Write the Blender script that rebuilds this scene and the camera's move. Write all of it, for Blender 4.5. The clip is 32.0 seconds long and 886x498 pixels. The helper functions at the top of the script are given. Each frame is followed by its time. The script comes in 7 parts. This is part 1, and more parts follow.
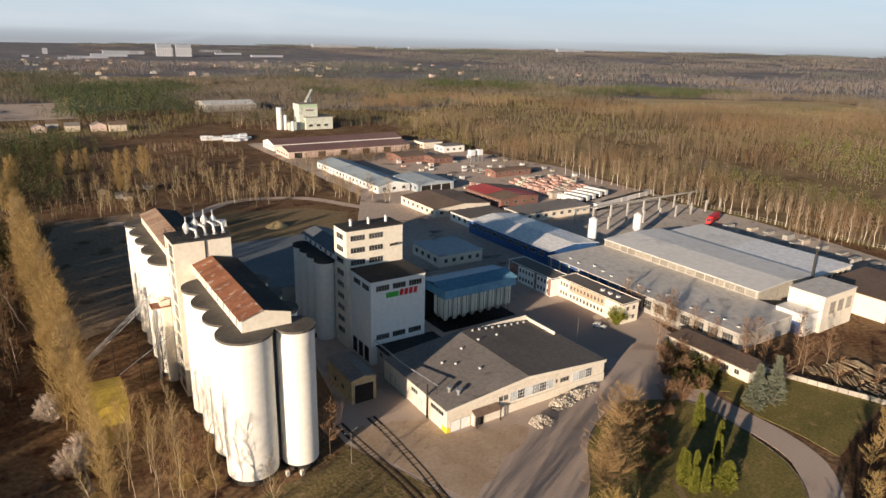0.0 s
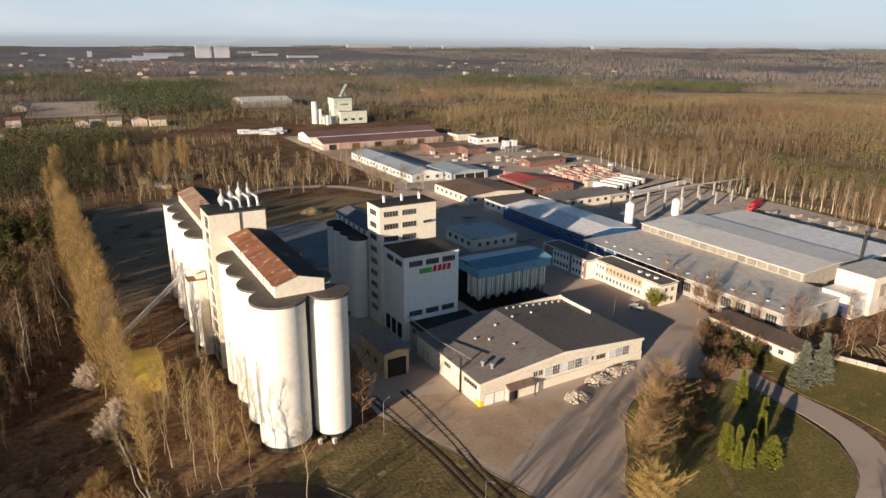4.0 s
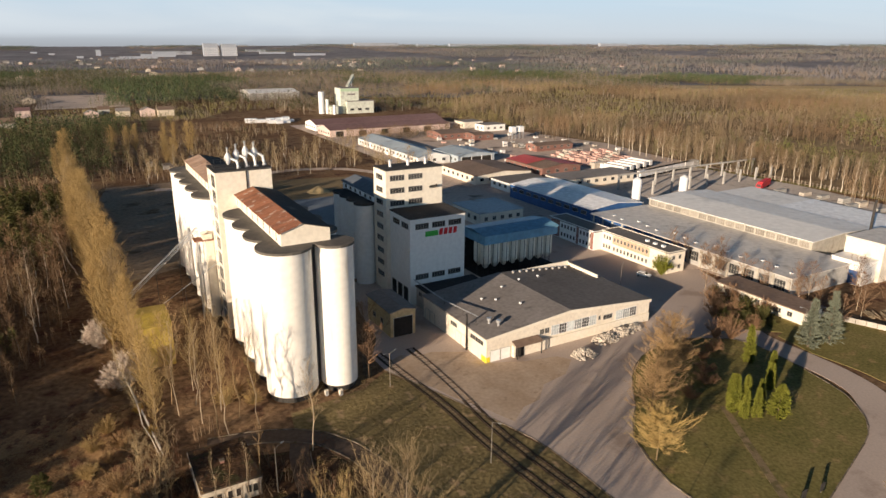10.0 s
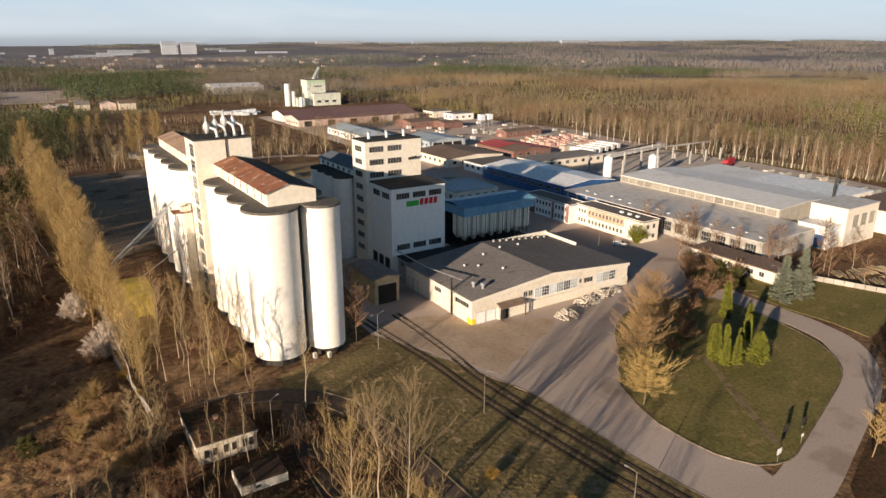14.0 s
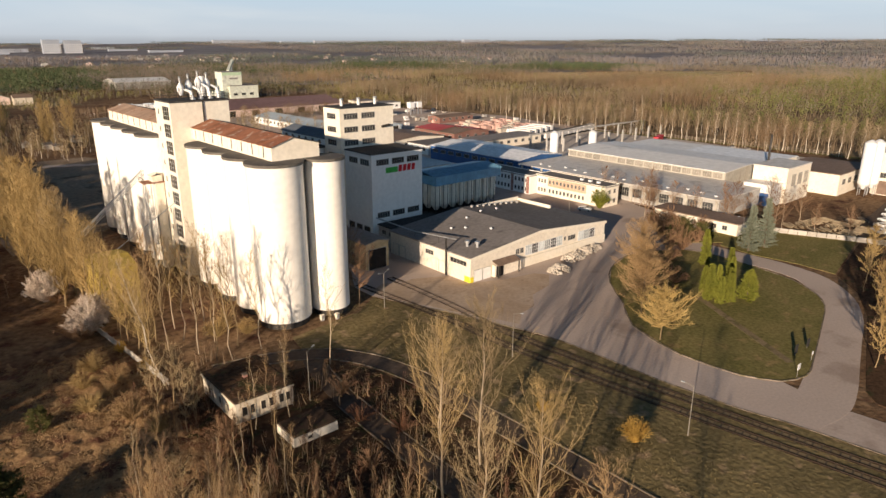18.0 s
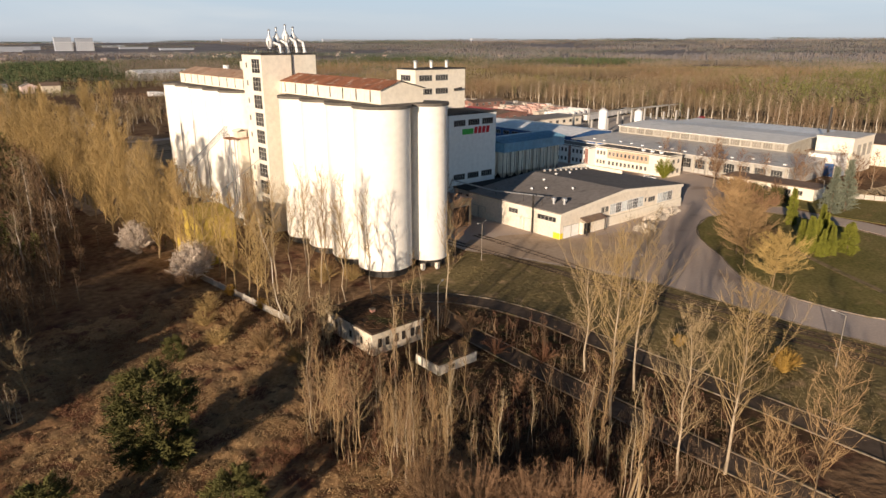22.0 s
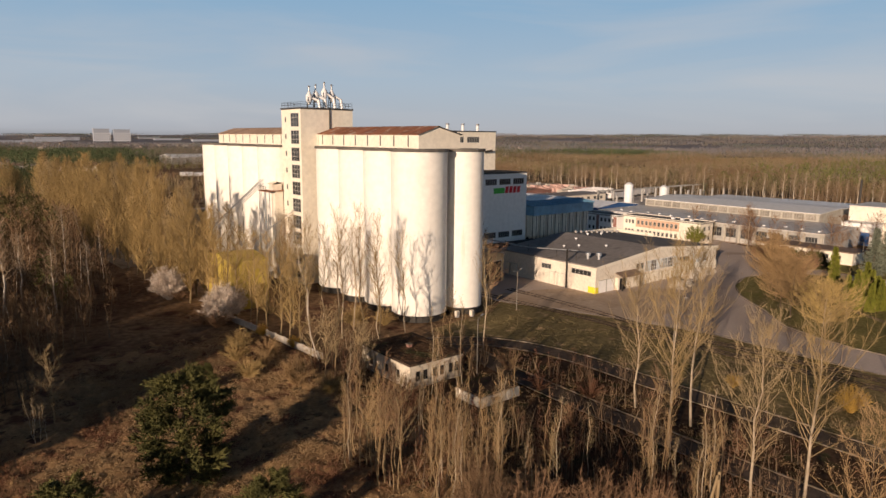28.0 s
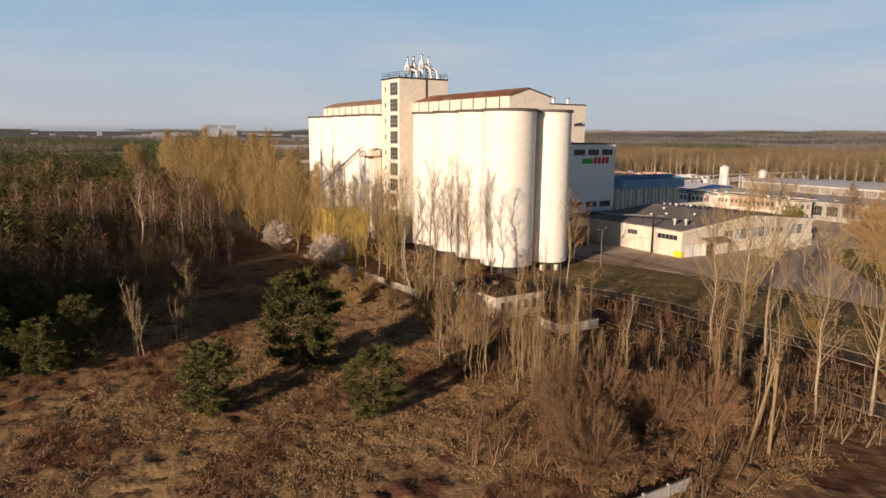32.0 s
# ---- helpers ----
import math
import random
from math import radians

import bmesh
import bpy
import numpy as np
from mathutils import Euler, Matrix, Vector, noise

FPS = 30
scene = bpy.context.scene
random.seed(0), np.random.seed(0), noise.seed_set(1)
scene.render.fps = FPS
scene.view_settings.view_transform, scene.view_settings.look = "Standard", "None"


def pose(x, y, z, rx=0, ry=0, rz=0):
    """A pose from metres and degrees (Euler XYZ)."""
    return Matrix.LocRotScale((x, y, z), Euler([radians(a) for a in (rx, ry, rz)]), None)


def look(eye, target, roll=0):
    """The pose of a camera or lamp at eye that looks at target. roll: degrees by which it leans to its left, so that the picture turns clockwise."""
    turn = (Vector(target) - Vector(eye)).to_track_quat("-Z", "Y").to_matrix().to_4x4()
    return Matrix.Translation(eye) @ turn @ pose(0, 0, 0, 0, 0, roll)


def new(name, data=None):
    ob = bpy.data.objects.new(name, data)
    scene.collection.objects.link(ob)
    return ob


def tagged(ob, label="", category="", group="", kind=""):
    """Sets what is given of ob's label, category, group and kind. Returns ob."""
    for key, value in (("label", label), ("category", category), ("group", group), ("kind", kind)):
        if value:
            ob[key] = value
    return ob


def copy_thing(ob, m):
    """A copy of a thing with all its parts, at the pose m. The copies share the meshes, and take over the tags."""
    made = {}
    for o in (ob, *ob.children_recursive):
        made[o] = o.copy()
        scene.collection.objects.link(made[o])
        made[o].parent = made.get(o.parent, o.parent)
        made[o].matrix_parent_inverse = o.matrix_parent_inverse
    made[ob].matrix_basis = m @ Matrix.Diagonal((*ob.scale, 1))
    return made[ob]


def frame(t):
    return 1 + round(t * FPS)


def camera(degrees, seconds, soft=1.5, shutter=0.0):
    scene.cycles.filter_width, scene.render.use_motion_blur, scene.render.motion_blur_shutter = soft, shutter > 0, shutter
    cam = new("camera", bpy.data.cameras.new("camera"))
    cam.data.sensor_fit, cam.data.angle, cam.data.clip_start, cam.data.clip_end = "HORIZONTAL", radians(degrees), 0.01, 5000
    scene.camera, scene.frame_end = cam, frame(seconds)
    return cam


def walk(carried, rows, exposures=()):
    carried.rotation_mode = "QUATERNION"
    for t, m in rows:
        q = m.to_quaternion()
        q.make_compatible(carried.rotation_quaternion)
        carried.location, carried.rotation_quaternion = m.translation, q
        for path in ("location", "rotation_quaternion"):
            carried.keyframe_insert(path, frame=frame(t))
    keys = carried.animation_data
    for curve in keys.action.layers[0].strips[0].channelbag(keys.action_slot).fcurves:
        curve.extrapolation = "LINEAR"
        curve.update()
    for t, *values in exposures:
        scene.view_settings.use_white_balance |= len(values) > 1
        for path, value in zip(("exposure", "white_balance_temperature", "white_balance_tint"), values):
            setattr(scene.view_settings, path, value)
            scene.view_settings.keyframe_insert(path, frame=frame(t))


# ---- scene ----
cam = camera(68.21, 32.0)
# seconds, place, yaw, pitch and roll of the drone
ROWS = [
    (0.0, 0.0, 0.0, 84.17, -33.3, -17.5, 1.48),
    (0.5, 0.11, 0.06, 83.39, -32.14, -17.56, 1.34),
    (1.0, 0.09, 0.05, 82.57, -31.43, -17.55, 1.24),
    (1.5, 0.01, 0.02, 81.74, -31.13, -17.52, 1.12),
    (2.0, -0.08, 0.03, 80.88, -30.95, -17.52, 1.05),
    (2.5, -0.11, 0.01, 80.0, -30.75, -17.55, 1.0),
    (3.0, -0.1, -0.09, 79.14, -30.58, -17.55, 0.94),
    (3.5, -0.09, -0.25, 78.25, -30.39, -17.51, 0.79),
    (5.5, -0.03, -0.31, 75.37, -29.91, -17.63, 0.69),
    (6.0, -0.09, -0.44, 74.54, -29.83, -17.6, 0.63),
    (6.5, -0.1, -0.54, 73.75, -29.76, -17.58, 0.59),
    (7.0, -0.08, -0.59, 72.98, -29.68, -17.63, 0.54),
    (7.5, -0.07, -0.61, 72.18, -29.66, -17.64, 0.56),
    (8.0, -0.08, -0.65, 71.4, -29.62, -17.61, 0.53),
    (8.5, -0.12, -0.74, 70.66, -29.61, -17.63, 0.53),
    (9.0, -0.25, -1.06, 69.87, -29.6, -17.6, 0.5),
    (9.5, -0.57, -1.78, 69.01, -29.56, -17.53, 0.44),
    (10.0, -1.11, -2.83, 68.12, -29.57, -17.59, 0.41),
    (10.5, -1.79, -4.02, 67.2, -29.55, -17.64, 0.39),
    (11.0, -2.38, -5.05, 66.29, -29.56, -17.85, 0.48),
    (11.5, -2.69, -5.64, 65.4, -29.53, -17.75, 0.46),
    (12.0, -2.88, -5.81, 64.52, -29.49, -17.66, 0.43),
    (12.5, -3.28, -5.65, 63.73, -29.78, -17.65, 0.34),
    (13.0, -3.97, -5.19, 62.91, -30.88, -17.71, 0.3),
    (13.5, -4.91, -4.52, 61.96, -32.19, -17.65, 0.24),
    (14.0, -6.14, -3.69, 60.94, -32.63, -17.68, 0.12),
    (14.5, -7.65, -2.67, 59.88, -32.68, -17.66, 0.09),
    (16.5, -15.69, 1.98, 55.61, -38.91, -17.64, 0.34),
    (17.0, -18.13, 3.44, 54.44, -40.88, -17.71, 0.38),
    (17.5, -20.47, 4.95, 53.11, -41.1, -17.62, 0.19),
    (18.0, -22.75, 6.54, 51.65, -40.98, -17.59, 0.13),
    (18.5, -24.96, 8.1, 50.24, -40.9, -17.51, 0.09),
    (19.0, -27.0, 9.55, 49.0, -40.76, -17.61, 0.15),
    (19.5, -28.96, 10.97, 47.78, -40.72, -17.58, 0.15),
    (20.0, -30.94, 12.41, 46.48, -40.7, -17.58, 0.18),
    (20.5, -32.84, 13.78, 45.17, -40.68, -17.53, 0.13),
    (21.0, -34.59, 15.07, 43.91, -40.7, -17.48, 0.13),
    (21.5, -36.24, 16.31, 42.77, -40.6, -17.49, 0.07),
    (22.0, -37.88, 17.53, 41.7, -40.54, -17.55, 0.13),
    (22.5, -39.54, 18.73, 40.66, -40.44, -17.62, 0.07),
    (22.6, -39.64, 18.8, 40.49, -40.42, -17.6, -0.05),
    (22.7, -39.74, 18.87, 40.32, -37.4, -17.6, -8.5),
    (22.8, -39.85, 18.94, 40.14, -37.4, -17.6, -8.5),
    (22.9, -39.95, 19.01, 39.97, -37.6, -17.6, -7.9),
    (23.0, -40.05, 19.08, 39.8, -37.79, -17.59, -7.12),
    (23.2, -40.21, 19.12, 39.54, -38.6, -17.6, -4.4),
    (23.3, -40.29, 19.14, 39.42, -39.0, -17.6, -3.0),
    (23.5, -40.45, 19.18, 39.16, -39.52, -17.75, -1.36),
    (24.0, -40.53, 19.13, 38.47, -39.91, -17.78, 0.06),
    (24.5, -40.54, 19.18, 37.77, -39.99, -17.66, 0.38),
    (25.0, -40.53, 19.24, 37.1, -40.01, -15.63, 0.55),
    (25.5, -40.55, 19.23, 36.45, -39.92, -11.74, 0.54),
    (27.5, -40.27, 19.49, 33.79, -39.63, -9.6, 0.53),
    (28.0, -40.27, 19.51, 33.09, -38.86, -9.66, 0.51),
    (28.5, -40.34, 19.44, 32.36, -37.12, -9.71, 0.53),
    (29.0, -40.51, 19.17, 31.61, -35.01, -9.7, 0.41),
    (29.5, -40.9, 18.61, 30.84, -33.72, -9.67, 0.36),
    (30.0, -41.52, 17.72, 30.03, -31.58, -9.77, 0.38),
    (30.5, -42.27, 16.63, 29.19, -30.86, -9.84, 0.44),
    (31.0, -43.17, 15.37, 28.29, -30.94, -9.89, 0.47),
    (31.5, -44.19, 13.89, 27.3, -30.96, -9.92, 0.53),
    (32.0, -45.28, 12.2, 26.22, -30.98, -9.95, 0.56),
]
walk(cam, [(t, pose(x, y, z, 90 + pitch, 0, yaw) @ pose(0, 0, 0, 0, 0, roll)) for t, x, y, z, yaw, pitch, roll in ROWS],
     [(0.0, 0.66, 6200, 7), (14.0, 0.71, 6190, 7), (18.0, 0.61, 6250, 8), (24.4, 0.57, 6280, 9), (25.2, 0.55, 6310, 10), (26.4, 0.27, 6440, 12), (28.0, 0.12, 6450, 13), (29.2, 0.13, 6470, 13), (30.6, 0.21, 6490, 13), (32.0, 0.25, 6490, 13)])

# ---- light ----
SUN_AZ, SUN_EL = radians(205.0), radians(11.2)  # counted from +x against the clock
world = bpy.data.worlds.new("world")
scene.world = world
world.use_nodes = True
wn, wl = world.node_tree.nodes, world.node_tree.links
sky = wn.new("ShaderNodeTexSky")
sky.sky_type, sky.sun_disc = "NISHITA", False
sky.sun_elevation, sky.sun_rotation = SUN_EL, radians(245.0)
sky.air_density, sky.dust_density, sky.ozone_density, sky.altitude = 1.0, 0.7, 2.5, 200
wcoord = wn.new("ShaderNodeTexCoord")
wsep = wn.new("ShaderNodeSeparateXYZ")
wl.new(wcoord.outputs["Generated"], wsep.inputs[0])
haze = wn.new("ShaderNodeValToRGB")  # hazy spring air, by height over the horizon, alike all round
haze.color_ramp.elements[0].position, haze.color_ramp.elements[0].color = 0.0, (0.15, 0.13, 0.115, 1)
haze.color_ramp.elements[1].position, haze.color_ramp.elements[1].color = 1.0, (0.012, 0.02, 0.035, 1)
for place, colour in ((0.46, (0.15, 0.13, 0.115, 1)), (0.4885, (0.255, 0.25, 0.265, 1)), (0.4985, (0.34, 0.35, 0.375, 1)), (0.5012, (0.39, 0.405, 0.435, 1)), (0.5045, (0.49, 0.515, 0.555, 1)), (0.54, (0.44, 0.545, 0.64, 1)), (0.60, (0.28, 0.475, 0.66, 1)), (0.66, (0.082, 0.165, 0.28, 1)), (0.75, (0.019, 0.037, 0.074, 1))):
    stop = haze.color_ramp.elements.new(place)
    stop.color = colour
wmap = wn.new("ShaderNodeMapRange")
wmap.inputs["From Min"].default_value, wmap.inputs["From Max"].default_value = -1.0, 1.0
wl.new(wsep.outputs["Z"], wmap.inputs["Value"])
wl.new(wmap.outputs["Result"], haze.inputs["Fac"])
gain = wn.new("ShaderNodeMix")
gain.data_type, gain.blend_type = "RGBA", "MULTIPLY"
gain.inputs["Factor"].default_value, gain.inputs["B"].default_value = 1.0, (9.55, 9.55, 9.55, 1)
wl.new(haze.outputs["Color"], gain.inputs["A"])
wmix = wn.new("ShaderNodeMix")
wmix.data_type = "RGBA"
wmix.inputs["Factor"].default_value = 0.94
wl.new(sky.outputs["Color"], wmix.inputs["A"])
wstretch = wn.new("ShaderNodeMapping")  # faint drawn-out cirrus
wstretch.inputs["Rotation"].default_value, wstretch.inputs["Scale"].default_value = (0.12, 0.16, 0.0), (2.0, 2.0, 15.0)
wl.new(wcoord.outputs["Generated"], wstretch.inputs["Vector"])
cirrus = wn.new("ShaderNodeTexNoise")
cirrus.inputs["Scale"].default_value, cirrus.inputs["Detail"].default_value, cirrus.inputs["Distortion"].default_value = 1.0, 6.0, 0.7
wl.new(wstretch.outputs["Vector"], cirrus.inputs["Vector"])
veil = wn.new("ShaderNodeMapRange")
for key, value in (("From Min", 0.44), ("From Max", 0.66), ("To Min", 0.0), ("To Max", 0.75)):
    veil.inputs[key].default_value = value
wl.new(cirrus.outputs["Fac"], veil.inputs["Value"])
cloud = wn.new("ShaderNodeMix")
cloud.data_type = "RGBA"
wl.new(gain.outputs["Result"], cloud.inputs["A"])
cloud.inputs["B"].default_value = (5.6, 5.75, 5.95, 1)
high = wn.new("ShaderNodeMath")  # the veil thins out overhead
high.operation = "MULTIPLY_ADD"
high.inputs[1].default_value, high.inputs[2].default_value = -2.6, 1.0
high.use_clamp = True
wl.new(wsep.outputs["Z"], high.inputs[0])
thin = wn.new("ShaderNodeMath")
thin.operation = "MULTIPLY"
wl.new(veil.outputs["Result"], thin.inputs[0])
wl.new(high.outputs[0], thin.inputs[1])
wl.new(thin.outputs[0], cloud.inputs["Factor"])
wl.new(cloud.outputs["Result"], wmix.inputs["B"])
wl.new(wmix.outputs["Result"], wn["Background"].inputs["Color"])
wn["Background"].inputs["Strength"].default_value = 0.085
sun = new("sun", bpy.data.lights.new("sun", "SUN"))
sun.data.energy, sun.data.angle, sun.data.color = 5.0, radians(0.55), (1.0, 0.768, 0.555)
sun_way = Vector((math.cos(SUN_AZ) * math.cos(SUN_EL), math.sin(SUN_AZ) * math.cos(SUN_EL), math.sin(SUN_EL)))
sun.matrix_world = look(sun_way * 400, (0, 0, 0))

# ---- materials ----
def material(name, c1, c2, rough=0.85, big=0.05, small=1.5, metal=0.0, bump=0.0, rnd=0.0, deep=1.0, streak=False, c3=None, cut3=0.62, spec=0.3):
    """Two colours mixed by noise of two sizes (per metre); c3: patches of wear; rnd: lightness by piece."""
    m = bpy.data.materials.new(name)
    m.use_nodes = True
    n, l = m.node_tree.nodes, m.node_tree.links
    bsdf = n["Principled BSDF"]
    bsdf.inputs["Roughness"].default_value = rough
    bsdf.inputs["Metallic"].default_value = metal
    bsdf.inputs["Specular IOR Level"].default_value = spec
    co = n.new("ShaderNodeTexCoord")
    mp = n.new("ShaderNodeMapping")
    l.new(co.outputs["Object"], mp.inputs["Vector"])
    if streak:
        mp.inputs["Scale"].default_value = (1, 1, 0.12)

    def noise_of(scale, detail, plain=False):
        t = n.new("ShaderNodeTexNoise")
        t.inputs["Scale"].default_value, t.inputs["Detail"].default_value = scale, detail
        l.new(co.outputs["Object"] if plain else mp.outputs["Vector"], t.inputs["Vector"])
        return t.outputs["Fac"]

    def ramp(value, lo, hi):
        r = n.new("ShaderNodeMapRange")
        r.inputs["From Min"].default_value, r.inputs["From Max"].default_value = lo, hi
        l.new(value, r.inputs["Value"])
        return r.outputs["Result"]

    def mix(fac, a, b, mode="MIX"):
        x = n.new("ShaderNodeMix")
        x.data_type, x.blend_type = "RGBA", mode
        for key, v in (("Factor", fac), ("A", a), ("B", b)):
            if isinstance(v, bpy.types.NodeSocket):
                l.new(v, x.inputs[key])
            else:
                x.inputs[key].default_value = v if key == "Factor" else (*v, 1)
        return x.outputs["Result"]

    large, fine = noise_of(big, 5, True), noise_of(small, 4, True)
    col = mix(ramp(large, 0.32, 0.68), c1, c2)
    if c3:
        col = mix(ramp(noise_of(big * 3.1, 6), cut3, cut3 + 0.1), col, c3)
    g = ramp(fine, 0.25, 0.75)
    grey = n.new("ShaderNodeMapRange")
    grey.inputs["To Min"].default_value, grey.inputs["To Max"].default_value = 1 - 0.22 * deep, 1 + 0.18 * deep
    l.new(g, grey.inputs["Value"])
    comb = n.new("ShaderNodeCombineColor")
    for s in range(3):
        l.new(grey.outputs["Result"], comb.inputs[s])
    col = mix(1.0, col, comb.outputs["Color"], "MULTIPLY")
    if rnd:
        info = n.new("ShaderNodeObjectInfo")
        k = n.new("ShaderNodeMapRange")
        k.inputs["To Min"].default_value, k.inputs["To Max"].default_value = 1 - rnd, 1 + rnd
        l.new(info.outputs["Random"], k.inputs["Value"])
        cc = n.new("ShaderNodeCombineColor")
        for s in range(3):
            l.new(k.outputs["Result"], cc.inputs[s])
        col = mix(1.0, col, cc.outputs["Color"], "MULTIPLY")
    l.new(col, bsdf.inputs["Base Color"])
    if bump:
        b = n.new("ShaderNodeBump")
        b.inputs["Strength"].default_value, b.inputs["Distance"].default_value = 0.6, bump
        l.new(fine, b.inputs["Height"])
        l.new(b.outputs["Normal"], bsdf.inputs["Normal"])
    return m


SILO = material("silo_paint", (0.83, 0.79, 0.72), (0.87, 0.835, 0.77), 0.75, 0.12, 0.9, streak=True, c3=(0.70, 0.62, 0.52), cut3=0.64, deep=0.35)
CREAM = material("cream_plaster", (0.78, 0.71, 0.59), (0.83, 0.77, 0.66), 0.8, 0.15, 1.2, streak=True, c3=(0.66, 0.58, 0.47), cut3=0.66, deep=0.45)
WHITE = material("white_plaster", (0.85, 0.84, 0.81), (0.88, 0.865, 0.83), 0.8, 0.1, 1.0, streak=True, c3=(0.70, 0.67, 0.62), cut3=0.68, deep=0.35)
SHABBY = material("shabby_plaster", (0.56, 0.48, 0.37), (0.70, 0.62, 0.50), 0.9, 0.3, 1.8, streak=True, c3=(0.26, 0.20, 0.15), cut3=0.56)
DIRTY = material("dirty_plaster", (0.72, 0.645, 0.535), (0.80, 0.73, 0.62), 0.85, 0.2, 1.6, streak=True, c3=(0.50, 0.42, 0.33), cut3=0.66, deep=0.6)
BEIGE = material("beige_sheet", (0.46, 0.36, 0.20), (0.55, 0.44, 0.26), 0.75, 0.2, 1.2, streak=True, c3=(0.34, 0.25, 0.14), cut3=0.6)
YARD_SLAB = material("pale_yard_concrete", (0.50, 0.44, 0.385), (0.60, 0.53, 0.47), 0.95, 0.05, 0.8, c3=(0.36, 0.31, 0.27), cut3=0.56, spec=0.06)
CONCRETE = material("concrete", (0.34, 0.33, 0.31), (0.46, 0.44, 0.41), 0.9, 0.2, 2.0, c3=(0.25, 0.23, 0.21), cut3=0.64, rnd=0.12)
FELT = material("roof_felt", (0.045, 0.044, 0.045), (0.075, 0.072, 0.07), 0.9, 0.08, 1.2, c3=(0.11, 0.105, 0.10), cut3=0.62, spec=0.1)
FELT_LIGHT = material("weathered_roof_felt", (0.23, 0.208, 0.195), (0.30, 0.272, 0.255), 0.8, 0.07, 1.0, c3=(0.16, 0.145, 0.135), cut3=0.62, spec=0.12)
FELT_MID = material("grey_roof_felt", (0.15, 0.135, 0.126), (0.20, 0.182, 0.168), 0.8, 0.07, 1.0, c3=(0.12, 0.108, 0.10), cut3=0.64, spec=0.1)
SLAB = material("silo_roof", (0.10, 0.09, 0.08), (0.16, 0.145, 0.125), 0.9, 0.15, 1.0)
RUST = material("rusty_sheet", (0.23, 0.088, 0.045), (0.33, 0.145, 0.08), 0.7, 0.16, 2.0, c3=(0.46, 0.36, 0.29), cut3=0.57, bump=0.02, rnd=0.22)
RUST_PALE = material("faded_rusty_sheet", (0.36, 0.24, 0.165), (0.44, 0.31, 0.225), 0.75, 0.2, 2.0, c3=(0.30, 0.15, 0.085), cut3=0.58, bump=0.02, rnd=0.15)
SHEET_DIRTY = material("dirty_roof_sheet", (0.57, 0.53, 0.485), (0.66, 0.62, 0.57), 0.5, 0.04, 0.6, c3=(0.40, 0.37, 0.33), cut3=0.62, spec=0.35)
PALE_BLUE = material("pale_blue_sheet", (0.34, 0.40, 0.45), (0.42, 0.475, 0.52), 0.6, 0.05, 0.8, c3=(0.30, 0.31, 0.31), cut3=0.6)
SHEET = material("pale_roof_sheet", (0.74, 0.725, 0.70), (0.79, 0.775, 0.755), 0.55, 0.025, 0.5, c3=(0.62, 0.615, 0.60), cut3=0.6, deep=0.5, spec=0.4)
SHEET_W = material("white_roof_sheet", (0.81, 0.81, 0.82), (0.86, 0.86, 0.865), 0.45, 0.03, 0.6, spec=0.5)
BLUE_ROOF = material("blue_sheet_roof", (0.14, 0.31, 0.46), (0.20, 0.39, 0.54), 0.5, 0.06, 0.8, c3=(0.22, 0.36, 0.46), cut3=0.66)
BLUE_WALL = material("blue_cladding", (0.03, 0.08, 0.22), (0.04, 0.11, 0.28), 0.55, 0.1, 1.0)
PURPLE_ROOF = material("dark_red_roof", (0.17, 0.10, 0.10), (0.23, 0.145, 0.14), 0.8, 0.03, 0.5)
BROWN_ROOF = material("brown_roof", (0.17, 0.12, 0.09), (0.24, 0.17, 0.13), 0.85, 0.05, 0.8)
RED_PAINT_DULL = material("red_painted_sheet", (0.42, 0.06, 0.06), (0.50, 0.10, 0.09), 0.6, 0.1, 1.0, c3=(0.36, 0.08, 0.07), cut3=0.6)
PINK = material("pale_pink_plaster", (0.62, 0.47, 0.42), (0.70, 0.56, 0.50), 0.85, 0.1, 1.0)
ORANGE = material("salmon_plaster", (0.58, 0.38, 0.26), (0.64, 0.44, 0.32), 0.85, 0.1, 1.0)
BRICK = material("red_brick", (0.23, 0.115, 0.092), (0.29, 0.155, 0.125), 0.9, 0.2, 2.0, rnd=0.2)
YELLOW = material("ochre_cladding", (0.42, 0.31, 0.055), (0.50, 0.375, 0.075), 0.8, 0.2, 1.0, streak=True, c3=(0.34, 0.24, 0.06))
OCHRE_DARK = material("dull_ochre_door", (0.30, 0.20, 0.05), (0.37, 0.25, 0.07), 0.85, 0.3, 1.5, streak=True)
LOG = material("cut_logs", (0.25, 0.195, 0.125), (0.36, 0.285, 0.19), 0.9, 0.5, 4.0, rnd=0.2)
DULL_STEEL = material("weathered_steel", (0.22, 0.20, 0.17), (0.30, 0.27, 0.23), 0.7, 0.5, 4.0, metal=0.3)
STEEL = material("galvanised_steel", (0.42, 0.43, 0.44), (0.52, 0.53, 0.54), 0.45, 0.5, 4.0, metal=0.6)
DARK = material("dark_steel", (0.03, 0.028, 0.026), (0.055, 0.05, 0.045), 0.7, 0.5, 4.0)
RAIL = material("rusty_rail", (0.055, 0.038, 0.028), (0.085, 0.058, 0.042), 0.9, 0.5, 4.0, metal=0.2, spec=0.1)
SLEEPER = material("old_sleeper", (0.085, 0.066, 0.042), (0.12, 0.092, 0.06), 0.95, 0.5, 4.0, rnd=0.25)
GLASS = material("window_glass", (0.035, 0.038, 0.042), (0.07, 0.07, 0.07), 0.12, 0.3, 1.5, spec=0.6, rnd=0.4)
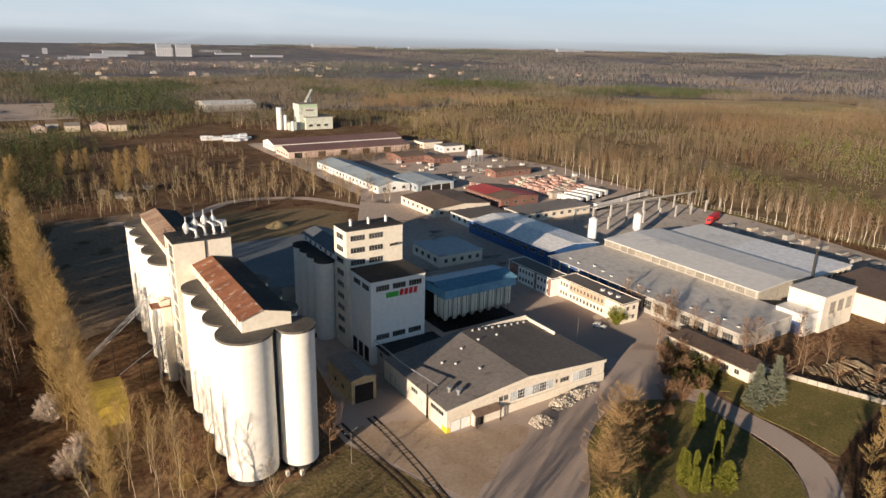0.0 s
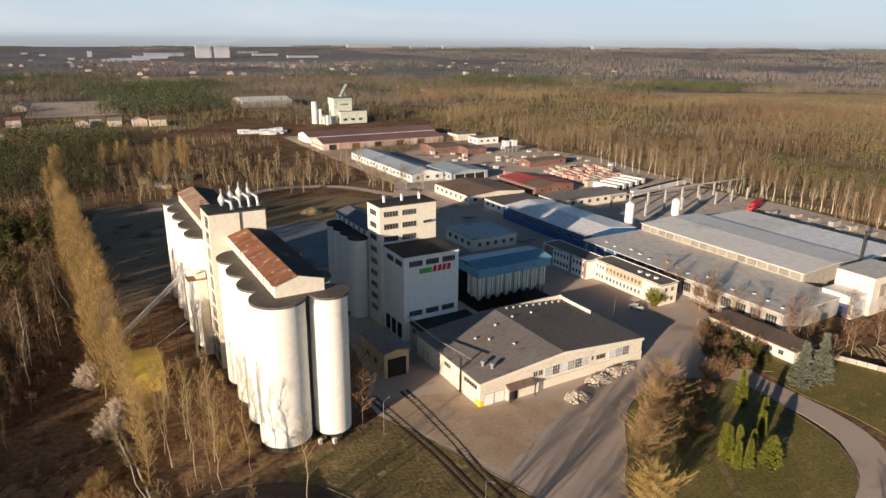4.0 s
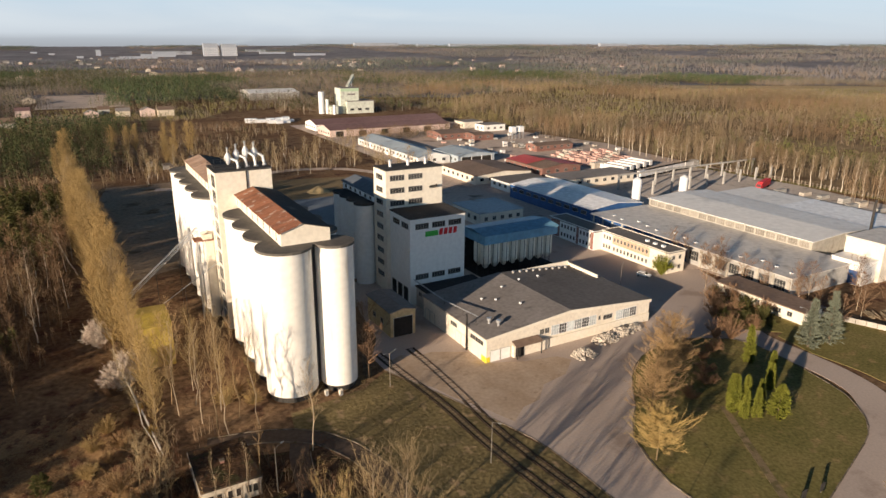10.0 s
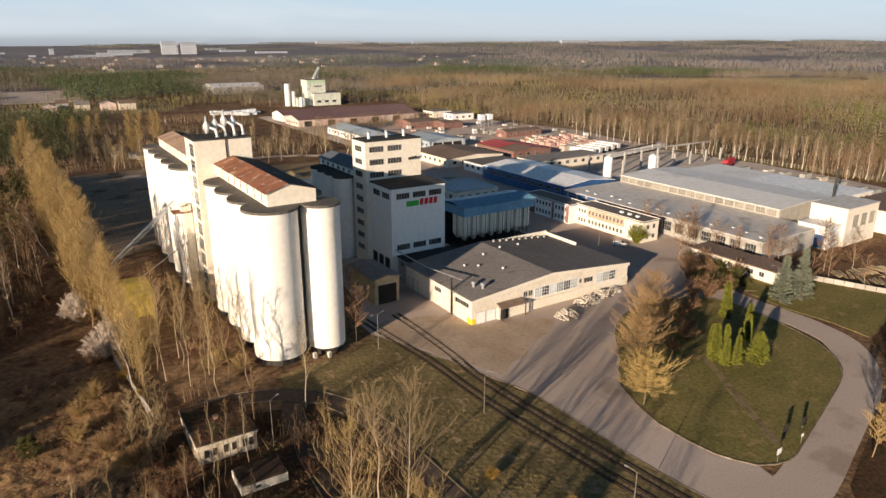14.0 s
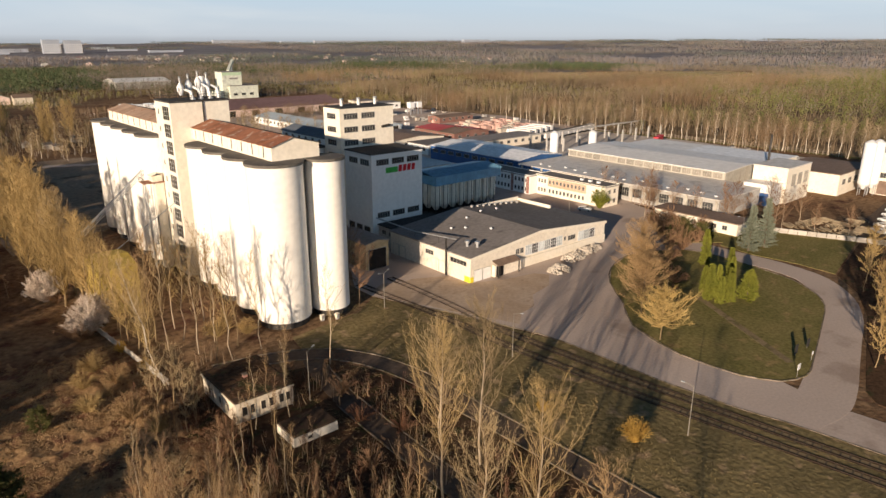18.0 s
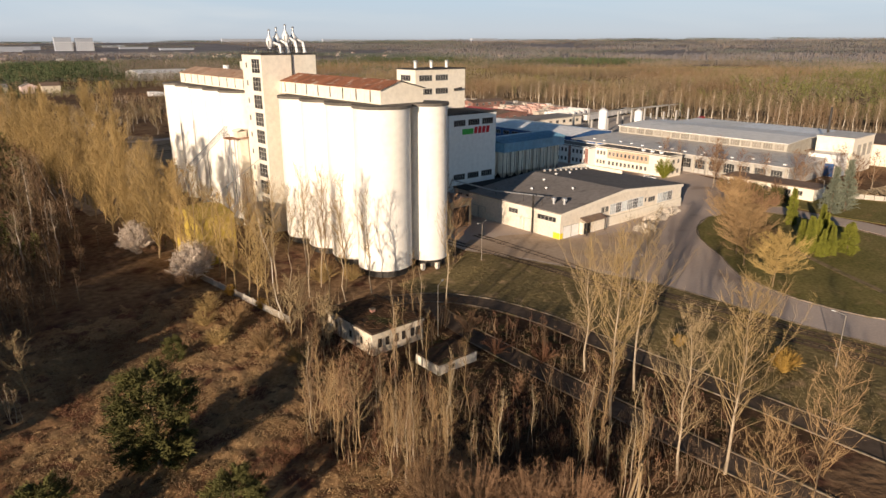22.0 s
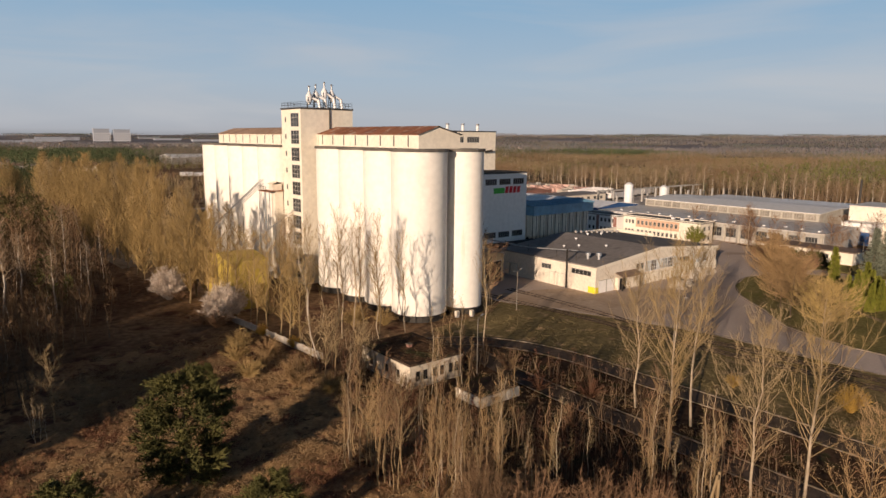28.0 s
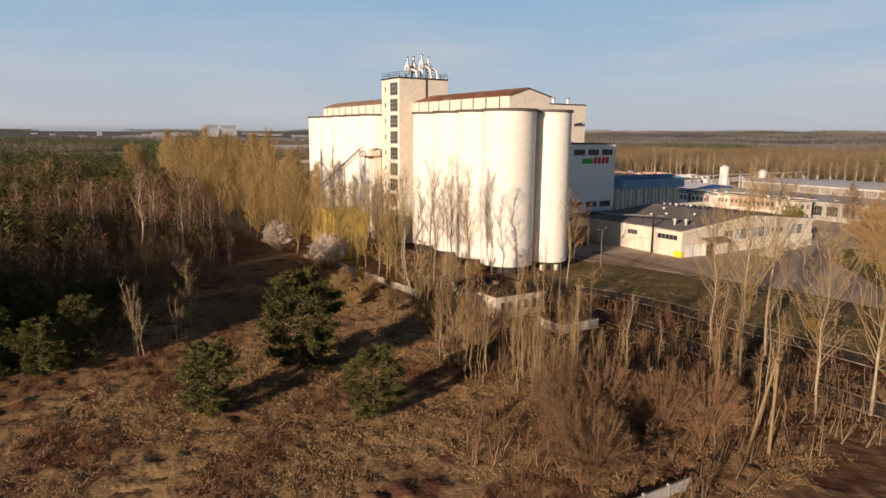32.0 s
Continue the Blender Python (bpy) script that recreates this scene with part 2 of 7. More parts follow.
PANE = material("pale_window_glass", (0.38, 0.42, 0.44), (0.55, 0.58, 0.58), 0.2, 0.8, 3.0, spec=0.6, rnd=0.45)
FRAME = material("window_frame", (0.42, 0.40, 0.36), (0.50, 0.48, 0.44), 0.7, 1.0, 5.0)
# paints the unlit inside of openings; also the colour of dark doors
NEAR_BLACK = material("dark_opening", (0.02, 0.018, 0.016), (0.035, 0.03, 0.028), 0.95, 0.5, 3.0)
GREEN_PAINT = material("green_sign_paint", (0.06, 0.42, 0.06), (0.08, 0.48, 0.08), 0.5, 1.0, 4.0)
RED_PAINT = material("red_sign_paint", (0.62, 0.02, 0.03), (0.68, 0.03, 0.04), 0.5, 1.0, 4.0)
YELLOW_PAINT = material("yellow_paint", (0.75, 0.62, 0.03), (0.80, 0.68, 0.05), 0.7, 1.0, 4.0)
CAR_WHITE = material("white_car_paint", (0.78, 0.78, 0.78), (0.82, 0.82, 0.82), 0.25, 1.0, 4.0)
TARP = material("trailer_tarpaulin", (0.66, 0.64, 0.62), (0.74, 0.72, 0.70), 0.6, 0.3, 2.0, rnd=0.12)
TYRE = material("tyre_rubber", (0.02, 0.02, 0.02), (0.03, 0.03, 0.03), 0.9, 1.0, 4.0)
PALLET = material("red_brick_pallets", (0.50, 0.31, 0.26), (0.62, 0.42, 0.36), 0.85, 0.3, 2.0, rnd=0.25)
ASPHALT = material("worn_asphalt", (0.465, 0.378, 0.322), (0.565, 0.468, 0.405), 0.92, 0.03, 2.2, c3=(0.38, 0.30, 0.248), cut3=0.58, deep=0.5, spec=0.06)
OLD_ASPHALT = material("old_asphalt", (0.105, 0.08, 0.062), (0.15, 0.112, 0.086), 0.95, 0.07, 1.2, c3=(0.15, 0.10, 0.06), cut3=0.62, spec=0.03)
YARD = material("dusty_yard", (0.50, 0.405, 0.34), (0.60, 0.495, 0.42), 0.95, 0.02, 0.5, c3=(0.20, 0.165, 0.14), cut3=0.58, spec=0.06)
OLD_KERB = material("weathered_kerb", (0.19, 0.157, 0.122), (0.26, 0.215, 0.17), 0.95, 0.3, 3.0, c3=(0.14, 0.12, 0.07), cut3=0.5, rnd=0.25, spec=0.05)
EARTH_ROOF = material("dirt_covered_roof", (0.055, 0.038, 0.028), (0.085, 0.058, 0.041), 1.0, 0.3, 2.0, c3=(0.06, 0.055, 0.03), cut3=0.55, bump=0.05, spec=0.03)
# litter brown, taken darker to paint shade on the ground below trees
LITTER_SHADE = material("leaf_litter", (0.065, 0.04, 0.026), (0.105, 0.064, 0.038), 1.0, 0.12, 1.4, c3=(0.06, 0.055, 0.028), cut3=0.55, bump=0.15, deep=1.8, spec=0.03)
TUSSOCK = material("tan_tussocks", (0.48, 0.315, 0.16), (0.22, 0.125, 0.066), 1.0, 0.09, 2.2, c3=(0.16, 0.078, 0.05), cut3=0.52, bump=0.16, deep=1.6, spec=0.03)
KERB = material("kerb_concrete", (0.36, 0.33, 0.29), (0.46, 0.42, 0.37), 0.9, 0.6, 4.0, rnd=0.15)
GROUND = material("dry_ground", (0.155, 0.09, 0.052), (0.25, 0.165, 0.095), 1.0, 0.05, 0.8, c3=(0.10, 0.05, 0.034), cut3=0.56, deep=2.2, bump=0.45, spec=0.05)
LAWN = material("winter_lawn", (0.24, 0.198, 0.078), (0.165, 0.15, 0.052), 1.0, 0.09, 1.6, c3=(0.29, 0.215, 0.095), cut3=0.57, bump=0.1, deep=1.8, spec=0.05)
VERGE = material("olive_verge", (0.245, 0.19, 0.09), (0.15, 0.12, 0.058), 1.0, 0.11, 1.3, c3=(0.34, 0.245, 0.14), cut3=0.57, bump=0.3, deep=1.8, spec=0.05)
SAND = material("sand", (0.46, 0.34, 0.17), (0.54, 0.42, 0.22), 1.0, 0.2, 2.0)
DUSTY = material("dusty_waste_ground", (0.26, 0.195, 0.135), (0.34, 0.265, 0.19), 1.0, 0.03, 0.7, c3=(0.13, 0.095, 0.06), cut3=0.56, deep=1.5, bump=0.1, spec=0.05)
STRAW = material("straw_stubble", (0.40, 0.32, 0.19), (0.48, 0.39, 0.24), 1.0, 0.02, 0.4, spec=0.03)
FIELD = material("dry_field", (0.20, 0.15, 0.085), (0.26, 0.20, 0.12), 1.0, 0.02, 0.4, spec=0.05)
RUBBLE = material("rubble", (0.44, 0.39, 0.33), (0.56, 0.50, 0.43), 0.95, 0.6, 3.0, rnd=0.2)
BARK = material("pale_bark", (0.235, 0.17, 0.095), (0.32, 0.235, 0.135), 0.95, 0.4, 3.0, spec=0.1)
BARK_DARK = material("brown_bark", (0.10, 0.075, 0.052), (0.15, 0.11, 0.075), 0.95, 0.4, 3.0, spec=0.1)
BIRCH = material("birch_bark", (0.50, 0.44, 0.36), (0.60, 0.54, 0.45), 0.9, 0.5, 2.5, c3=(0.14, 0.11, 0.09), cut3=0.62, spec=0.1)
GREY_BARK = material("pale_grey_bark", (0.36, 0.29, 0.205), (0.46, 0.375, 0.275), 0.95, 0.4, 3.0, c3=(0.16, 0.12, 0.08), cut3=0.6, spec=0.1)
TWIG_GOLD = material("golden_twigs", (0.315, 0.222, 0.094), (0.405, 0.288, 0.13), 0.95, 0.15, 1.0, rnd=0.2, spec=0.1)
TWIG_WILLOW = material("willow_twigs", (0.43, 0.305, 0.115), (0.53, 0.385, 0.16), 0.95, 0.15, 1.0, spec=0.1)
TWIG_TAWNY = material("tawny_brown_twigs", (0.305, 0.2, 0.098), (0.385, 0.26, 0.135), 0.95, 0.15, 1.0, rnd=0.15, spec=0.1)
TWIG_TAN = material("tan_twigs", (0.285, 0.21, 0.115), (0.365, 0.275, 0.155), 0.95, 0.15, 1.0, rnd=0.2, spec=0.1)
TWIG_BROWN = material("brown_twigs", (0.20, 0.12, 0.07), (0.27, 0.168, 0.10), 0.95, 0.15, 1.0, rnd=0.15, spec=0.1)
TWIG_RED = material("russet_twigs", (0.15, 0.074, 0.044), (0.21, 0.108, 0.064), 0.95, 0.15, 1.0, rnd=0.15, spec=0.1)
TWIG_RUSSET = material("bright_russet_twigs", (0.155, 0.098, 0.056), (0.215, 0.138, 0.08), 0.95, 0.15, 1.0, rnd=0.2, spec=0.1)
TWIG_ORANGE = material("orange_twigs", (0.40, 0.245, 0.055), (0.48, 0.31, 0.085), 0.95, 0.15, 1.0, spec=0.1)
BLOSSOM = material("white_blossom", (0.50, 0.41, 0.335), (0.66, 0.57, 0.48), 0.95, 0.5, 2.0, spec=0.1)
PINE = material("pine_needles", (0.06, 0.062, 0.022), (0.125, 0.115, 0.038), 0.9, 0.3, 2.0, rnd=0.2, spec=0.15)
SPRUCE = material("blue_spruce_needles", (0.135, 0.15, 0.11), (0.195, 0.21, 0.155), 0.9, 0.3, 2.0, rnd=0.1, spec=0.15)
THUJA = material("yellow_green_thuja", (0.14, 0.15, 0.024), (0.215, 0.215, 0.034), 0.9, 0.4, 2.5, rnd=0.12, spec=0.15)
DRYGRASS = material("dry_grass_blades", (0.34, 0.23, 0.12), (0.44, 0.305, 0.165), 1.0, 0.12, 0.8, rnd=0.1, spec=0.05)
REDGRASS = material("russet_weed_stalks", (0.17, 0.085, 0.05), (0.25, 0.13, 0.075), 1.0, 0.12, 0.8, spec=0.05)
SLATE = material("slate_blue_roof", (0.11, 0.13, 0.16), (0.15, 0.17, 0.20), 0.7, 0.1, 1.2)
WOOD_TAN = material("wood_tan_twigs", (0.205, 0.153, 0.09), (0.262, 0.20, 0.122), 0.95, 0.05, 0.4, rnd=0.15, spec=0.1)
WOOD_WARM = material("wood_russet_twigs", (0.185, 0.122, 0.07), (0.24, 0.162, 0.096), 0.95, 0.05, 0.4, rnd=0.15, spec=0.1)
WOOD_BROWN = material("wood_brown_twigs", (0.155, 0.116, 0.075), (0.205, 0.156, 0.102), 0.95, 0.05, 0.4, rnd=0.15, spec=0.1)
WOOD_GREEN = material("wood_green_needles", (0.058, 0.066, 0.03), (0.092, 0.10, 0.042), 0.95, 0.05, 0.4, rnd=0.2, spec=0.1)
BIRCH_TWIG = material("birch_twigs", (0.27, 0.20, 0.13), (0.34, 0.255, 0.17), 0.95, 0.15, 1.0, rnd=0.15, spec=0.1)
TWIG_DARK = material("dark_brown_twigs", (0.125, 0.08, 0.048), (0.18, 0.116, 0.07), 0.95, 0.05, 0.4, rnd=0.15, spec=0.1)
BARK_WOOD = material("wood_bark", (0.17, 0.125, 0.08), (0.235, 0.175, 0.115), 0.95, 0.05, 0.4, rnd=0.2, spec=0.1)
WOOD_OLIVE = material("olive_pine_needles", (0.10, 0.108, 0.036), (0.15, 0.15, 0.05), 0.95, 0.05, 0.4, rnd=0.2, spec=0.1)
WOOD_LIME = material("young_pine_needles", (0.135, 0.128, 0.044), (0.195, 0.172, 0.06), 0.95, 0.05, 0.4, rnd=0.2, spec=0.1)
HEATH = material("tan_heath", (0.24, 0.175, 0.10), (0.30, 0.225, 0.14), 1.0, 0.01, 0.2, c3=(0.17, 0.115, 0.07), cut3=0.55, deep=1.5, spec=0.03)
# white walls of the far town with haze mixed into the colour
HAZED_WALL = material("distant_white_wall", (0.33, 0.36, 0.42), (0.41, 0.435, 0.49), 0.8, 0.02, 0.3)
HALL_WALL = material("grey_hall_wall", (0.40, 0.37, 0.32), (0.48, 0.45, 0.39), 0.85, 0.1, 1.0, streak=True, c3=(0.38, 0.33, 0.27), cut3=0.6)
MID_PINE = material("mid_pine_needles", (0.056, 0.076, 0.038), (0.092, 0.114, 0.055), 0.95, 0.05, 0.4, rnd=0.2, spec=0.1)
DIRT = material("orange_dirt", (0.42, 0.315, 0.225), (0.51, 0.40, 0.305), 1.0, 0.15, 1.2, c3=(0.36, 0.275, 0.20), cut3=0.6, deep=0.6, spec=0.03)
# tan and brown twigs greyed to paint haze over the middle distance
HAZED_TAN = material("mid_tan_twigs", (0.175, 0.15, 0.126), (0.224, 0.194, 0.164), 0.95, 0.02, 0.2, rnd=0.15, spec=0.05)
HAZED_BROWN = material("mid_brown_twigs", (0.15, 0.128, 0.108), (0.195, 0.166, 0.14), 0.95, 0.02, 0.2, rnd=0.15, spec=0.05)
# far woods and fields: the haze of distance is painted into their colours
HAZED_WOOD = material("far_bare_woods", (0.165, 0.162, 0.182), (0.212, 0.206, 0.224), 1.0, 0.004, 0.08, rnd=0.15, spec=0.02)
HAZED_LAND = material("far_fields", (0.188, 0.182, 0.20), (0.25, 0.24, 0.255), 1.0, 0.003, 0.05, c3=(0.155, 0.155, 0.172), cut3=0.52, spec=0.02)
HAZED_PINE = material("far_pine_woods", (0.085, 0.10, 0.09), (0.12, 0.135, 0.11), 1.0, 0.004, 0.08, rnd=0.2, spec=0.02)

# ---- building blocks ----
rng = random.Random(7)
ORIGIN = {}


class Shape:
    """Corners and faces of one mesh, in world metres."""

    def __init__(self):
        self.v, self.f = [], []

    def add(self, v, f):
        k = len(self.v)
        self.v += v
        self.f += [tuple(k + i for i in q) for q in f]
        return self

    def box(self, x0, y0, z0, x1, y1, z1):
        v = [(x, y, z) for z in (z0, z1) for y in (y0, y1) for x in (x0, x1)]
        return self.add(v, [(0, 2, 3, 1), (4, 5, 7, 6), (0, 1, 5, 4), (2, 6, 7, 3), (0, 4, 6, 2), (1, 3, 7, 5)])

    def prism(self, poly, z0, z1):
        n = len(poly)
        v = [(x, y, z0) for x, y in poly] + [(x, y, z1) for x, y in poly]
        sides = [(i, (i + 1) % n, n + (i + 1) % n, n + i) for i in range(n)]
        return self.add(v, sides + [tuple(range(n - 1, -1, -1)), tuple(range(n, 2 * n))])

    def cone(self, x, y, z0, z1, r0, r1, n=12, caps=True):
        ring = [(math.cos(2 * math.pi * i / n), math.sin(2 * math.pi * i / n)) for i in range(n)]
        v = [(x + r0 * c, y + r0 * s, z0) for c, s in ring] + [(x + r1 * c, y + r1 * s, z1) for c, s in ring]
        f = [(i, (i + 1) % n, n + (i + 1) % n, n + i) for i in range(n)]
        return self.add(v, f + ([tuple(range(n - 1, -1, -1)), tuple(range(n, 2 * n))] if caps else []))

    def tube(self, a, b, r0, r1=None, n=6, caps=True):
        a, b, r1 = Vector(a), Vector(b), r0 if r1 is None else r1
        d = (b - a).normalized()
        u = d.orthogonal().normalized()
        w = d.cross(u)
        ring = [u * math.cos(2 * math.pi * i / n) + w * math.sin(2 * math.pi * i / n) for i in range(n)]
        v = [tuple(a + q * r0) for q in ring] + [tuple(b + q * r1) for q in ring]
        f = [(i, (i + 1) % n, n + (i + 1) % n, n + i) for i in range(n)]
        return self.add(v, f + ([tuple(range(n - 1, -1, -1)), tuple(range(n, 2 * n))] if caps else []))

    def beam(self, a, b, wide, high):
        """A bar of rectangular section from a to b."""
        a, b = Vector(a), Vector(b)
        side = Vector((b.y - a.y, a.x - b.x, 0))
        side = side.normalized() * wide / 2 if side.length > 1e-6 else Vector((wide / 2, 0, 0))
        up = (b - a).cross(side).normalized() * high / 2
        v = [tuple(p + s * side + t * up) for p in (a, b) for s, t in ((-1, -1), (1, -1), (1, 1), (-1, 1))]
        return self.add(v, [(3, 2, 1, 0), (4, 5, 6, 7), (0, 1, 5, 4), (1, 2, 6, 5), (2, 3, 7, 6), (3, 0, 4, 7)])

    def gable(self, x0, y0, x1, y1, z, rise, axis="y", over=0.4, thick=0.2):
        """Two roof slabs over a rectangle, with the ridge along axis."""
        if axis == "y":
            m = (x0 + x1) / 2
            prof = [(x0 - over, z - over * rise / (m - x0)), (m, z + rise), (x1 + over, z - over * rise / (m - x0))]
            prof = prof + [(p, q + thick) for p, q in reversed(prof)]
            a, b = y0 - over, y1 + over
            v = [(p, a, q) for p, q in prof] + [(p, b, q) for p, q in prof]
        else:
            m = (y0 + y1) / 2
            prof = [(y0 - over, z - over * rise / (m - y0)), (m, z + rise), (y1 + over, z - over * rise / (m - y0))]
            prof = prof + [(p, q + thick) for p, q in reversed(prof)]
            a, b = x0 - over, x1 + over
            v = [(a, p, q) for p, q in prof] + [(b, p, q) for p, q in prof]
        n = 6
        f = [(i, (i + 1) % n, n + (i + 1) % n, n + i) for i in range(n)] + [(0, 5, 4, 1), (1, 4, 3, 2), (6, 7, 10, 11), (7, 8, 9, 10)]
        return self.add(v, f)


def thing(name, label, category, loc=(0, 0, 0), group="", kind=""):
    ob = new(name)
    ob.empty_display_size = 0.5
    ob.location = loc
    ORIGIN[ob.name] = Vector(loc)
    return tagged(ob, label, category, group, kind)


def part(name, shape, mat, parent=None, label="", smooth=False):
    """One mesh object out of a shape in world metres, under a thing or a part."""
    me = bpy.data.meshes.new(name)
    o = ORIGIN[parent.name] if parent else Vector((0, 0, 0))
    me.from_pydata([(x - o.x, y - o.y, z - o.z) for x, y, z in shape.v], [], shape.f)
    me.materials.append(mat)
    if smooth:
        me.polygons.foreach_set("use_smooth", [True] * len(me.polygons))
        me.set_sharp_from_angle(angle=radians(40))
    ob = new(name, me)
    if parent:
        ob.parent = parent
        ORIGIN[ob.name] = o
    if label:
        ob["label"] = label
    return ob


def structure(name, shape, mat, label, category="", kind="structure"):
    ob = part(name, shape, mat)
    return tagged(ob, label, category or name.replace("_", " "), kind=kind)


def facing(face, at, u0, u1, z0, z1, out0, out1):
    """A box on a wall. face: the side it looks to; at: the wall's plane; out0, out1: how far it stands out."""
    if face == "s":
        return (u0, at - out1, z0, u1, at - out0, z1)
    if face == "n":
        return (u0, at + out0, z0, u1, at + out1, z1)
    if face == "w":
        return (at - out1, u0, z0, at - out0, u1, z1)
    return (at + out0, u0, z0, at + out1, u1, z1)


def window(parent, face, at, u0, u1, z0, z1, bars=1, rows=1, glass=None, frame_mat=None, name="window"):
    s = Shape()
    w = 0.09
    ring = []
    for e in (0, w):
        for u, z in ((u0 + e, z0 + e), (u1 - e, z0 + e), (u1 - e, z1 - e), (u0 + e, z1 - e)):
            q = facing(face, at, u, u, z, z, -0.02, 0.07)
            ring += [(q[0], q[1], z), (q[3], q[4], z)]
    faces = []
    for i in range(4):
        a, b, c, d = 2 * i, 2 * ((i + 1) % 4), 8 + 2 * i, 8 + 2 * ((i + 1) % 4)
        faces += [(a, b, b + 1, a + 1), (a + 1, b + 1, d + 1, c + 1), (c + 1, d + 1, d, c), (c, d, b, a)]
    ob = part(name, s.add(ring, faces), frame_mat or FRAME, parent)
    for i in range(1, bars):
        u = u0 + (u1 - u0) * i / bars
        part("glazing_bar", Shape().box(*facing(face, at, u - 0.035, u + 0.035, z0 + w, z1 - w, -0.02, 0.06)), frame_mat or FRAME, ob)
    for i in range(1, rows):
        z = z0 + (z1 - z0) * i / rows
        part("glazing_bar", Shape().box(*facing(face, at, u0 + w, u1 - w, z - 0.035, z + 0.035, -0.02, 0.055)), frame_mat or FRAME, ob)
    part("pane", Shape().box(*facing(face, at, u0 + w, u1 - w, z0 + w, z1 - w, -0.02, 0.03)), glass or GLASS, ob)
    return ob


def door(parent, face, at, u0, u1, z0, z1, mat, label="", name="door"):
    s = Shape().box(*facing(face, at, u0, u1, z0, z1, -0.02, 0.06))
    ob = part(name, s, mat, parent, label)
    t = Shape()
    for a, b, c, d in ((u0 - 0.1, u0, z0, z1 + 0.1), (u1, u1 + 0.1, z0, z1 + 0.1), (u0, u1, z1, z1 + 0.1)):
        t.box(*facing(face, at, a, b, c, d, -0.02, 0.10))
    part("door_frame", t, FRAME, ob)
    return ob


def walls(x0, y0, x1, y1, z0, z1, t=0.4):
    """A closed ring of wall."""
    o, n = [(x0, y0), (x1, y0), (x1, y1), (x0, y1)], [(x0 + t, y0 + t), (x1 - t, y0 + t), (x1 - t, y1 - t), (x0 + t, y1 - t)]
    v = [(x, y, z) for ring in (o, n) for z in (z0, z1) for x, y in ring]
    f = []
    for i in range(4):
        j = (i + 1) % 4
        f += [(i, j, 4 + j, 4 + i), (8 + j, 8 + i, 12 + i, 12 + j), (4 + i, 4 + j, 12 + j, 12 + i), (j, i, 8 + i, 8 + j)]
    return Shape().add(v, f)


def building(name, label, category, x0, y0, x1, y1, h, wall_mat, roof_mat, ridge="", rise=1.0, group="", parapet=0.0, over=0.35):
    """Walls and roof of a plain building; ridge: '' for a flat roof, or the ridge's axis."""
    b = thing(name, label, category, ((x0 + x1) / 2, (y0 + y1) / 2, 0), group)
    s = walls(x0, y0, x1, y1, -0.3, h)
    if ridge == "y":
        m = (x0 + x1) / 2
        for y in (y0, y1 - 0.4):
            s.add([(x0, y, h), (x1, y, h), (m, y, h + rise), (x0, y + 0.4, h), (x1, y + 0.4, h), (m, y + 0.4, h + rise)], [(0, 1, 2), (5, 4, 3), (0, 2, 5, 3), (2, 1, 4, 5)])
    if ridge == "x":
        m = (y0 + y1) / 2
        for x in (x0, x1 - 0.4):
            s.add([(x, y0, h), (x, y1, h), (x, m, h + rise), (x + 0.4, y0, h), (x + 0.4, y1, h), (x + 0.4, m, h + rise)], [(2, 1, 0), (3, 4, 5), (3, 5, 2, 0), (5, 4, 1, 2)])
    part("wall", s, wall_mat, b)
    if ridge:
        part("roof", Shape().gable(x0, y0, x1, y1, h + 0.02, rise, ridge, over), roof_mat, b)
    else:
        part("roof", Shape().box(x0 - over, y0 - over, h + 0.003, x1 + over, y1 + over, h + 0.28), roof_mat, b)
        if parapet:
            part("parapet", walls(x0 - over, y0 - over, x1 + over, y1 + over, h + 0.284, h + 0.28 + parapet, 0.25), wall_mat, b)
    return b


def window_row(parent, face, at, u0, u1, n, z0, z1, wide, bars=2, rows=1, glass=None):
    step = (u1 - u0) / n
    for i in range(n):
        m = u0 + step * (i + 0.5)
        window(parent, face, at, m - wide / 2, m + wide / 2, z0, z1, bars, rows, glass)

# ---- ground ----
def ground_height(x, y):
    """Level on the site; the far land rises to low ridges, higher in the east."""
    d, east = math.hypot(x, y), max(0.0, min(1.0, math.degrees(math.atan2(x, y)) / 60))
    k = max(0.0, min(1.0, (d - 1900) / 2900))
    k = k * k * (3 - 2 * k)
    return k * (22 + 40 * east + 7 * noise.noise((x * 0.0011, y * 0.0011, 9)))


rings = [0, 12, 25, 40, 60, 85, 115, 150, 200, 260, 340, 450, 600, 800, 1100, 1500, 1900, 2200, 2500, 2800, 3100, 3400, 3700, 4000, 4300, 4600, 4880]
gv, gf, seg = [(0, 60, -0.05)], [], 120
for r in rings[1:]:
    for i in range(seg):
        x, y = r * math.cos(2 * math.pi * i / seg), 60 + r * math.sin(2 * math.pi * i / seg)
        gv.append((x, y, ground_height(x, y) - 0.05))
gf += [(0, 1 + i, 1 + (i + 1) % seg) for i in range(seg)]
for k in range(len(rings) - 2):
    a, b = 1 + k * seg, 1 + (k + 1) * seg
    gf += [(a + i, b + i, b + (i + 1) % seg, a + (i + 1) % seg) for i in range(seg)]
ground = structure("ground", Shape().add(gv, gf), GROUND, "brown dry winter grassland and forest floor", "ground")
# outer rings take the land colour that has haze painted in
ground.data.materials.append(HAZED_LAND)
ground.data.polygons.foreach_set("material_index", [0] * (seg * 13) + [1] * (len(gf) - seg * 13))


GROOVE_BLACK = material("oily_track_soil", (0.04, 0.03, 0.02), (0.065, 0.048, 0.03), 1.0, 0.3, 2.0, spec=0.03)
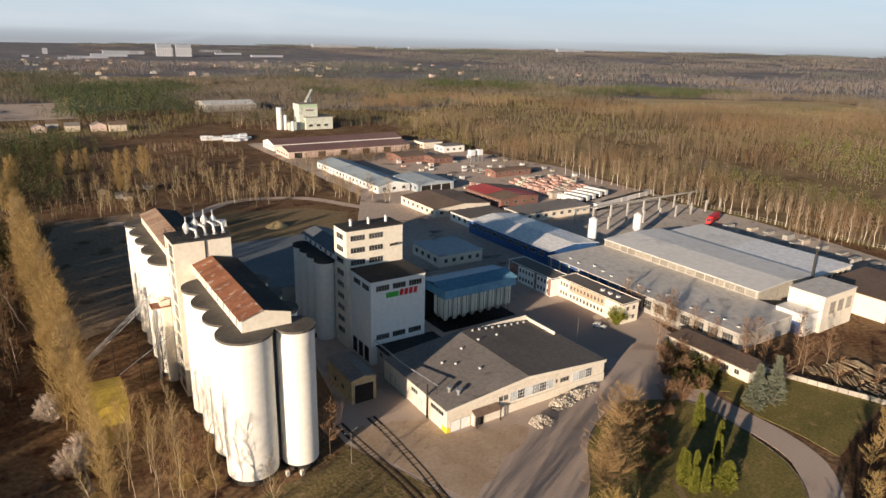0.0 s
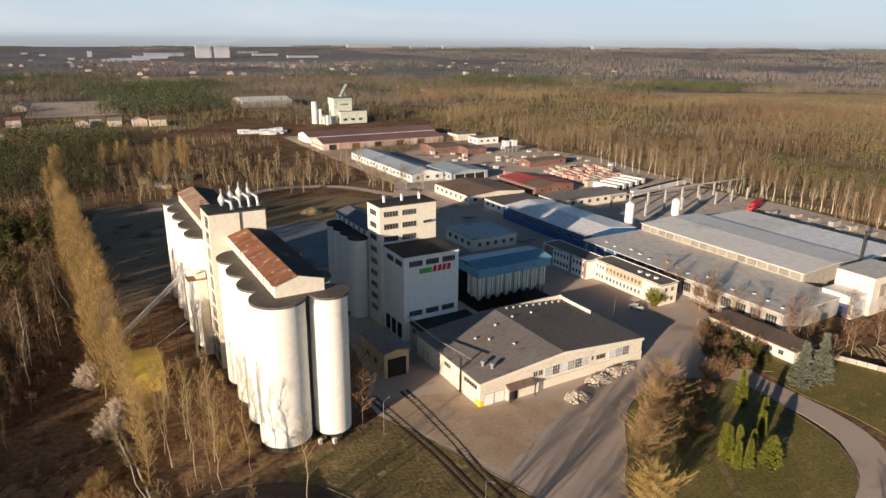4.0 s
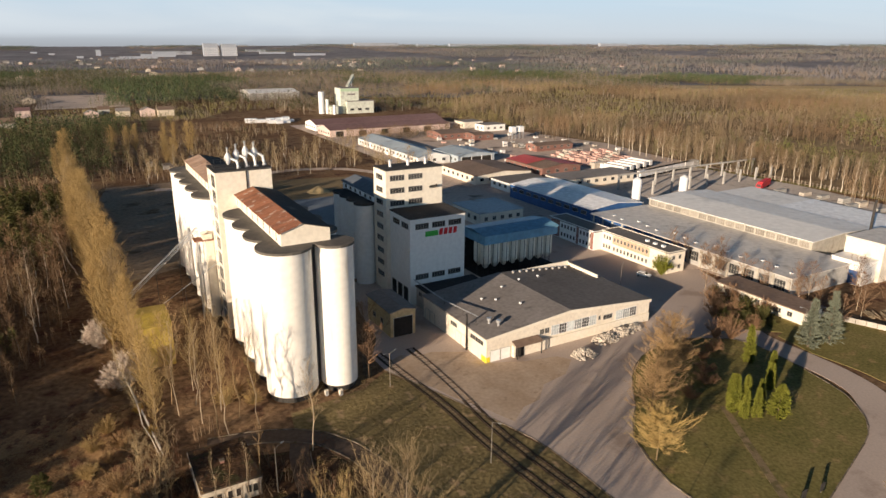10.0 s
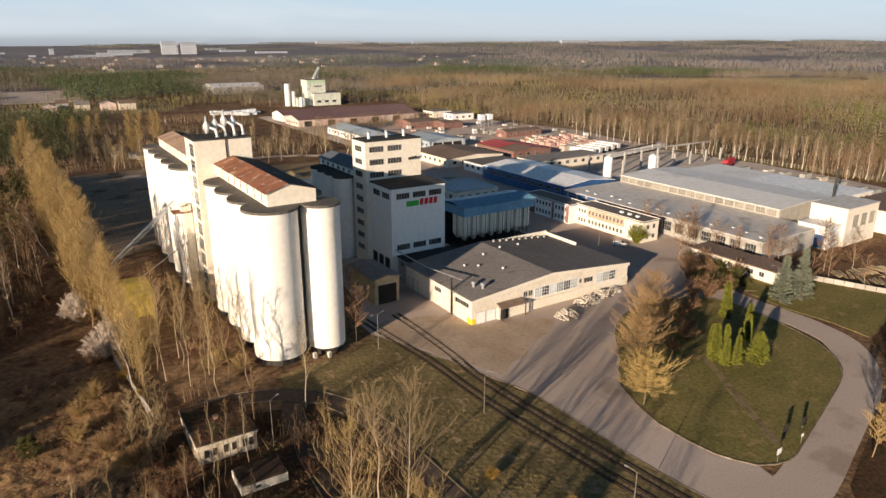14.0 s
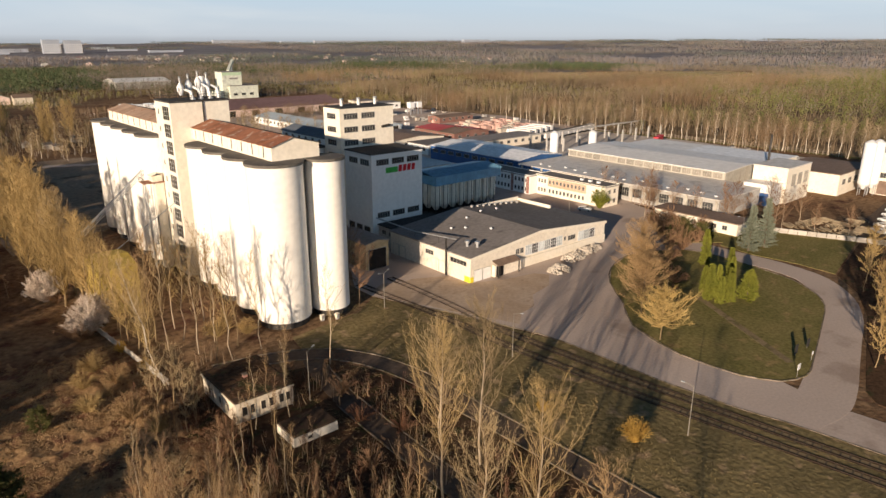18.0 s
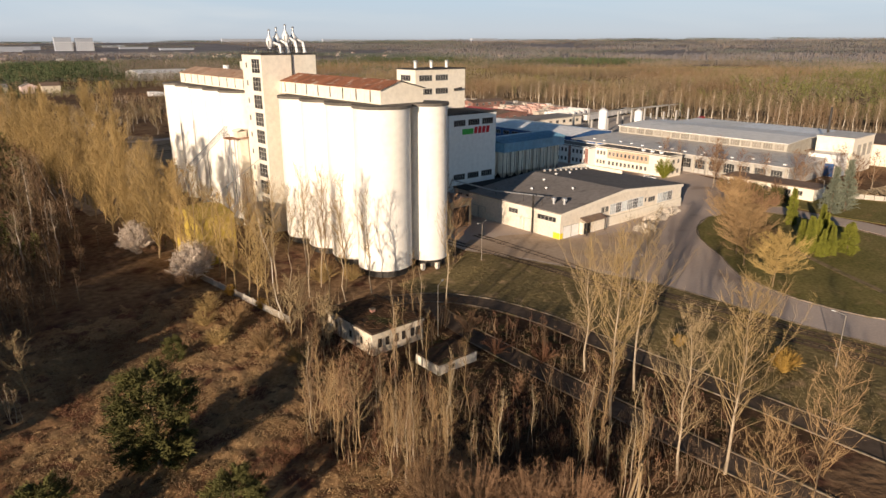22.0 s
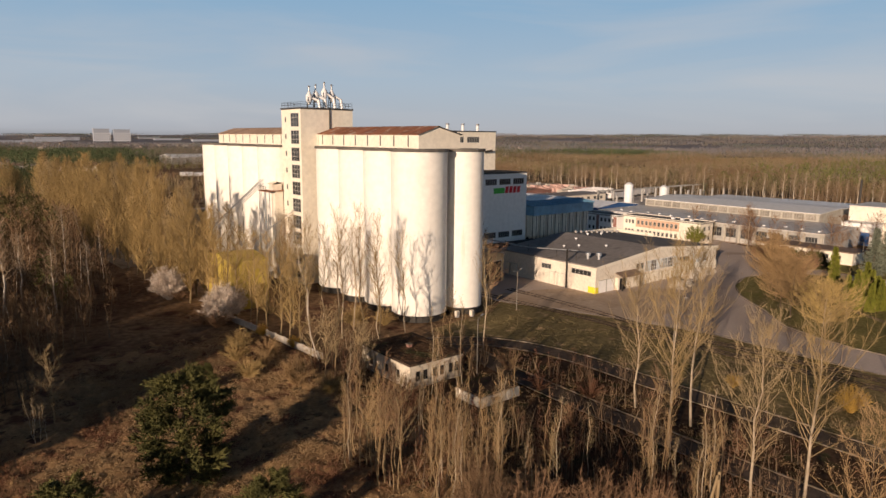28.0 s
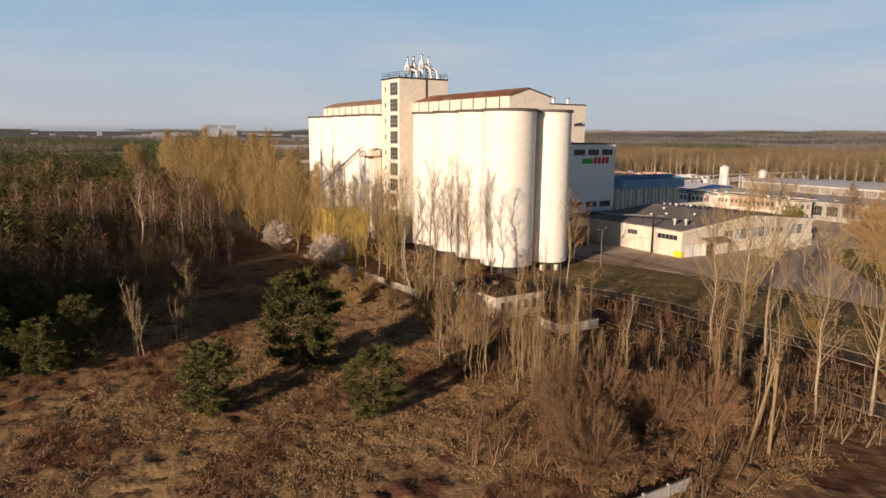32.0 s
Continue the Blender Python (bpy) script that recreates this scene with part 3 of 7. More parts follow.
BALLAST = material("dark_ballast", (0.20, 0.147, 0.08), (0.26, 0.19, 0.105), 1.0, 0.15, 2.0, c3=(0.15, 0.12, 0.05), cut3=0.52, bump=0.1)


def slab(name, poly, z, mat, label, thick=0.12):
    return structure(name, Shape().prism(poly, z - thick, z), mat, label)


def offset(line, d):
    out = []
    for i, p in enumerate(line):
        a, b = line[max(i - 1, 0)], line[min(i + 1, len(line) - 1)]
        t = Vector((b[0] - a[0], b[1] - a[1])).normalized()
        out.append((p[0] - t.y * d, p[1] + t.x * d))
    return out


def smooth_line(line, n=6):
    """A Catmull-Rom curve through the points."""
    pts = [line[0]] + list(line) + [line[-1]]
    out = []
    for a, b, c, d in zip(pts, pts[1:], pts[2:], pts[3:]):
        for k in range(n):
            t = k / n
            out.append(tuple(0.5 * (2 * q + (r - p) * t + (2 * p - 5 * q + 4 * r - s) * t * t + (3 * q - p - 3 * r + s) * t**3) for p, q, r, s in zip(a, b, c, d)))
    return out + [tuple(line[-1])]


def ribbon(line, wide, z0, z1):
    l, r = offset(line, wide / 2), offset(line, -wide / 2)
    s, n = Shape(), len(line)
    s.add([(x, y, z) for side in (l, r) for z in (z0, z1) for x, y in side],
          [f for i in range(n - 1) for f in ((n + i, 3 * n + i, 3 * n + i + 1, n + i + 1), (i, n + i, n + i + 1, i + 1), (2 * n + i, 2 * n + i + 1, 3 * n + i + 1, 3 * n + i))])
    return s


ISLAND = [(76.2, 46.9), (79.1, 41.6), (84.4, 39.6), (89.7, 40.7), (101.3, 44), (111, 46.8), (118.3, 49.2), (123.5, 52.6), (129.0, 59.6), (131.2, 67.8), (132.8, 76), (133, 83), (131, 88), (125, 92), (116, 95), (105, 92), (96, 86), (88, 77), (80, 69.5), (75.6, 57)]
LOOP = [(70, 36), (77, 34.8), (84, 36), (94, 38.9), (104, 41.8), (115, 45.0), (125.5, 50), (133.4, 57.4), (136.2, 66), (136.6, 74), (136.8, 85), (140, 95)]
slab("asphalt_yard", [(51, 114), (57, 99), (61.7, 85), (64.6, 74), (65.2, 54), (66.5, 42), (68.5, 33), (71.5, 10), (75, -40), (83, -40), (80, 10), (77.5, 34), (80, 44), (80, 62), (92, 72), (104, 84), (118, 88), (131, 86),
     (140, 88), (136, 92), (141, 102), (148, 107), (162, 116), (166, 128), (152, 130), (152, 182), (100, 184), (92, 168), (62, 168), (56, 130), (51, 121)], 0.0, ASPHALT, "worn grey-brown asphalt yard and access road")
structure("loop_road", ribbon(smooth_line(LOOP), 7.6, -0.1, 0.012), ASPHALT, "curving asphalt road round the lawn island", "road")
slab("north_yard", [(92, 168.2), (100, 184.2), (152.2, 182.2), (152.2, 130.2), (166.2, 128.2), (166, 100), (300, 92), (312, 150), (318, 215), (322, 300), (330, 345), (310, 440), (290, 545), (160, 545), (160, 330), (110, 235)], -0.012, YARD, "dusty concrete works yard with tyre marks")
slab("goods_yard", [(258.5, 110), (301, 100), (312, 150), (317, 215), (320, 262), (255, 262), (226, 236), (200, 236), (200, 182), (258.5, 181)], 0.0, YARD_SLAB, "pale concrete storage yard behind the halls")
slab("lawn_island", ISLAND, 0.10, LAWN, "olive winter lawn on the traffic island")
# litter under the roadside brush, with its shadow in the colour
slab("brush_ground", [(140.5, 54.6), (178, 61.2), (205, 40), (200, 10), (150, -20), (88, -20), (84, 10), (83, 29), (86, 31.5), (98, 35.2), (119, 41.6), (132, 47.6)], 0.03, LITTER_SHADE, "brush and leaf litter beside the access road, darkened as shade")
slab("car_park", [(179, 61.5), (206, 41), (240, 52), (238, 72), (182, 66)], 0.02, OLD_ASPHALT, "dark asphalt car park beyond the lawn")
slab("lawn_east", [(142.5, 84), (163, 88), (170.5, 74), (178, 62), (141.0, 55.2), (142.0, 64), (141.0, 74)], 0.06, LAWN, "olive winter lawn beside the access road")
slab("lawn_gatehouse", [(136.6, 92), (146, 84.3), (162.6, 88.3), (158, 112.5), (148.4, 106.6), (141.6, 101.6)], 0.07, LAWN, "overgrown garden round the gatehouse")
slab("dirt_apron", [(52.5, 112), (54.5, 106.8), (56.8, 102), (58.4, 97), (61, 92), (64.0, 84), (68.5, 87.4), (73, 88.2), (77.5, 92.6), (84.5, 94.0), (90, 98.6), (88, 101.4), (80, 103.0), (74.5, 105.4), (71.4, 106.8), (71.4, 113), (67.6, 115.2), (64, 117), (60.2, 116.8), (57, 119), (53, 117)], 0.008, DIRT, "orange-brown dirt trodden over the asphalt", 0.03)
slab("verge", [(40, -20), (38.5, 0), (38.7, 25), (38.4, 46), (38.2, 60), (37.8, 74), (36.6, 86), (33, 95.5), (27, 101.5), (28, 107), (44, 109), (50.5, 113.5), (56.7, 99), (61.2, 85), (64.1, 74), (64.8, 54), (66.0, 42), (68.0, 33), (71.0, 10), (74.5, -20)], -0.018, VERGE, "olive and brown grass verge between drive and yard", 0.03)
# thicket floor: fallen leaves plus the shade of the stems, painted dark
slab("thicket_floor", [(-9, 66), (-4, 58), (3, 49), (12, 44), (25, 38), (35, 38), (34.6, 58), (34.0, 74), (32.8, 86), (29, 94), (18, 97), (4, 97), (-2, 88), (-7, 79)], -0.03, LITTER_SHADE, "leaf litter and dead grass, darkened as the thicket's shade", 0.02)
slab("edge_grass", [(309.5, 262), (314, 210), (318, 168), (320.5, 120), (321, 92), (327, 92), (327, 130), (324, 180), (318, 232), (312.5, 264)], 0.02, LAWN, "strip of yellowed grass along the works fence", 0.03)
slab("dark_field", [(-2, 195), (24, 207), (60, 215), (100, 232), (70, 300), (50, 345), (10, 345), (-4, 260)], -0.02, DUSTY, "grey-brown waste ground behind the silos", 0.02)
slab("meadow", [(52, 300), (60, 262), (100.5, 240), (118, 262), (138, 300), (120, 318), (84, 326), (60, 318)], -0.015, FIELD, "pale dry meadow behind the works", 0.02)
slab("heath", [(322, -60), (1300, -60), (1300, 620), (700, 900), (330, 660), (326, 300)], -0.03, HEATH, "tan heath between young pines", 0.02)
for k, (poly, lab) in enumerate([
        ([(-20, 628), (118, 632), (120, 722), (-22, 720)], "pale gardens round the houses"),
        ([(770, 600), (1110, 415), (1222, 625), (880, 812)], "pale straw-coloured cleared strip in the woods"),
        ([(-30, 780), (58, 780), (62, 965), (-26, 965)], "pale grey cleared lot among pines"),
        ([(700, 1850), (1500, 1600), (1560, 1720), (740, 1990)], "distant pale field"),
        ([(-300, 1500), (250, 1750), (230, 1850), (-340, 1620)], "distant pale field"),
        ([(1500, 1000), (2000, 850), (2060, 930), (1560, 1090)], "distant pale field")]):
    slab("field_%d" % (k + 1), poly, -0.02, YARD if "lot" in lab else STRAW if "straw" in lab else FIELD, lab, 0.02)


PATH_LINE = smooth_line([(12, 104), (21, 102), (28.5, 98), (32.7, 92.6), (35, 86.7), (36.3, 79), (36.2, 72), (36.6, 60), (37, 48), (37.2, 25), (37.5, 0)])
SIDE_LINE = smooth_line([(26.5, 97.0), (25.0, 92), (23.8, 84), (23.3, 77), (23.0, 70), (22.8, 62), (22.7, 48), (23.2, 25), (24, 0)])
structure("side_path", ribbon(SIDE_LINE, 3.4, -0.06, -0.006), OLD_ASPHALT, "cracked old asphalt drive beside the bunker", "road")
structure("old_path", ribbon(PATH_LINE, 3.6, -0.06, -0.002), OLD_ASPHALT, "cracked old asphalt drive edged with kerbs", "road")
structure("foot_path", ribbon([(103, 68.5), (95, 56), (86.9, 43.2)], 1.4, 0.02, 0.125), BALLAST, "narrow worn footpath across the lawn", "path")
structure("dirt_road", ribbon(smooth_line([(30, 330), (60, 322), (92, 348), (128, 340), (150, 305), (165, 300)]), 6, -0.06, -0.005), YARD, "pale dirt road past the meadow", "road")
structure("forest_road", ribbon(smooth_line([(-60, 420), (-70, 620), (-95, 900), (-140, 1400)]), 7, -0.06, -0.005), YARD, "grey road through the houses", "road")


def kerb_line(name, label, line, z0, z1, wide=0.3, piece=2.0, mat=None):
    """A row of kerb stones along a line."""
    k = thing(name, label, "kerb", (line[0][0], line[0][1], 0), kind="structure")
    pts = [Vector((x, y, 0)) for x, y in line]
    for a, b in zip(pts, pts[1:]):
        n = max(1, round((b - a).length / piece))
        for i in range(n):
            p, q = a.lerp(b, i / n), a.lerp(b, (i + 1) / n)
            g = (q - p).normalized() * 0.03
            part("kerb_stone", Shape().beam(p + g + Vector((0, 0, (z0 + z1) / 2)), q - g + Vector((0, 0, (z0 + z1) / 2 + rng.uniform(-0.015, 0.015))), wide, z1 - z0), mat or KERB, k)


kerb_line("kerb_island", "weathered concrete kerb round the lawn island", smooth_line(ISLAND + ISLAND[:1], 2), -0.05, 0.17, 0.22, 3.0, OLD_KERB)
kerb_line("kerb_path_east", "pale concrete kerb of the old drive", offset(PATH_LINE, 2.0), -0.1, 0.12, 0.2, 3.0, OLD_KERB)
kerb_line("kerb_path_west", "pale concrete kerb of the old drive", offset(PATH_LINE, -2.0), -0.1, 0.10, 0.2, 3.0, OLD_KERB)
kerb_line("kerb_side_east", "pale concrete kerb of the side drive", offset(SIDE_LINE[4:], 1.9), -0.1, 0.10, 0.2, 3.0, OLD_KERB)
kerb_line("kerb_side_west", "pale concrete kerb of the side drive", offset(SIDE_LINE[14:], -1.9), -0.1, 0.10, 0.2, 3.0, OLD_KERB)
kerb_line("kerb_yard", "low concrete kerb along the asphalt yard", smooth_line([(51, 114), (57, 99), (61.5, 85), (64.4, 74), (65, 54), (66.3, 42), (68.3, 33), (71.3, 10)], 3), -0.1, 0.035, 0.2, 3.0, OLD_KERB)


def railway(name, line):
    t = thing(name, "rusty railway track sunk in dark ballast and grass", "railway track", (line[0][0], line[0][1], 0))
    for d in (-0.75, 0.75):
        part("rail", ribbon(offset(line, d), 0.08, -0.05, 0.09), RAIL, t)
    part("ballast", ribbon(line, 2.2, -0.06, -0.008), BALLAST, t)
    # a near-black strip under each rail
    for d in (-0.75, 0.75):
        part("groove", ribbon(offset(line, d), 0.62, -0.06, 0.004), GROOVE_BLACK, t, "near-black strip along the rail")
    base = Shape().box(-1.2, -0.11, -0.05, 1.2, 0.11, 0.02)
    me = None
    for a, b in zip(line, line[1:]):
        u = math.hypot(b[0] - a[0], b[1] - a[1])
        n = max(1, int(u / 0.95))
        ang = math.atan2(b[1] - a[1], b[0] - a[0]) - math.pi / 2
        for i in range(n):
            x, y = a[0] + (b[0] - a[0]) * i / n, a[1] + (b[1] - a[1]) * i / n
            if me is None:
                me = bpy.data.meshes.new("sleeper")
                me.from_pydata(base.v, [], base.f)
                me.materials.append(SLEEPER)
            s = new("sleeper", me)
            s.parent = t
            s.location = (x - line[0][0], y - line[0][1], rng.uniform(-0.02, 0.01))
            s.rotation_euler = (0, 0, ang + rng.uniform(-0.03, 0.03))


railway("railway_track", smooth_line([(52.8, 122), (53.6, 112), (55.2, 96), (55.6, 80), (57.5, 60), (61, 34), (65, 8), (69, -15)], 4))
railway("railway_track", smooth_line([(60.5, 121), (60.6, 110), (60.3, 97), (59.6, 84), (61, 66), (64, 38), (67.8, 12), (72, -12)], 4))

# ---- the grain elevator ----
def silo_block(y_first, n, name, label, west_by=0.0):
    x1, r1, x2, r2, step, top = 31.0 - west_by, 5.1, 40.5 - west_by, 3.75, 9.4, 30.6
    b = thing(name, label, "grain silo", (35.5, y_first + step * (n - 1) / 2, 0), "silo blocks of the grain elevator")
    west = [(x1, y_first + step * i, r1) for i in range(n)]
    east = [(x2, y_first - 1.3 + step * i, r2) for i in range(n)]
    for x, y, r in west + east:
        s = part("silo", Shape().cone(x, y, 1.3, top, r, r, 48), SILO, b, smooth=True)
        # near-black drum paints the shaded gap at each silo's foot
        part("plinth", Shape().cone(x, y, -0.3, 1.3, r - 0.45, r - 0.45, 24), DARK, s, "recessed base, near black for the gap's shade")
    y0, y1 = y_first + 1.2, y_first + step * (n - 1) + 2.0
    # greyer than the silos: the gap's shade is put into its colour
    part("core_wall", Shape().box(x1 + 0.5, y0, -0.3, x2, y1, top - 0.01), CONCRETE, b)
    ra, rb, outline = r1 + 0.28, r2 + 0.28, []

    def reach(y, side):
        rows, r, x = (west, ra, x1) if side < 0 else (east, rb, x2)
        return x + side * max([math.sqrt(r * r - (y - c) ** 2) for _, c, _ in rows if abs(y - c) < r] or [0])

    ya, yb, yn, yt = west[0][1] - ra, east[0][1] - rb, y_first - 1.5, west[-1][1] + ra
    outline += [(reach(ya + (yt - ya) * k / 120, -1), ya + (yt - ya) * k / 120) for k in range(121)]
    outline += [(reach(yt - (yt - yb) * k / 120, 1), yt - (yt - yb) * k / 120) for k in range(121)]
    outline += [(x2 - math.sqrt(max(0, rb * rb - (y - east[0][1]) ** 2)), y) for y in [yb + (yn - yb) * k / 12 for k in range(1, 12)]]
    outline += [(x1 + math.sqrt(max(0, ra * ra - (y - west[0][1]) ** 2)), y) for y in [yn + (ya - yn) * k / 12 for k in range(12)]]
    roof = Shape().prism(outline[::-1], top + 0.003, top + 0.5)
    part("roof_slab", roof, SLAB, b, "dark scalloped roof slab")
    gx0, gx1, gy0, gy1, z0, z1, zr = 30.4 - west_by, 40.1 - west_by, y_first - 0.6, y_first + step * (n - 1) + 8.3, top + 0.5, 33.6, 35.0
    if name == "silo_block_north":
        gy0, gy1 = 161.4, y1 - 2.0
    m = 34.6 - west_by
    g = walls(gx0, gy0, gx1, gy1, z0, z1, 0.3)
    for y in (gy0, gy1 - 0.3):
        g.add([(gx0, y, z1), (gx1, y, z1), (m, y, zr), (gx0, y + 0.3, z1), (gx1, y + 0.3, z1), (m, y + 0.3, zr)], [(0, 1, 2), (5, 4, 3), (0, 2, 5, 3), (2, 1, 4, 5)])
    gallery = part("gallery", g, CREAM, b, "cream plastered conveyor gallery")
    o = 0.35
    sheets = round((gy1 - gy0 + o) / 1.55)
    for i in range(sheets):  # the rusty slope is laid in single sheets
        ya, yb = gy0 - o + (gy1 - gy0 + o) * i / sheets, gy0 - o + (gy1 - gy0 + o) * (i + 1) / sheets + 0.05
        up = 0.02 * (i % 2) + rng.uniform(0, 0.015)
        za, zb = z1 - 0.05 + up, zr + 0.06 + up
        sheet = Shape().add([(gx0 - o + rng.uniform(-0.08, 0.03), ya, za), (m, ya, zb), (m, yb, zb), (gx0 - o + rng.uniform(-0.08, 0.03), yb, za), (gx0 - o, ya, za + 0.1), (m, ya, zb + 0.1), (m, yb, zb + 0.1), (gx0 - o, yb, za + 0.1)],
                            [(0, 3, 2, 1), (4, 5, 6, 7), (0, 1, 5, 4), (2, 3, 7, 6), (3, 0, 4, 7), (1, 2, 6, 5)])
        part("roof_sheet", sheet, RUST_PALE if name == "silo_block_north" else RUST, b)
    east_slope = Shape().add([(m, gy0 - o, zr + 0.06), (gx1 + o, gy0 - o, z1 - 0.05), (gx1 + o, gy1, z1 - 0.05), (m, gy1, zr + 0.06), (m, gy0 - o, zr + 0.21), (gx1 + o, gy0 - o, z1 + 0.1), (gx1 + o, gy1, z1 + 0.1), (m, gy1, zr + 0.21)],
                             [(0, 3, 2, 1), (4, 5, 6, 7), (0, 1, 5, 4), (2, 3, 7, 6), (3, 0, 4, 7), (1, 2, 6, 5)])
    part("gallery_roof", east_slope, FELT, b, "dark felt roof slope")
    count = int((gy1 - gy0) / 4.6)
    for i in range(count):
        y = gy0 + 3.0 + 4.6 * i
        part("window_slit", Shape().box(gx0 - 0.03, y, z0 + 0.3, gx0 + 0.02, y + 0.35, z1 - 0.2), GLASS, gallery)
        part("pilaster", Shape().box(gx0 - 0.1, y + 2.0, z0 + 0.06, gx0 - 0.002, y + 2.35, z1 - 0.12), CREAM, gallery)
    return b


silo_block(115.0, 4, "silo_block_south", "tall white plastered grain silos with scalloped dark roof")
silo_block(167.2, 5, "silo_block_north", "tall white plastered grain silos behind the tower", 2.8)

tower = thing("elevator_tower", "cream plastered elevator tower with a column of windows", "tower", (33.2, 156.5, 0))
part("wall", walls(26.3, 151.9, 39.4, 161.3, -0.3, 39.0, 0.45), CREAM, tower)
part("roof", Shape().box(26.15, 151.75, 39.003, 39.55, 161.45, 39.35), FELT, tower)
part("downpipe", Shape().tube((33.4, 151.75, 31.5), (33.4, 151.75, 39.0), 0.14), DARK, tower)
for k in range(10):
    zt = 38.2 - 3.78 * k
    window(tower, "w", 26.3, 152.7, 156.6, zt - 3.0, zt, 3, 3)
    window(tower, "w", 26.3, 158.9, 159.6, zt - 2.0, zt - 0.8, 1, 1)
railing = thing("roof_railing", "thin dark steel railing round the tower roof", "railing", (33.2, 156.5, 39.35))
for x, y in [(26.4 + 12.9 * i / 8, yy) for i in range(9) for yy in (152.0, 161.2)] + [(xx, 152.0 + 9.2 * i / 6) for i in range(1, 6) for xx in (26.4, 39.3)]:
    part("post", Shape().tube((x, y, 39.35), (x, y, 40.5), 0.045, n=4), DARK, railing)
for z in (39.95, 40.48):
    part("rail", walls(26.36, 151.96, 39.34, 161.24, z, z + 0.06, 0.06), DARK, railing)
for k, (x, y, h) in enumerate([(30.2, 155.2, 0.0), (32.4, 156.2, 0.5), (34.5, 156.0, 1.1), (36.7, 156.6, 0.7)]):
    c = thing("dust_cyclone", "white steel dust cyclone with a duct and outlet pipe", "cyclone", (x, y, 39.35), "cyclones on the elevator tower")
    part("drum", Shape().cone(x, y, 41.2 + h, 42.0 + h, 0.72, 0.78, 16).cone(x, y, 40.2 + h, 41.2 + h, 0.3, 0.72, 16), CAR_WHITE, c, smooth=True)
    part("cone", Shape().cone(x, y, 42.0 + h, 43.0 + h, 0.78, 0.2, 16), CAR_WHITE, c, smooth=True)
    part("outlet", Shape().cone(x, y, 43.0 + h, 44.0 + h, 0.2, 0.2, 10), STEEL, c, smooth=True)
    part("outlet_cap", Shape().cone(x, y, 44.0 + h, 44.3 + h, 0.36, 0.1, 10), STEEL, c, smooth=True)
    for dx, dy in ((-0.7, -0.7), (0.7, -0.7), (0, 0.8)):
        part("leg", Shape().tube((x + dx, y + dy, 39.35), (x + dx * 0.9, y + dy * 0.9, 41.9 + h), 0.06, n=4), DARK, c)
    part("duct", Shape().tube((x + 0.5, y - 0.3, 41.6 + h), (x + 1.9, y - 1.0, 41.0 + h * 0.6), 0.3, n=10), CAR_WHITE, c, smooth=True)
    part("bend", Shape().tube((x + 1.8, y - 0.95, 41.1 + h * 0.6), (x + 2.0, y - 1.3, 39.3), 0.34, n=10), CAR_WHITE, c, smooth=True)
    part("collar", Shape().cone(x + 2.0, y - 1.3, 39.35, 39.6, 0.6, 0.6, 12), STEEL, c, smooth=True)

shaft = thing("leg_shaft", "slim cream shaft with a rusty platform against the silos", "shaft", (25.2, 163.9, 0))
part("wall", walls(24.2, 161.5, 26.2, 163.6, -0.3, 20.5, 0.25), CREAM, shaft)
part("platform", Shape().box(21.6, 161.0, 20.55, 26.25, 164.9, 20.75), RUST, shaft, "rusty steel platform")
part("hood", Shape().gable(23.6, 161.6, 26.1, 163.8, 22.2, 0.5, "y", 0.25, 0.1).box(23.7, 161.7, 20.76, 26.0, 163.7, 22.18), DIRTY, shaft, "small pale sheet hood")
for px, py, top in ((22.2, 162.2, 20.5), (22.6, 163.6, 20.5), (21.8, 160.2, 15.5)):
    part("pipe", Shape().tube((px, py, 0.5), (px, py, top), 0.14, n=8), STEEL, shaft)
for k in range(5):
    part("rail_post", Shape().tube((21.7, 161.1 + 0.92 * k, 20.75), (21.7, 161.1 + 0.92 * k, 21.8), 0.05, n=4), RAIL, shaft)
part("hand_rail", Shape().tube((21.7, 161.0, 21.8), (21.7, 164.9, 21.8), 0.05, n=4), RAIL, shaft)
for a, b, pipes, lab in [((23.4, 165.8, 22.2), (5.6, 164.4, 7.6), ((0, 0), (0.9, 0.1), (0, 0.95), (0.9, 1.05), (1.7, 0.5)), "bundle of thin inclined grain pipes on legs"),
                         ((26.2, 155.0, 17.0), (12.2, 154.3, 8.6), ((0, 0),), "single thin inclined grain pipe from the tower")]:
    c = thing("inclined_pipes", lab, "conveyor", (b[0], b[1], 0), "grain pipes to the silos")
    for dy, dz in pipes:
        off = Vector((0, dy, dz))
        part("pipe", Shape().tube(Vector(a) + off, Vector(b) + off, 0.085, n=6), STEEL, c)
    for k in (0.3, 0.62, 0.95):
        p = Vector(a).lerp(Vector(b), k)
        part("leg", Shape().tube((p.x, p.y + 0.4, -0.1), (p.x, p.y + 0.4, p.z - 0.05), 0.07, n=5), DARK, c)
        if len(pipes) > 1:
            part("spreader", Shape().beam((p.x, p.y - 0.2, p.z + 0.45), (p.x, p.y + 2.0, p.z + 0.45), 0.1, 0.1), STEEL, c)
intake = building("intake_shed", "tall ochre clad grain intake shed behind the poplars", "shed", 4.6, 139.2, 12.0, 152.0, 9.2, YELLOW, YELLOW, "x", 0.9, over=0.15)
for i in range(4):
    part("cladding_rib", Shape().box(4.5, 140.6 + 3.2 * i, 0.1, 4.59, 140.8 + 3.2 * i, 9.0), YELLOW, intake)
for i in range(5):
    part("cladding_seam", Shape().box(5.9 + 1.25 * i, 139.14, 0.1, 5.96 + 1.25 * i, 139.195, 9.0), YELLOW, intake)
part("lintel", Shape().box(4.7, 139.08, 4.9, 11.9, 139.19, 5.1), YELLOW, intake)
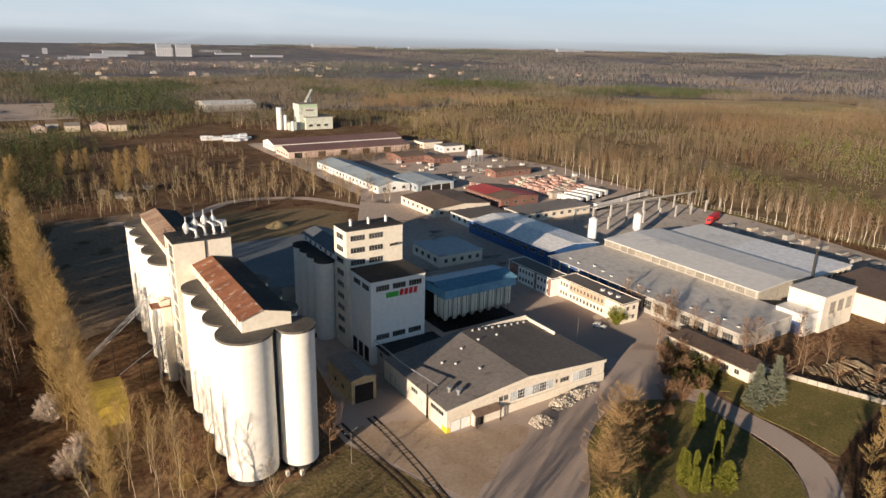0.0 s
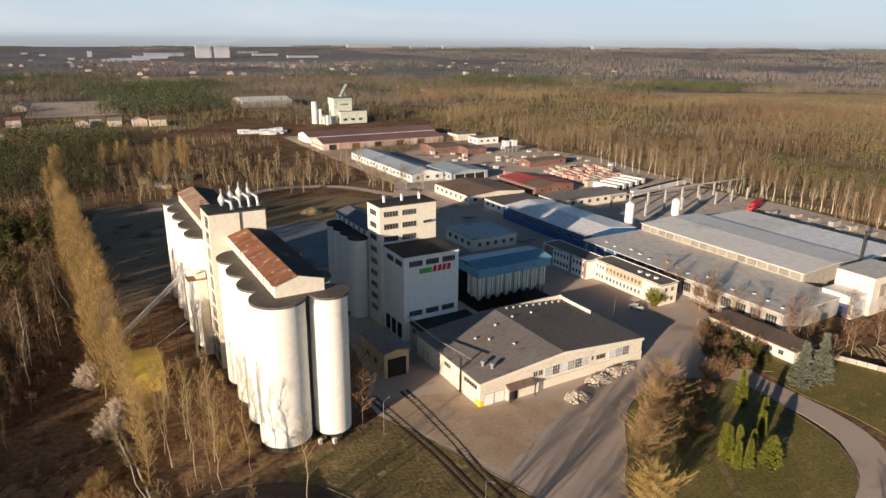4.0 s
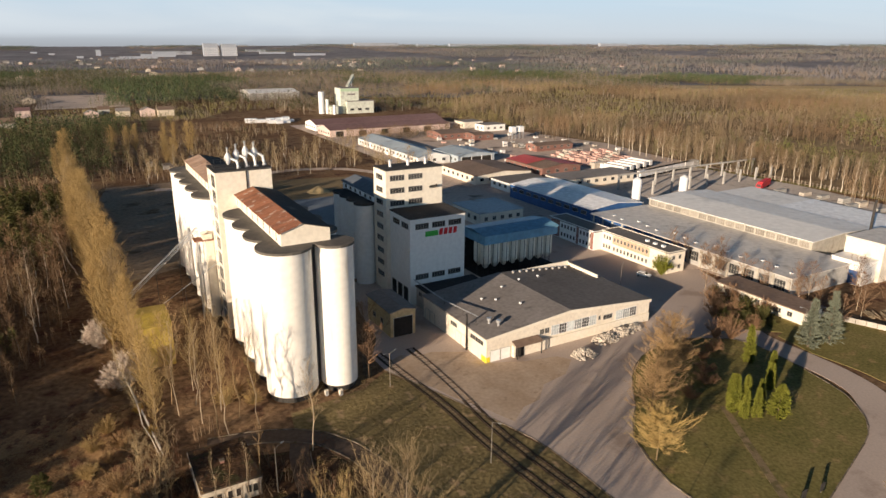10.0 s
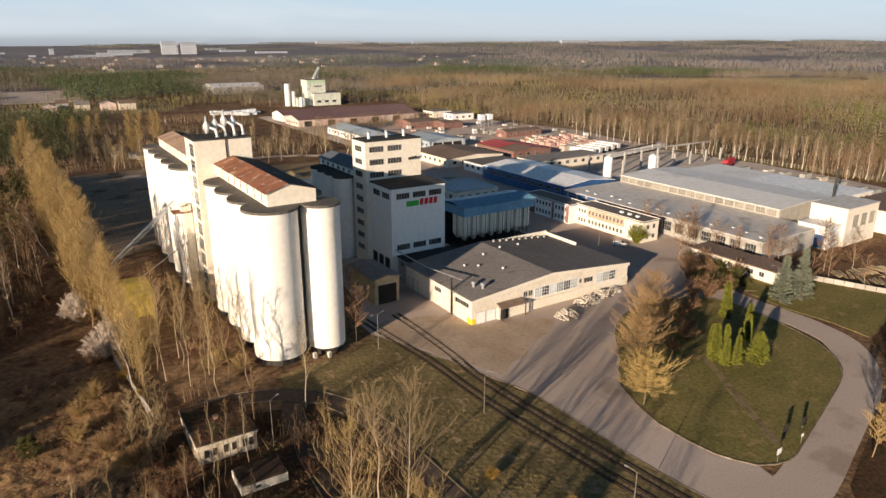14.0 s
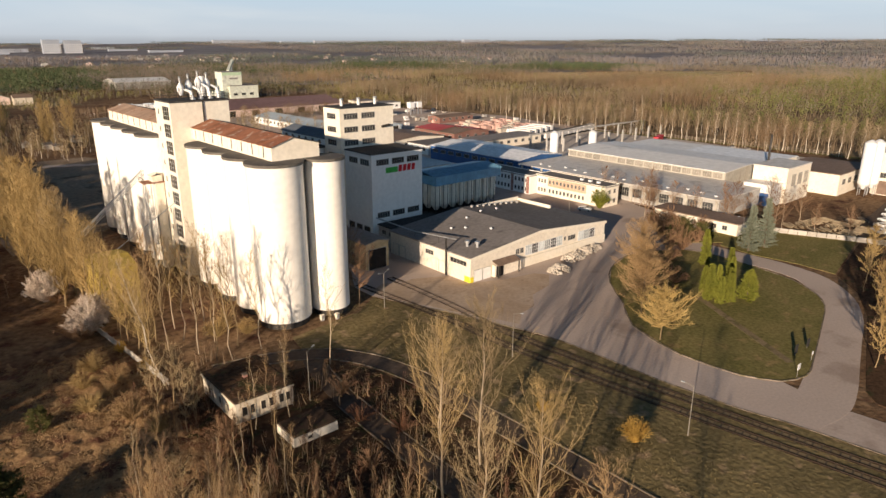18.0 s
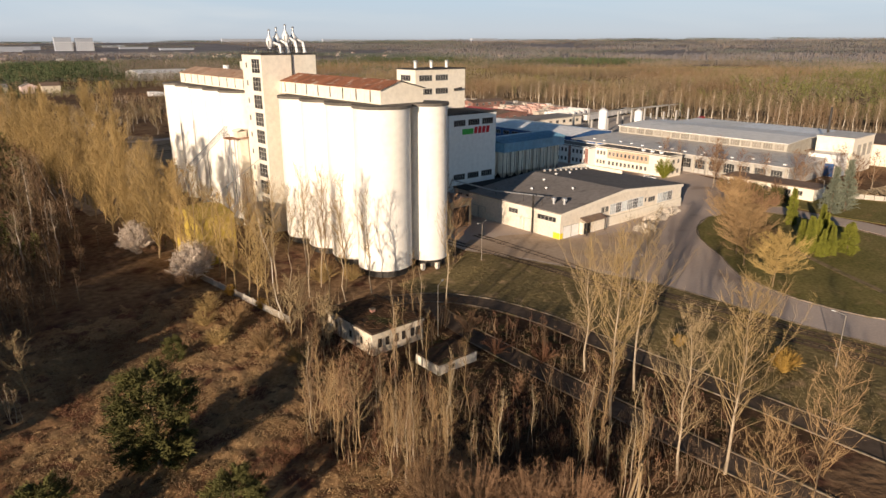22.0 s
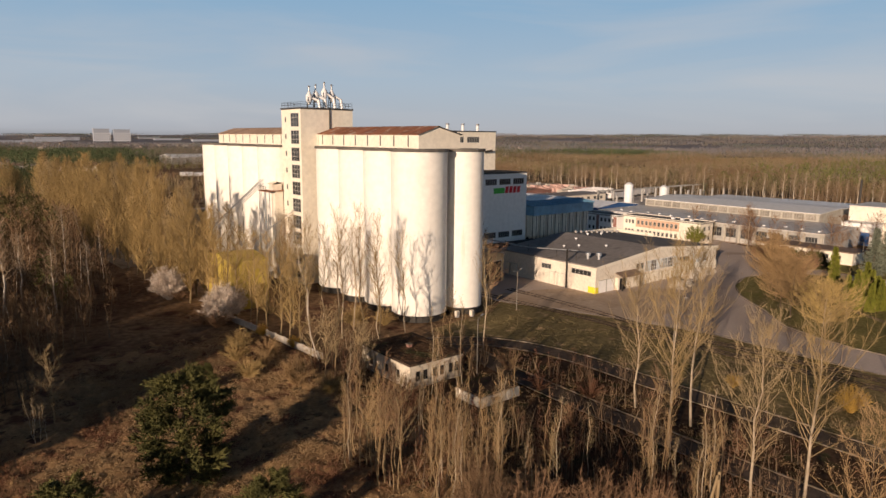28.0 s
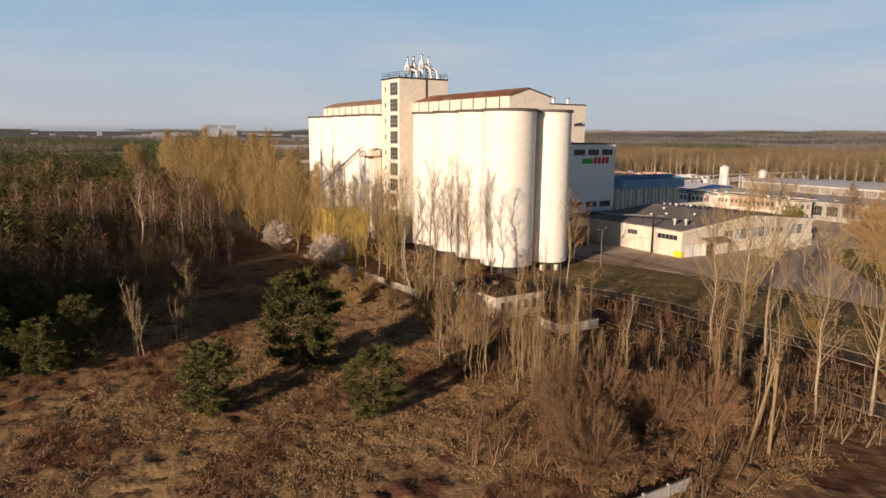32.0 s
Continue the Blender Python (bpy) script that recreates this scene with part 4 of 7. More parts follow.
part("door", Shape().box(8.4, 139.12, 0.05, 11.2, 139.19, 4.7), OCHRE_DARK, intake, "dull ochre sliding door")
box = thing("utility_cabinet", "small dirty white metal cabinet at the silo foot", "cabinet", (36.3, 110.2, 0))
part("body", Shape().box(35.95, 109.85, 0.2, 36.65, 110.5, 1.15), DIRTY, box)
part("base", Shape().box(36.0, 109.9, -0.1, 36.6, 110.45, 0.196), CONCRETE, box)
part("door", Shape().box(36.02, 109.82, 0.26, 36.58, 109.846, 1.1), CONCRETE, box)
copy_thing(box, pose(38.9, 109.0, 0, 0, 0, 12))

# ---- the feed mill ----
mill = thing("feed_mill", "tall off-white feed mill with ribbon windows and flat dark roofs", "mill", (80, 150, 0))
main = part("main_block", walls(72.3, 144.0, 89.0, 156.3, -0.3, 23.9), WHITE, mill)
part("main_roof", Shape().box(72.15, 143.85, 23.904, 89.15, 156.3, 24.2), FELT, mill, "dark felt roof")
high = part("upper_block", walls(71.2, 156.302, 88.7, 164.4, -0.3, 34.7), CREAM, mill, "taller cream plastered block")
part("upper_roof", Shape().box(71.05, 156.15, 34.704, 88.85, 164.55, 35.0), FELT, mill, "dark felt roof")
for i in range(3):
    u = 73.8 + 5.0 * i
    for z0, z1 in ((21.0, 22.6), (1.0 + 6.0, 8.6)):
        window(mill, "s", 144.0, u, u + 4.0, z0, z1, 5, 1)
for zt in (33.4, 29.9, 26.4):
    for u in (72.4, 78.0):
        window(mill, "s", 156.302, u, u + 4.4, zt - 1.6, zt, 5, 1)
    window(mill, "w", 71.2, 158.3, 162.6, zt - 1.6, zt, 4, 1)
for zt in (22.9, 19.4, 15.9, 12.4, 8.9, 5.4):
    window(mill, "w", 71.2, 158.3, 162.6, zt - 1.6, zt, 4, 1)
for u in (145.0, 150.2):
    window(mill, "w", 72.3, u, u + 4.0, 21.0, 22.6, 4, 1)
# loading openings are panels painted as dark as the inside
for u in (145.4, 149.0, 152.6):
    door(mill, "w", 72.3, u, u + 2.6, 0.2, 4.6, NEAR_BLACK, "near-black panel as the loading opening's shade")
part("bracket", Shape().tube((84.5, 156.1, 29.2), (86.8, 155.6, 29.6), 0.35, n=6), DARK, mill, "blackened steel bracket")
sign = thing("facade_sign", "green and red painted lettering plates on the mill", "sign", (80, 143.9, 19.5))
part("green_plate", Shape().box(76.8, 143.86, 18.8, 80.6, 143.995, 20.2), GREEN_PAINT, sign, "green slanted block")
for i in range(4):
    u = 80.9 + 1.45 * i
    part("red_plate", Shape().add([(u, 143.86, 18.8), (u + 1.0, 143.86, 18.8), (u + 1.25, 143.86, 20.5), (u + 0.25, 143.86, 20.5), (u, 143.995, 18.8), (u + 1.0, 143.995, 18.8), (u + 1.25, 143.995, 20.5), (u + 0.25, 143.995, 20.5)],
                                  [(0, 1, 2, 3), (7, 6, 5, 4), (0, 4, 5, 1), (1, 5, 6, 2), (2, 6, 7, 3), (3, 7, 4, 0)]), RED_PAINT, sign, "red slanted block")
for x in (74.5, 80.0, 85.5):
    v = thing("roof_vent", "short pale roof vent pipe", "vent", (x, 160.5, 35.0), "vents on the mill roof")
    part("pipe", Shape().cone(x, 160.5, 35.0, 36.6, 0.4, 0.4, 12), CAR_WHITE, v, smooth=True)
    part("cowl", Shape().cone(x, 160.5, 36.6, 37.0, 0.62, 0.45, 12), STEEL, v, smooth=True)
bins = thing("mill_silos", "row of white silos with black scalloped roofs beside the mill", "grain silo", (69.0, 176, 0))
for i in range(4):
    y = 167.4 + 5.6 * i
    silo = part("silo", Shape().cone(69.4, y, -0.3, 23.6, 2.9, 2.9, 32), WHITE, bins, smooth=True)
    part("roof_disc", Shape().cone(69.4, y, 23.6 + 0.004 * i, 24.2 + 0.004 * i, 3.1, 3.1, 32), FELT, silo, "black felt roof disc")
rear = building("rear_mill_block", "white block with small windows and a slate-blue gabled roof", "building", 71.6, 165.0, 80.5, 190.0, 26.0, WHITE, SLATE, "y", 1.4)
window_row(rear, "w", 71.6, 166, 189, 6, 24.4, 25.5, 1.3)
building("flat_store", "long low store with dark blue-grey roof behind the silos", "warehouse", 60.0, 196.0, 97.0, 250.0, 6.5, CONCRETE, SLATE)

# hopper bins under the blue roof
hopper = thing("hopper_bins", "row of pale loading bins under a blue sheet roof", "storage bins", (117, 163, 0))
for row, y in enumerate((154.6, 158.2)):
    for i in range(8):
        x = 103.0 + 3.32 * i
        b = part("bin", Shape().cone(x, y, 4.2, 10.6, 1.6, 1.6, 20).cone(x, y, 2.6, 4.2, 0.5, 1.6, 20), CREAM, hopper, smooth=True)
        for dx in (-1.66, 0.0):
            part("leg", Shape().tube((x + dx, y - 1.62, -0.1), (x + dx, y - 1.62, 10.5), 0.09, n=5), DARK, b)
# shade below the bins is painted into this apron
part("apron", Shape().box(101.0, 151.9, -0.05, 129.0, 164.0, 0.05), NEAR_BLACK, hopper, "apron under the bins, near black for their shade")
part("fascia", walls(101.0, 152.2, 128.4, 165.0, 10.5, 13.2, 0.2), BLUE_ROOF, hopper, "blue sheet fascia")
part("roof", Shape().gable(101.0, 152.2, 128.4, 165.0, 13.22, 0.9, "x", 0.35, 0.15), BLUE_ROOF, hopper, "blue corrugated roof")
for i in range(27):
    x = 101.5 + 1.02 * i
    part("roof_rib", Shape().beam((x, 151.9, 13.37), (x, 158.6, 14.3), 0.09, 0.07), BLUE_ROOF, hopper)
# near black too, for the shade behind the bins
part("rear_wall", Shape().box(101.2, 164.0, -0.1, 128.2, 164.4, 10.4), NEAR_BLACK, hopper)

# ---- the long low workshop ----
shop = thing("workshop", "long cream rendered workshop with a low pitched felt roof", "workshop", (97, 121, 0))
X0, X1, Y0, Y1, XR, ZE, ZR = 72.0, 121.6, 106.3, 136.0, 95.5, 5.7, 7.9
s = walls(X0, Y0, X1, Y1, -0.3, ZE, 0.45)
for y in (Y0, Y1 - 0.45):
    s.add([(X0, y, ZE), (X1, y, ZE), (XR, y, ZR), (X0, y + 0.45, ZE), (X1, y + 0.45, ZE), (XR, y + 0.45, ZR)], [(0, 1, 2), (5, 4, 3), (0, 2, 5, 3), (2, 1, 4, 5)])
part("wall", s, DIRTY, shop)


def slope(xa, za, xb, zb, ya, yb, t=0.25):
    return Shape().add([(xa, ya, za), (xb, ya, zb), (xb, yb, zb), (xa, yb, za), (xa, ya, za + t), (xb, ya, zb + t), (xb, yb, zb + t), (xa, yb, za + t)],
                       [(0, 3, 2, 1), (4, 5, 6, 7), (0, 1, 5, 4), (1, 2, 6, 5), (2, 3, 7, 6), (3, 0, 4, 7)])


# sunlit west and shaded east slope painted in lighter and darker felt
part("roof_west", slope(X0 - 0.3, ZE, XR, ZR + 0.02, Y0 - 0.25, Y1 + 0.2), FELT_LIGHT, shop, "weathered felt slope, lighter grey for sunlight")
part("roof_east", slope(XR, ZR + 0.02, X1 + 0.3, ZE, Y0 - 0.25, Y1 + 0.2), FELT_MID, shop, "felt slope, darker grey for shade")
part("cornice", slope(X0 - 0.3, ZE - 0.55, XR, ZR - 0.5, Y0 - 0.33, Y0 - 0.254, 0.75).add(slope(XR, ZR - 0.5, X1 + 0.3, ZE - 0.55, Y0 - 0.33, Y0 - 0.254, 0.75).v, slope(0, 0, 1, 0, 0, 1).f), CREAM, shop, "pale sheet cornice")
for i in range(2):
    window(shop, "s", Y0, 86.6 + 1.5 * i, 87.9 + 1.5 * i, 3.6, 5.0, 2, 1, GLASS)
for i in range(6):
    u = 90.0 + 2.3 * i
    window(shop, "s", Y0, u, u + 2.3, 2.7, 5.2, 3, 3, GLASS if i in (1, 4) else PANE, CAR_WHITE)
window(shop, "s", Y0, 104.4, 105.2, 3.6, 4.7, 1, 1, GLASS)
window(shop, "s", Y0, 106.0, 109.0, 3.3, 4.6, 3, 1, GLASS)
for u in (110.2, 112.5, 114.8):
    window(shop, "s", Y0, u, u + 2.3, 2.4, 4.9, 3, 3, PANE if u < 114 else GLASS, CAR_WHITE)
door(shop, "s", Y0, 73.1, 75.6, 0, 2.7, WHITE, "white painted gate leaf", "gate")
door(shop, "s", Y0, 75.9, 78.4, 0, 2.7, WHITE, "white painted gate leaf", "gate")
porch = part("porch", walls(79.0, 105.5, 88.6, 106.29, -0.1, 2.75, 0.3), DIRTY, shop, "shallow porch wall")
part("porch_roof", Shape().add([(78.8, 104.2, 3.0), (86.2, 104.2, 3.0), (86.2, 106.25, 3.7), (78.8, 106.25, 3.7), (78.8, 104.2, 3.2), (86.2, 104.2, 3.2), (86.2, 106.25, 3.9), (78.8, 106.25, 3.9)], [(0, 3, 2, 1), (4, 5, 6, 7), (0, 1, 5, 4), (1, 2, 6, 5), (2, 3, 7, 6), (3, 0, 4, 7)]), BROWN_ROOF, shop, "brown felt canopy over the door")
door(shop, "s", 105.5, 79.4, 81.8, 0, 2.6, NEAR_BLACK, "dark plank door")
part("plinth_wall", Shape().box(88.8, 105.95, -0.1, 121.5, 106.29, 2.2), CREAM, shop, "stained lower wall")
for u in (79.2, 86.0):
    part("canopy_post", Shape().box(u - 0.1, 104.4, -0.1, u + 0.1, 104.6, 3.05), DARK, shop)
window(shop, "w", X0, 107.5, 113.0, 3.6, 4.8, 5, 1)
window(shop, "w", X0, 119.0, 122.0, 3.4, 4.6, 3, 1)
for u in (114.6, 117.2, 130.0, 132.6):
    door(shop, "w", X0, u, u + 2.2, 0, 2.9, DIRTY, "peeling cream gate leaf", "gate")
part("vent_pipe", Shape().tube((71.7, 114.2, 0), (71.7, 114.2, 8.8), 0.22, n=8), DARK, shop, "dark riser pipe")
part("yellow_mark", Shape().box(71.93, 106.36, 0.05, 71.995, 108.2, 1.4), YELLOW_PAINT, shop, "yellow warning patch")
part("yellow_mark", Shape().box(71.995, 106.235, 0.05, 73.0, 106.295, 1.3), YELLOW_PAINT, shop, "yellow warning patch")
part("parapet", Shape().box(X1 - 1.9, 124.0, 6.2, X1 - 1.5, 136.2, 7.1).box(99.0, 136.22, 6.0, X1 - 1.9, 136.5, 7.6), CREAM, shop, "pale raised parapet at the rear edge")
for x, y in ((76.5, 112.2), (77.6, 110.0)):
    v = thing("roof_fan", "steel roof fan on a pipe", "vent", (x, y, 5.9), "vents on the workshop roof")
    z = ZE + (ZR - ZE) * (x - X0) / (XR - X0) + 0.2
    v.location.z = z
    ORIGIN[v.name] = Vector((x, y, z))
    part("pipe", Shape().cone(x, y, z, z + 0.9, 0.35, 0.35, 10), STEEL, v, smooth=True)
    part("cowl", Shape().cone(x, y, z + 0.9, z + 1.5, 0.6, 0.6, 12), STEEL, v, smooth=True)
for x, y in ((82, 124), (84.5, 121.5), (90, 127), (96.5, 128.5), (103.5, 129.5), (88, 116)):
    z = (ZE + (ZR - ZE) * (x - X0) / (XR - X0) if x < XR else ZR - (ZR - ZE) * (x - XR) / (X1 - XR)) + 0.22
    v = thing("ventilator", "small pale roof ventilation cap", "vent", (x, y, z), "caps on the workshop roof")
    part("stub", Shape().cone(x, y, z, z + 0.35, 0.2, 0.2, 8), STEEL, v)
    part("lid", Shape().cone(x, y, z + 0.35, z + 0.6, 0.38, 0.3, 8), CAR_WHITE, v)
for i in range(9):
    x = 99.0 + 2.3 * i
    z = ZR - (ZR - ZE) * (x - XR) / (X1 - XR) + 0.22
    v = thing("roof_drum", "pale stubby drum along the roof parapet", "vent", (x, 134.6, z), "drums along the workshop parapet")
    part("drum", Shape().cone(x, 134.6, z, z + 0.5, 0.36, 0.36, 10), CONCRETE, v, smooth=True)
    part("cap", Shape().cone(x, 134.6, z + 0.5, z + 0.66, 0.46, 0.36, 10), STEEL, v, smooth=True)
annex = building("mill_annex", "low dark-roofed annex between mill and workshop", "annex", 74.0, 136.2, 91.5, 143.9, 5.4, CONCRETE, FELT)
window_row(annex, "w", 74.0, 137, 143, 2, 3.2, 4.5, 1.8)
pipe = thing("overhead_pipe", "long pale pipe from the mill across to the workshop roof", "pipe", (74, 130, 6))
part("run", Shape().tube((73.2, 143.8, 7.4), (73.4, 128.0, 7.2), 0.16, n=8), STEEL, pipe)
part("run", Shape().tube((73.4, 128.0, 7.2), (73.8, 113.0, 8.4), 0.16, n=8), STEEL, pipe)
for y in (135.9, 128.0, 119.0, 113.2):
    part("stay", Shape().tube((73.6, y, 5.2), (73.6, y, 7.8), 0.07, n=5), DARK, pipe)

weigh = building("weighbridge_shelter", "beige drive-through weighbridge shelter with a grey roof", "shelter", 59.0, 128.2, 65.6, 142.0, 6.4, BEIGE, FELT_LIGHT, "y", 0.7)
# panel on the wall, its colour standing for the shaded passage
door(weigh, "s", 128.2, 59.8, 64.8, 0, 4.9, NEAR_BLACK, "near-black panel as shade in the drive-through", "gateway")
window_row(weigh, "w", 59.0, 131, 140, 2, 2.0, 3.4, 1.6)

# rubble heap
heap = thing("rubble_heap", "pale heap of broken concrete and timber by the workshop", "rubble", (101, 102, 0), kind="stuff")
hs, lumps = Shape(), [(94.0, 98.8, 3.2, 2.3, 1.4), (103.5, 102.4, 4.0, 2.1, 1.6), (109.0, 103.4, 4.4, 1.9, 1.5), (114.0, 104.0, 2.8, 1.4, 0.9)]
for cx, cy, rx, ry, h in lumps:
    for k in range(int(52 * rx)):
        a, d = rng.uniform(0, 6.283), math.sqrt(rng.random())
        x, y, z = cx + rx * d * math.cos(a), cy + ry * d * math.sin(a), h * (1 - d * d) * rng.uniform(0.75, 1.0)
        q = Matrix.Rotation(rng.uniform(0, 6.3), 4, Vector((rng.gauss(0, 0.5), rng.gauss(0, 0.5), 1)).normalized())
        w, l, t = rng.uniform(0.2, 0.6), rng.uniform(0.35, 1.3), rng.uniform(0.1, 0.35)
        kx = rng.uniform(0.5, 0.9)
        v = [(-l / 2, -w / 2, -t / 2), (l / 2, -w / 2 * kx, -t / 2), (l / 2 * kx, w / 2, -t / 2), (-l / 2, w / 2, -t / 2), (-l / 2 * kx, -w / 2, t / 2), (l / 2, -w / 2 * kx, t / 2), (l / 2 * kx, w / 2 * kx, t / 2), (-l / 2, w / 2 * kx, t / 2)]
        hs.add([tuple(q @ Vector(p) + Vector((x, y, z + 0.08))) for p in v], [(0, 3, 2, 1), (4, 5, 6, 7), (0, 1, 5, 4), (1, 2, 6, 5), (2, 3, 7, 6), (3, 0, 4, 7)])
ho = part("fragments", hs, RUBBLE, heap)
ho["kind"] = "stuff"

# ---- guard shed and ruin in the foreground ----
guard = building("guard_shed", "shabby cream shed, empty windows shown by near-black panes", "shed", 8.2, 86.4, 17.1, 98.2, 3.2, SHABBY, EARTH_ROOF, over=0.1)
litter = Shape()
for i in range(420):  # moss, leaves and debris heaped on the roof
    x, y, w = rng.uniform(8.7, 16.6), rng.uniform(86.9, 97.7), rng.uniform(0.12, 0.5)
    litter.box(x - w, y - w * rng.uniform(0.5, 1), 3.46, x + w * rng.uniform(0.4, 1), y + w, 3.49 + rng.uniform(0.0, 0.09))
tagged(part("roof_litter", litter, LITTER_SHADE), "dark leaf litter and moss on the shed roof", "litter", kind="stuff")
# near-black panes stand for the unlit room behind
for u in (9.5, 10.75, 12.35, 13.6, 15.2, 16.3 - 0.1):
    window(guard, "s", 86.4, u - 0.45, u + 0.45, 0.9, 2.4, 1, 1, NEAR_BLACK, SHABBY)
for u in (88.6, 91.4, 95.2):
    window(guard, "w", 8.2, u, u + 0.9, 0.9, 2.2, 1, 1, NEAR_BLACK, SHABBY)
part("cornice", walls(8.02, 86.22, 17.28, 98.38, 2.9, 3.19, 0.17), SHABBY, guard, "pale chipped cornice band")
stack = thing("shed_chimney", "short brick chimney stub on the guard shed roof", "chimney", (12.5, 92.5, 3.48))
part("shaft", Shape().box(12.2, 92.2, 3.46, 12.8, 92.8, 3.95), BRICK, stack)
part("cap", Shape().box(12.1, 92.1, 3.95, 12.9, 92.9, 4.05), OLD_KERB, stack)
ruin = building("bunker", "low whitewashed bunker with an earth-covered roof", "shed", 11.6, 76.2, 18.4, 81.0, 1.25, DIRTY, EARTH_ROOF, over=-0.15)
window(ruin, "s", 76.2, 13.6, 14.5, 0.4, 1.0, 1, 1)
fence = thing("panel_fence", "low pale concrete panel fence beside the field", "fence", (3.5, 118, 0))
for i in range(13):
    a, b = (1.2 + 0.28 * i, 139.0 - 2.7 * i), (1.2 + 0.28 * (i + 1), 139.0 - 2.7 * (i + 1))
    part("panel", Shape().beam((a[0], a[1] - 0.1, 0.55), (b[0], b[1] + 0.1, 0.55), 0.12, 1.1), KERB, fence)
    part("post", Shape().box(a[0] - 0.12, a[1] - 0.12, -0.2, a[0] + 0.12, a[1] + 0.12, 1.25), KERB, fence)
wall2 = thing("panel_fence", "grey concrete panel fence at the field's edge", "fence", (-8, 42, 0))
for i in range(6):
    x = -21 + 2.6 * i
    part("panel", Shape().box(x + 0.1, 41.6, -0.05, x + 2.5, 41.75, 0.9), CONCRETE, wall2)
    part("post", Shape().box(x - 0.1, 41.55, -0.2, x + 0.1, 41.8, 1.05), CONCRETE, wall2)

brace = thing("utility_pole", "weathered wooden pole with a slanting brace", "pole", (4.8, 42.0, 0))
part("pole", Shape().tube((4.8, 42.0, -0.3), (4.8, 42.0, 8.5), 0.15, 0.11, 8), BARK, brace, smooth=True)
part("brace", Shape().tube((3.2, 43.0, -0.3), (4.7, 42.06, 8.2), 0.14, 0.11, 8), BARK, brace, smooth=True)
part("crossarm", Shape().beam((4.0, 41.6, 8.2), (5.6, 42.4, 8.2), 0.1, 0.12), BARK, brace)

# ---- street lamps ----
def street_lamp(x, y, h, arms, turn=0.0):
    p = thing("street_lamp", "tall grey steel street lamp with %s" % ("two arms" if arms == 2 else "one arm"), "street lamp", (x, y, 0), "street lamps")
    part("pole", Shape().tube((x, y, -0.1), (x, y, h), 0.08, 0.05, 8), DULL_STEEL, p, smooth=True)
    for k in range(arms):
        a = turn + math.pi * k
        e = (x + 1.2 * math.cos(a), y + 1.2 * math.sin(a), h + 0.3)
        arm = part("arm", Shape().tube((x, y, h - 0.05), e, 0.04, n=6), DULL_STEEL, p)
        part("lamp_head", Shape().beam(e, (x + 1.75 * math.cos(a), y + 1.75 * math.sin(a), h + 0.36), 0.22, 0.12), STEEL, arm)


street_lamp(49.0, 107.2, 7.6, 2, 0.3)
for x, y, h, a in ((19.4, 85.6, 8.0, 0.4), (53.0, 75.5, 8.0, -1.2), (54.0, 43.4, 7.6, 1.9), (147.0, 80.6, 7.5, 2.5), (130.0, 125.0, 8.0, 0.6), (66, 318, 8, 0), (100, 352, 8, 2), (163, 122, 7, 2)):
    street_lamp(x, y, h, 1, a)


def sign(x, y, wide, z0, z1, mat, label):
    """A small board on one post."""
    b = thing("road_sign", label, "sign", (x, y, 0))
    part("post", Shape().tube((x, y, 0.0), (x, y, z1), 0.05, n=6), DULL_STEEL, b)
    part("plate", Shape().box(x - wide / 2, y - 0.1, z0, x + wide / 2, y - 0.06, z1), mat, b)


sign(82.4, 40.4, 1.1, 1.5, 2.5, CAR_WHITE, "small white sign board on a post at the lawn's edge")
sign(90.2, 41.2, 0.6, 1.3, 1.9, CAR_WHITE, "small white road sign at the kerb of the lawn island")
sign(90.2, 43.8, 1.3, 0.5, 2.2, DARK, "dark notice board on the lawn island")
sign(94.7, 43.6, 1.2, 0.5, 2.0, DARK, "dark notice board on the lawn island")
DULL = material("dusty_glazing", (0.20, 0.18, 0.15), (0.30, 0.27, 0.23), 0.35, 0.3, 1.5, spec=0.5, rnd=0.25)
PALE_PLANT = material("pale_plant_cladding", (0.60, 0.63, 0.54), (0.68, 0.70, 0.61), 0.7, 0.05, 0.5, c3=(0.50, 0.51, 0.45), cut3=0.6)
PALE_GREEN = material("pale_green_cladding", (0.45, 0.60, 0.40), (0.52, 0.66, 0.47), 0.6, 0.1, 1.0)
# ---- offices, halls and yards to the north and east ----
office = building("office_block", "two-storey office with white and salmon render and flat felt roof", "office", 153.2, 129.0, 160.6, 158.0, 6.6, CREAM, FELT_MID, parapet=0.2)
part("salmon_band", Shape().box(153.12, 136.5, 3.3, 153.195, 153.0, 6.3), ORANGE, office, "salmon painted upper storey")
for z0 in (1.0, 4.2):
    window_row(office, "w", 153.12 if z0 > 3 else 153.2, 136.8, 152.8, 10, z0, z0 + 1.4, 0.95, 2)
    window_row(office, "s", 129.0, 154.2, 159.8, 2, z0, z0 + 1.4, 1.2, 2)
    window_row(office, "w", 153.2, 153.6, 157.6, 3, z0, z0 + 1.4, 0.9, 2)
for i in range(3):
    v = thing("roof_unit", "small white roof unit on the office", "vent", (156.5, 134.0 + 3.4 * i, 6.88), "units on the office roof")
    part("case", Shape().box(156.0, 133.6 + 3.4 * i, 6.88, 157.0, 134.6 + 3.4 * i, 7.5), CAR_WHITE, v)
    part("lid", Shape().box(155.9, 133.5 + 3.4 * i, 7.5, 157.1, 134.7 + 3.4 * i, 7.58), STEEL, v)
office2 = building("office_wing", "white two-storey office wing with red brick panels", "office", 149.5, 158.2, 157.0, 182.0, 6.4, WHITE, FELT_MID, parapet=0.2)
for z0 in (1.0, 4.1):
    window_row(office2, "w", 149.5, 159, 181, 13, z0, z0 + 1.4, 0.9, 1)
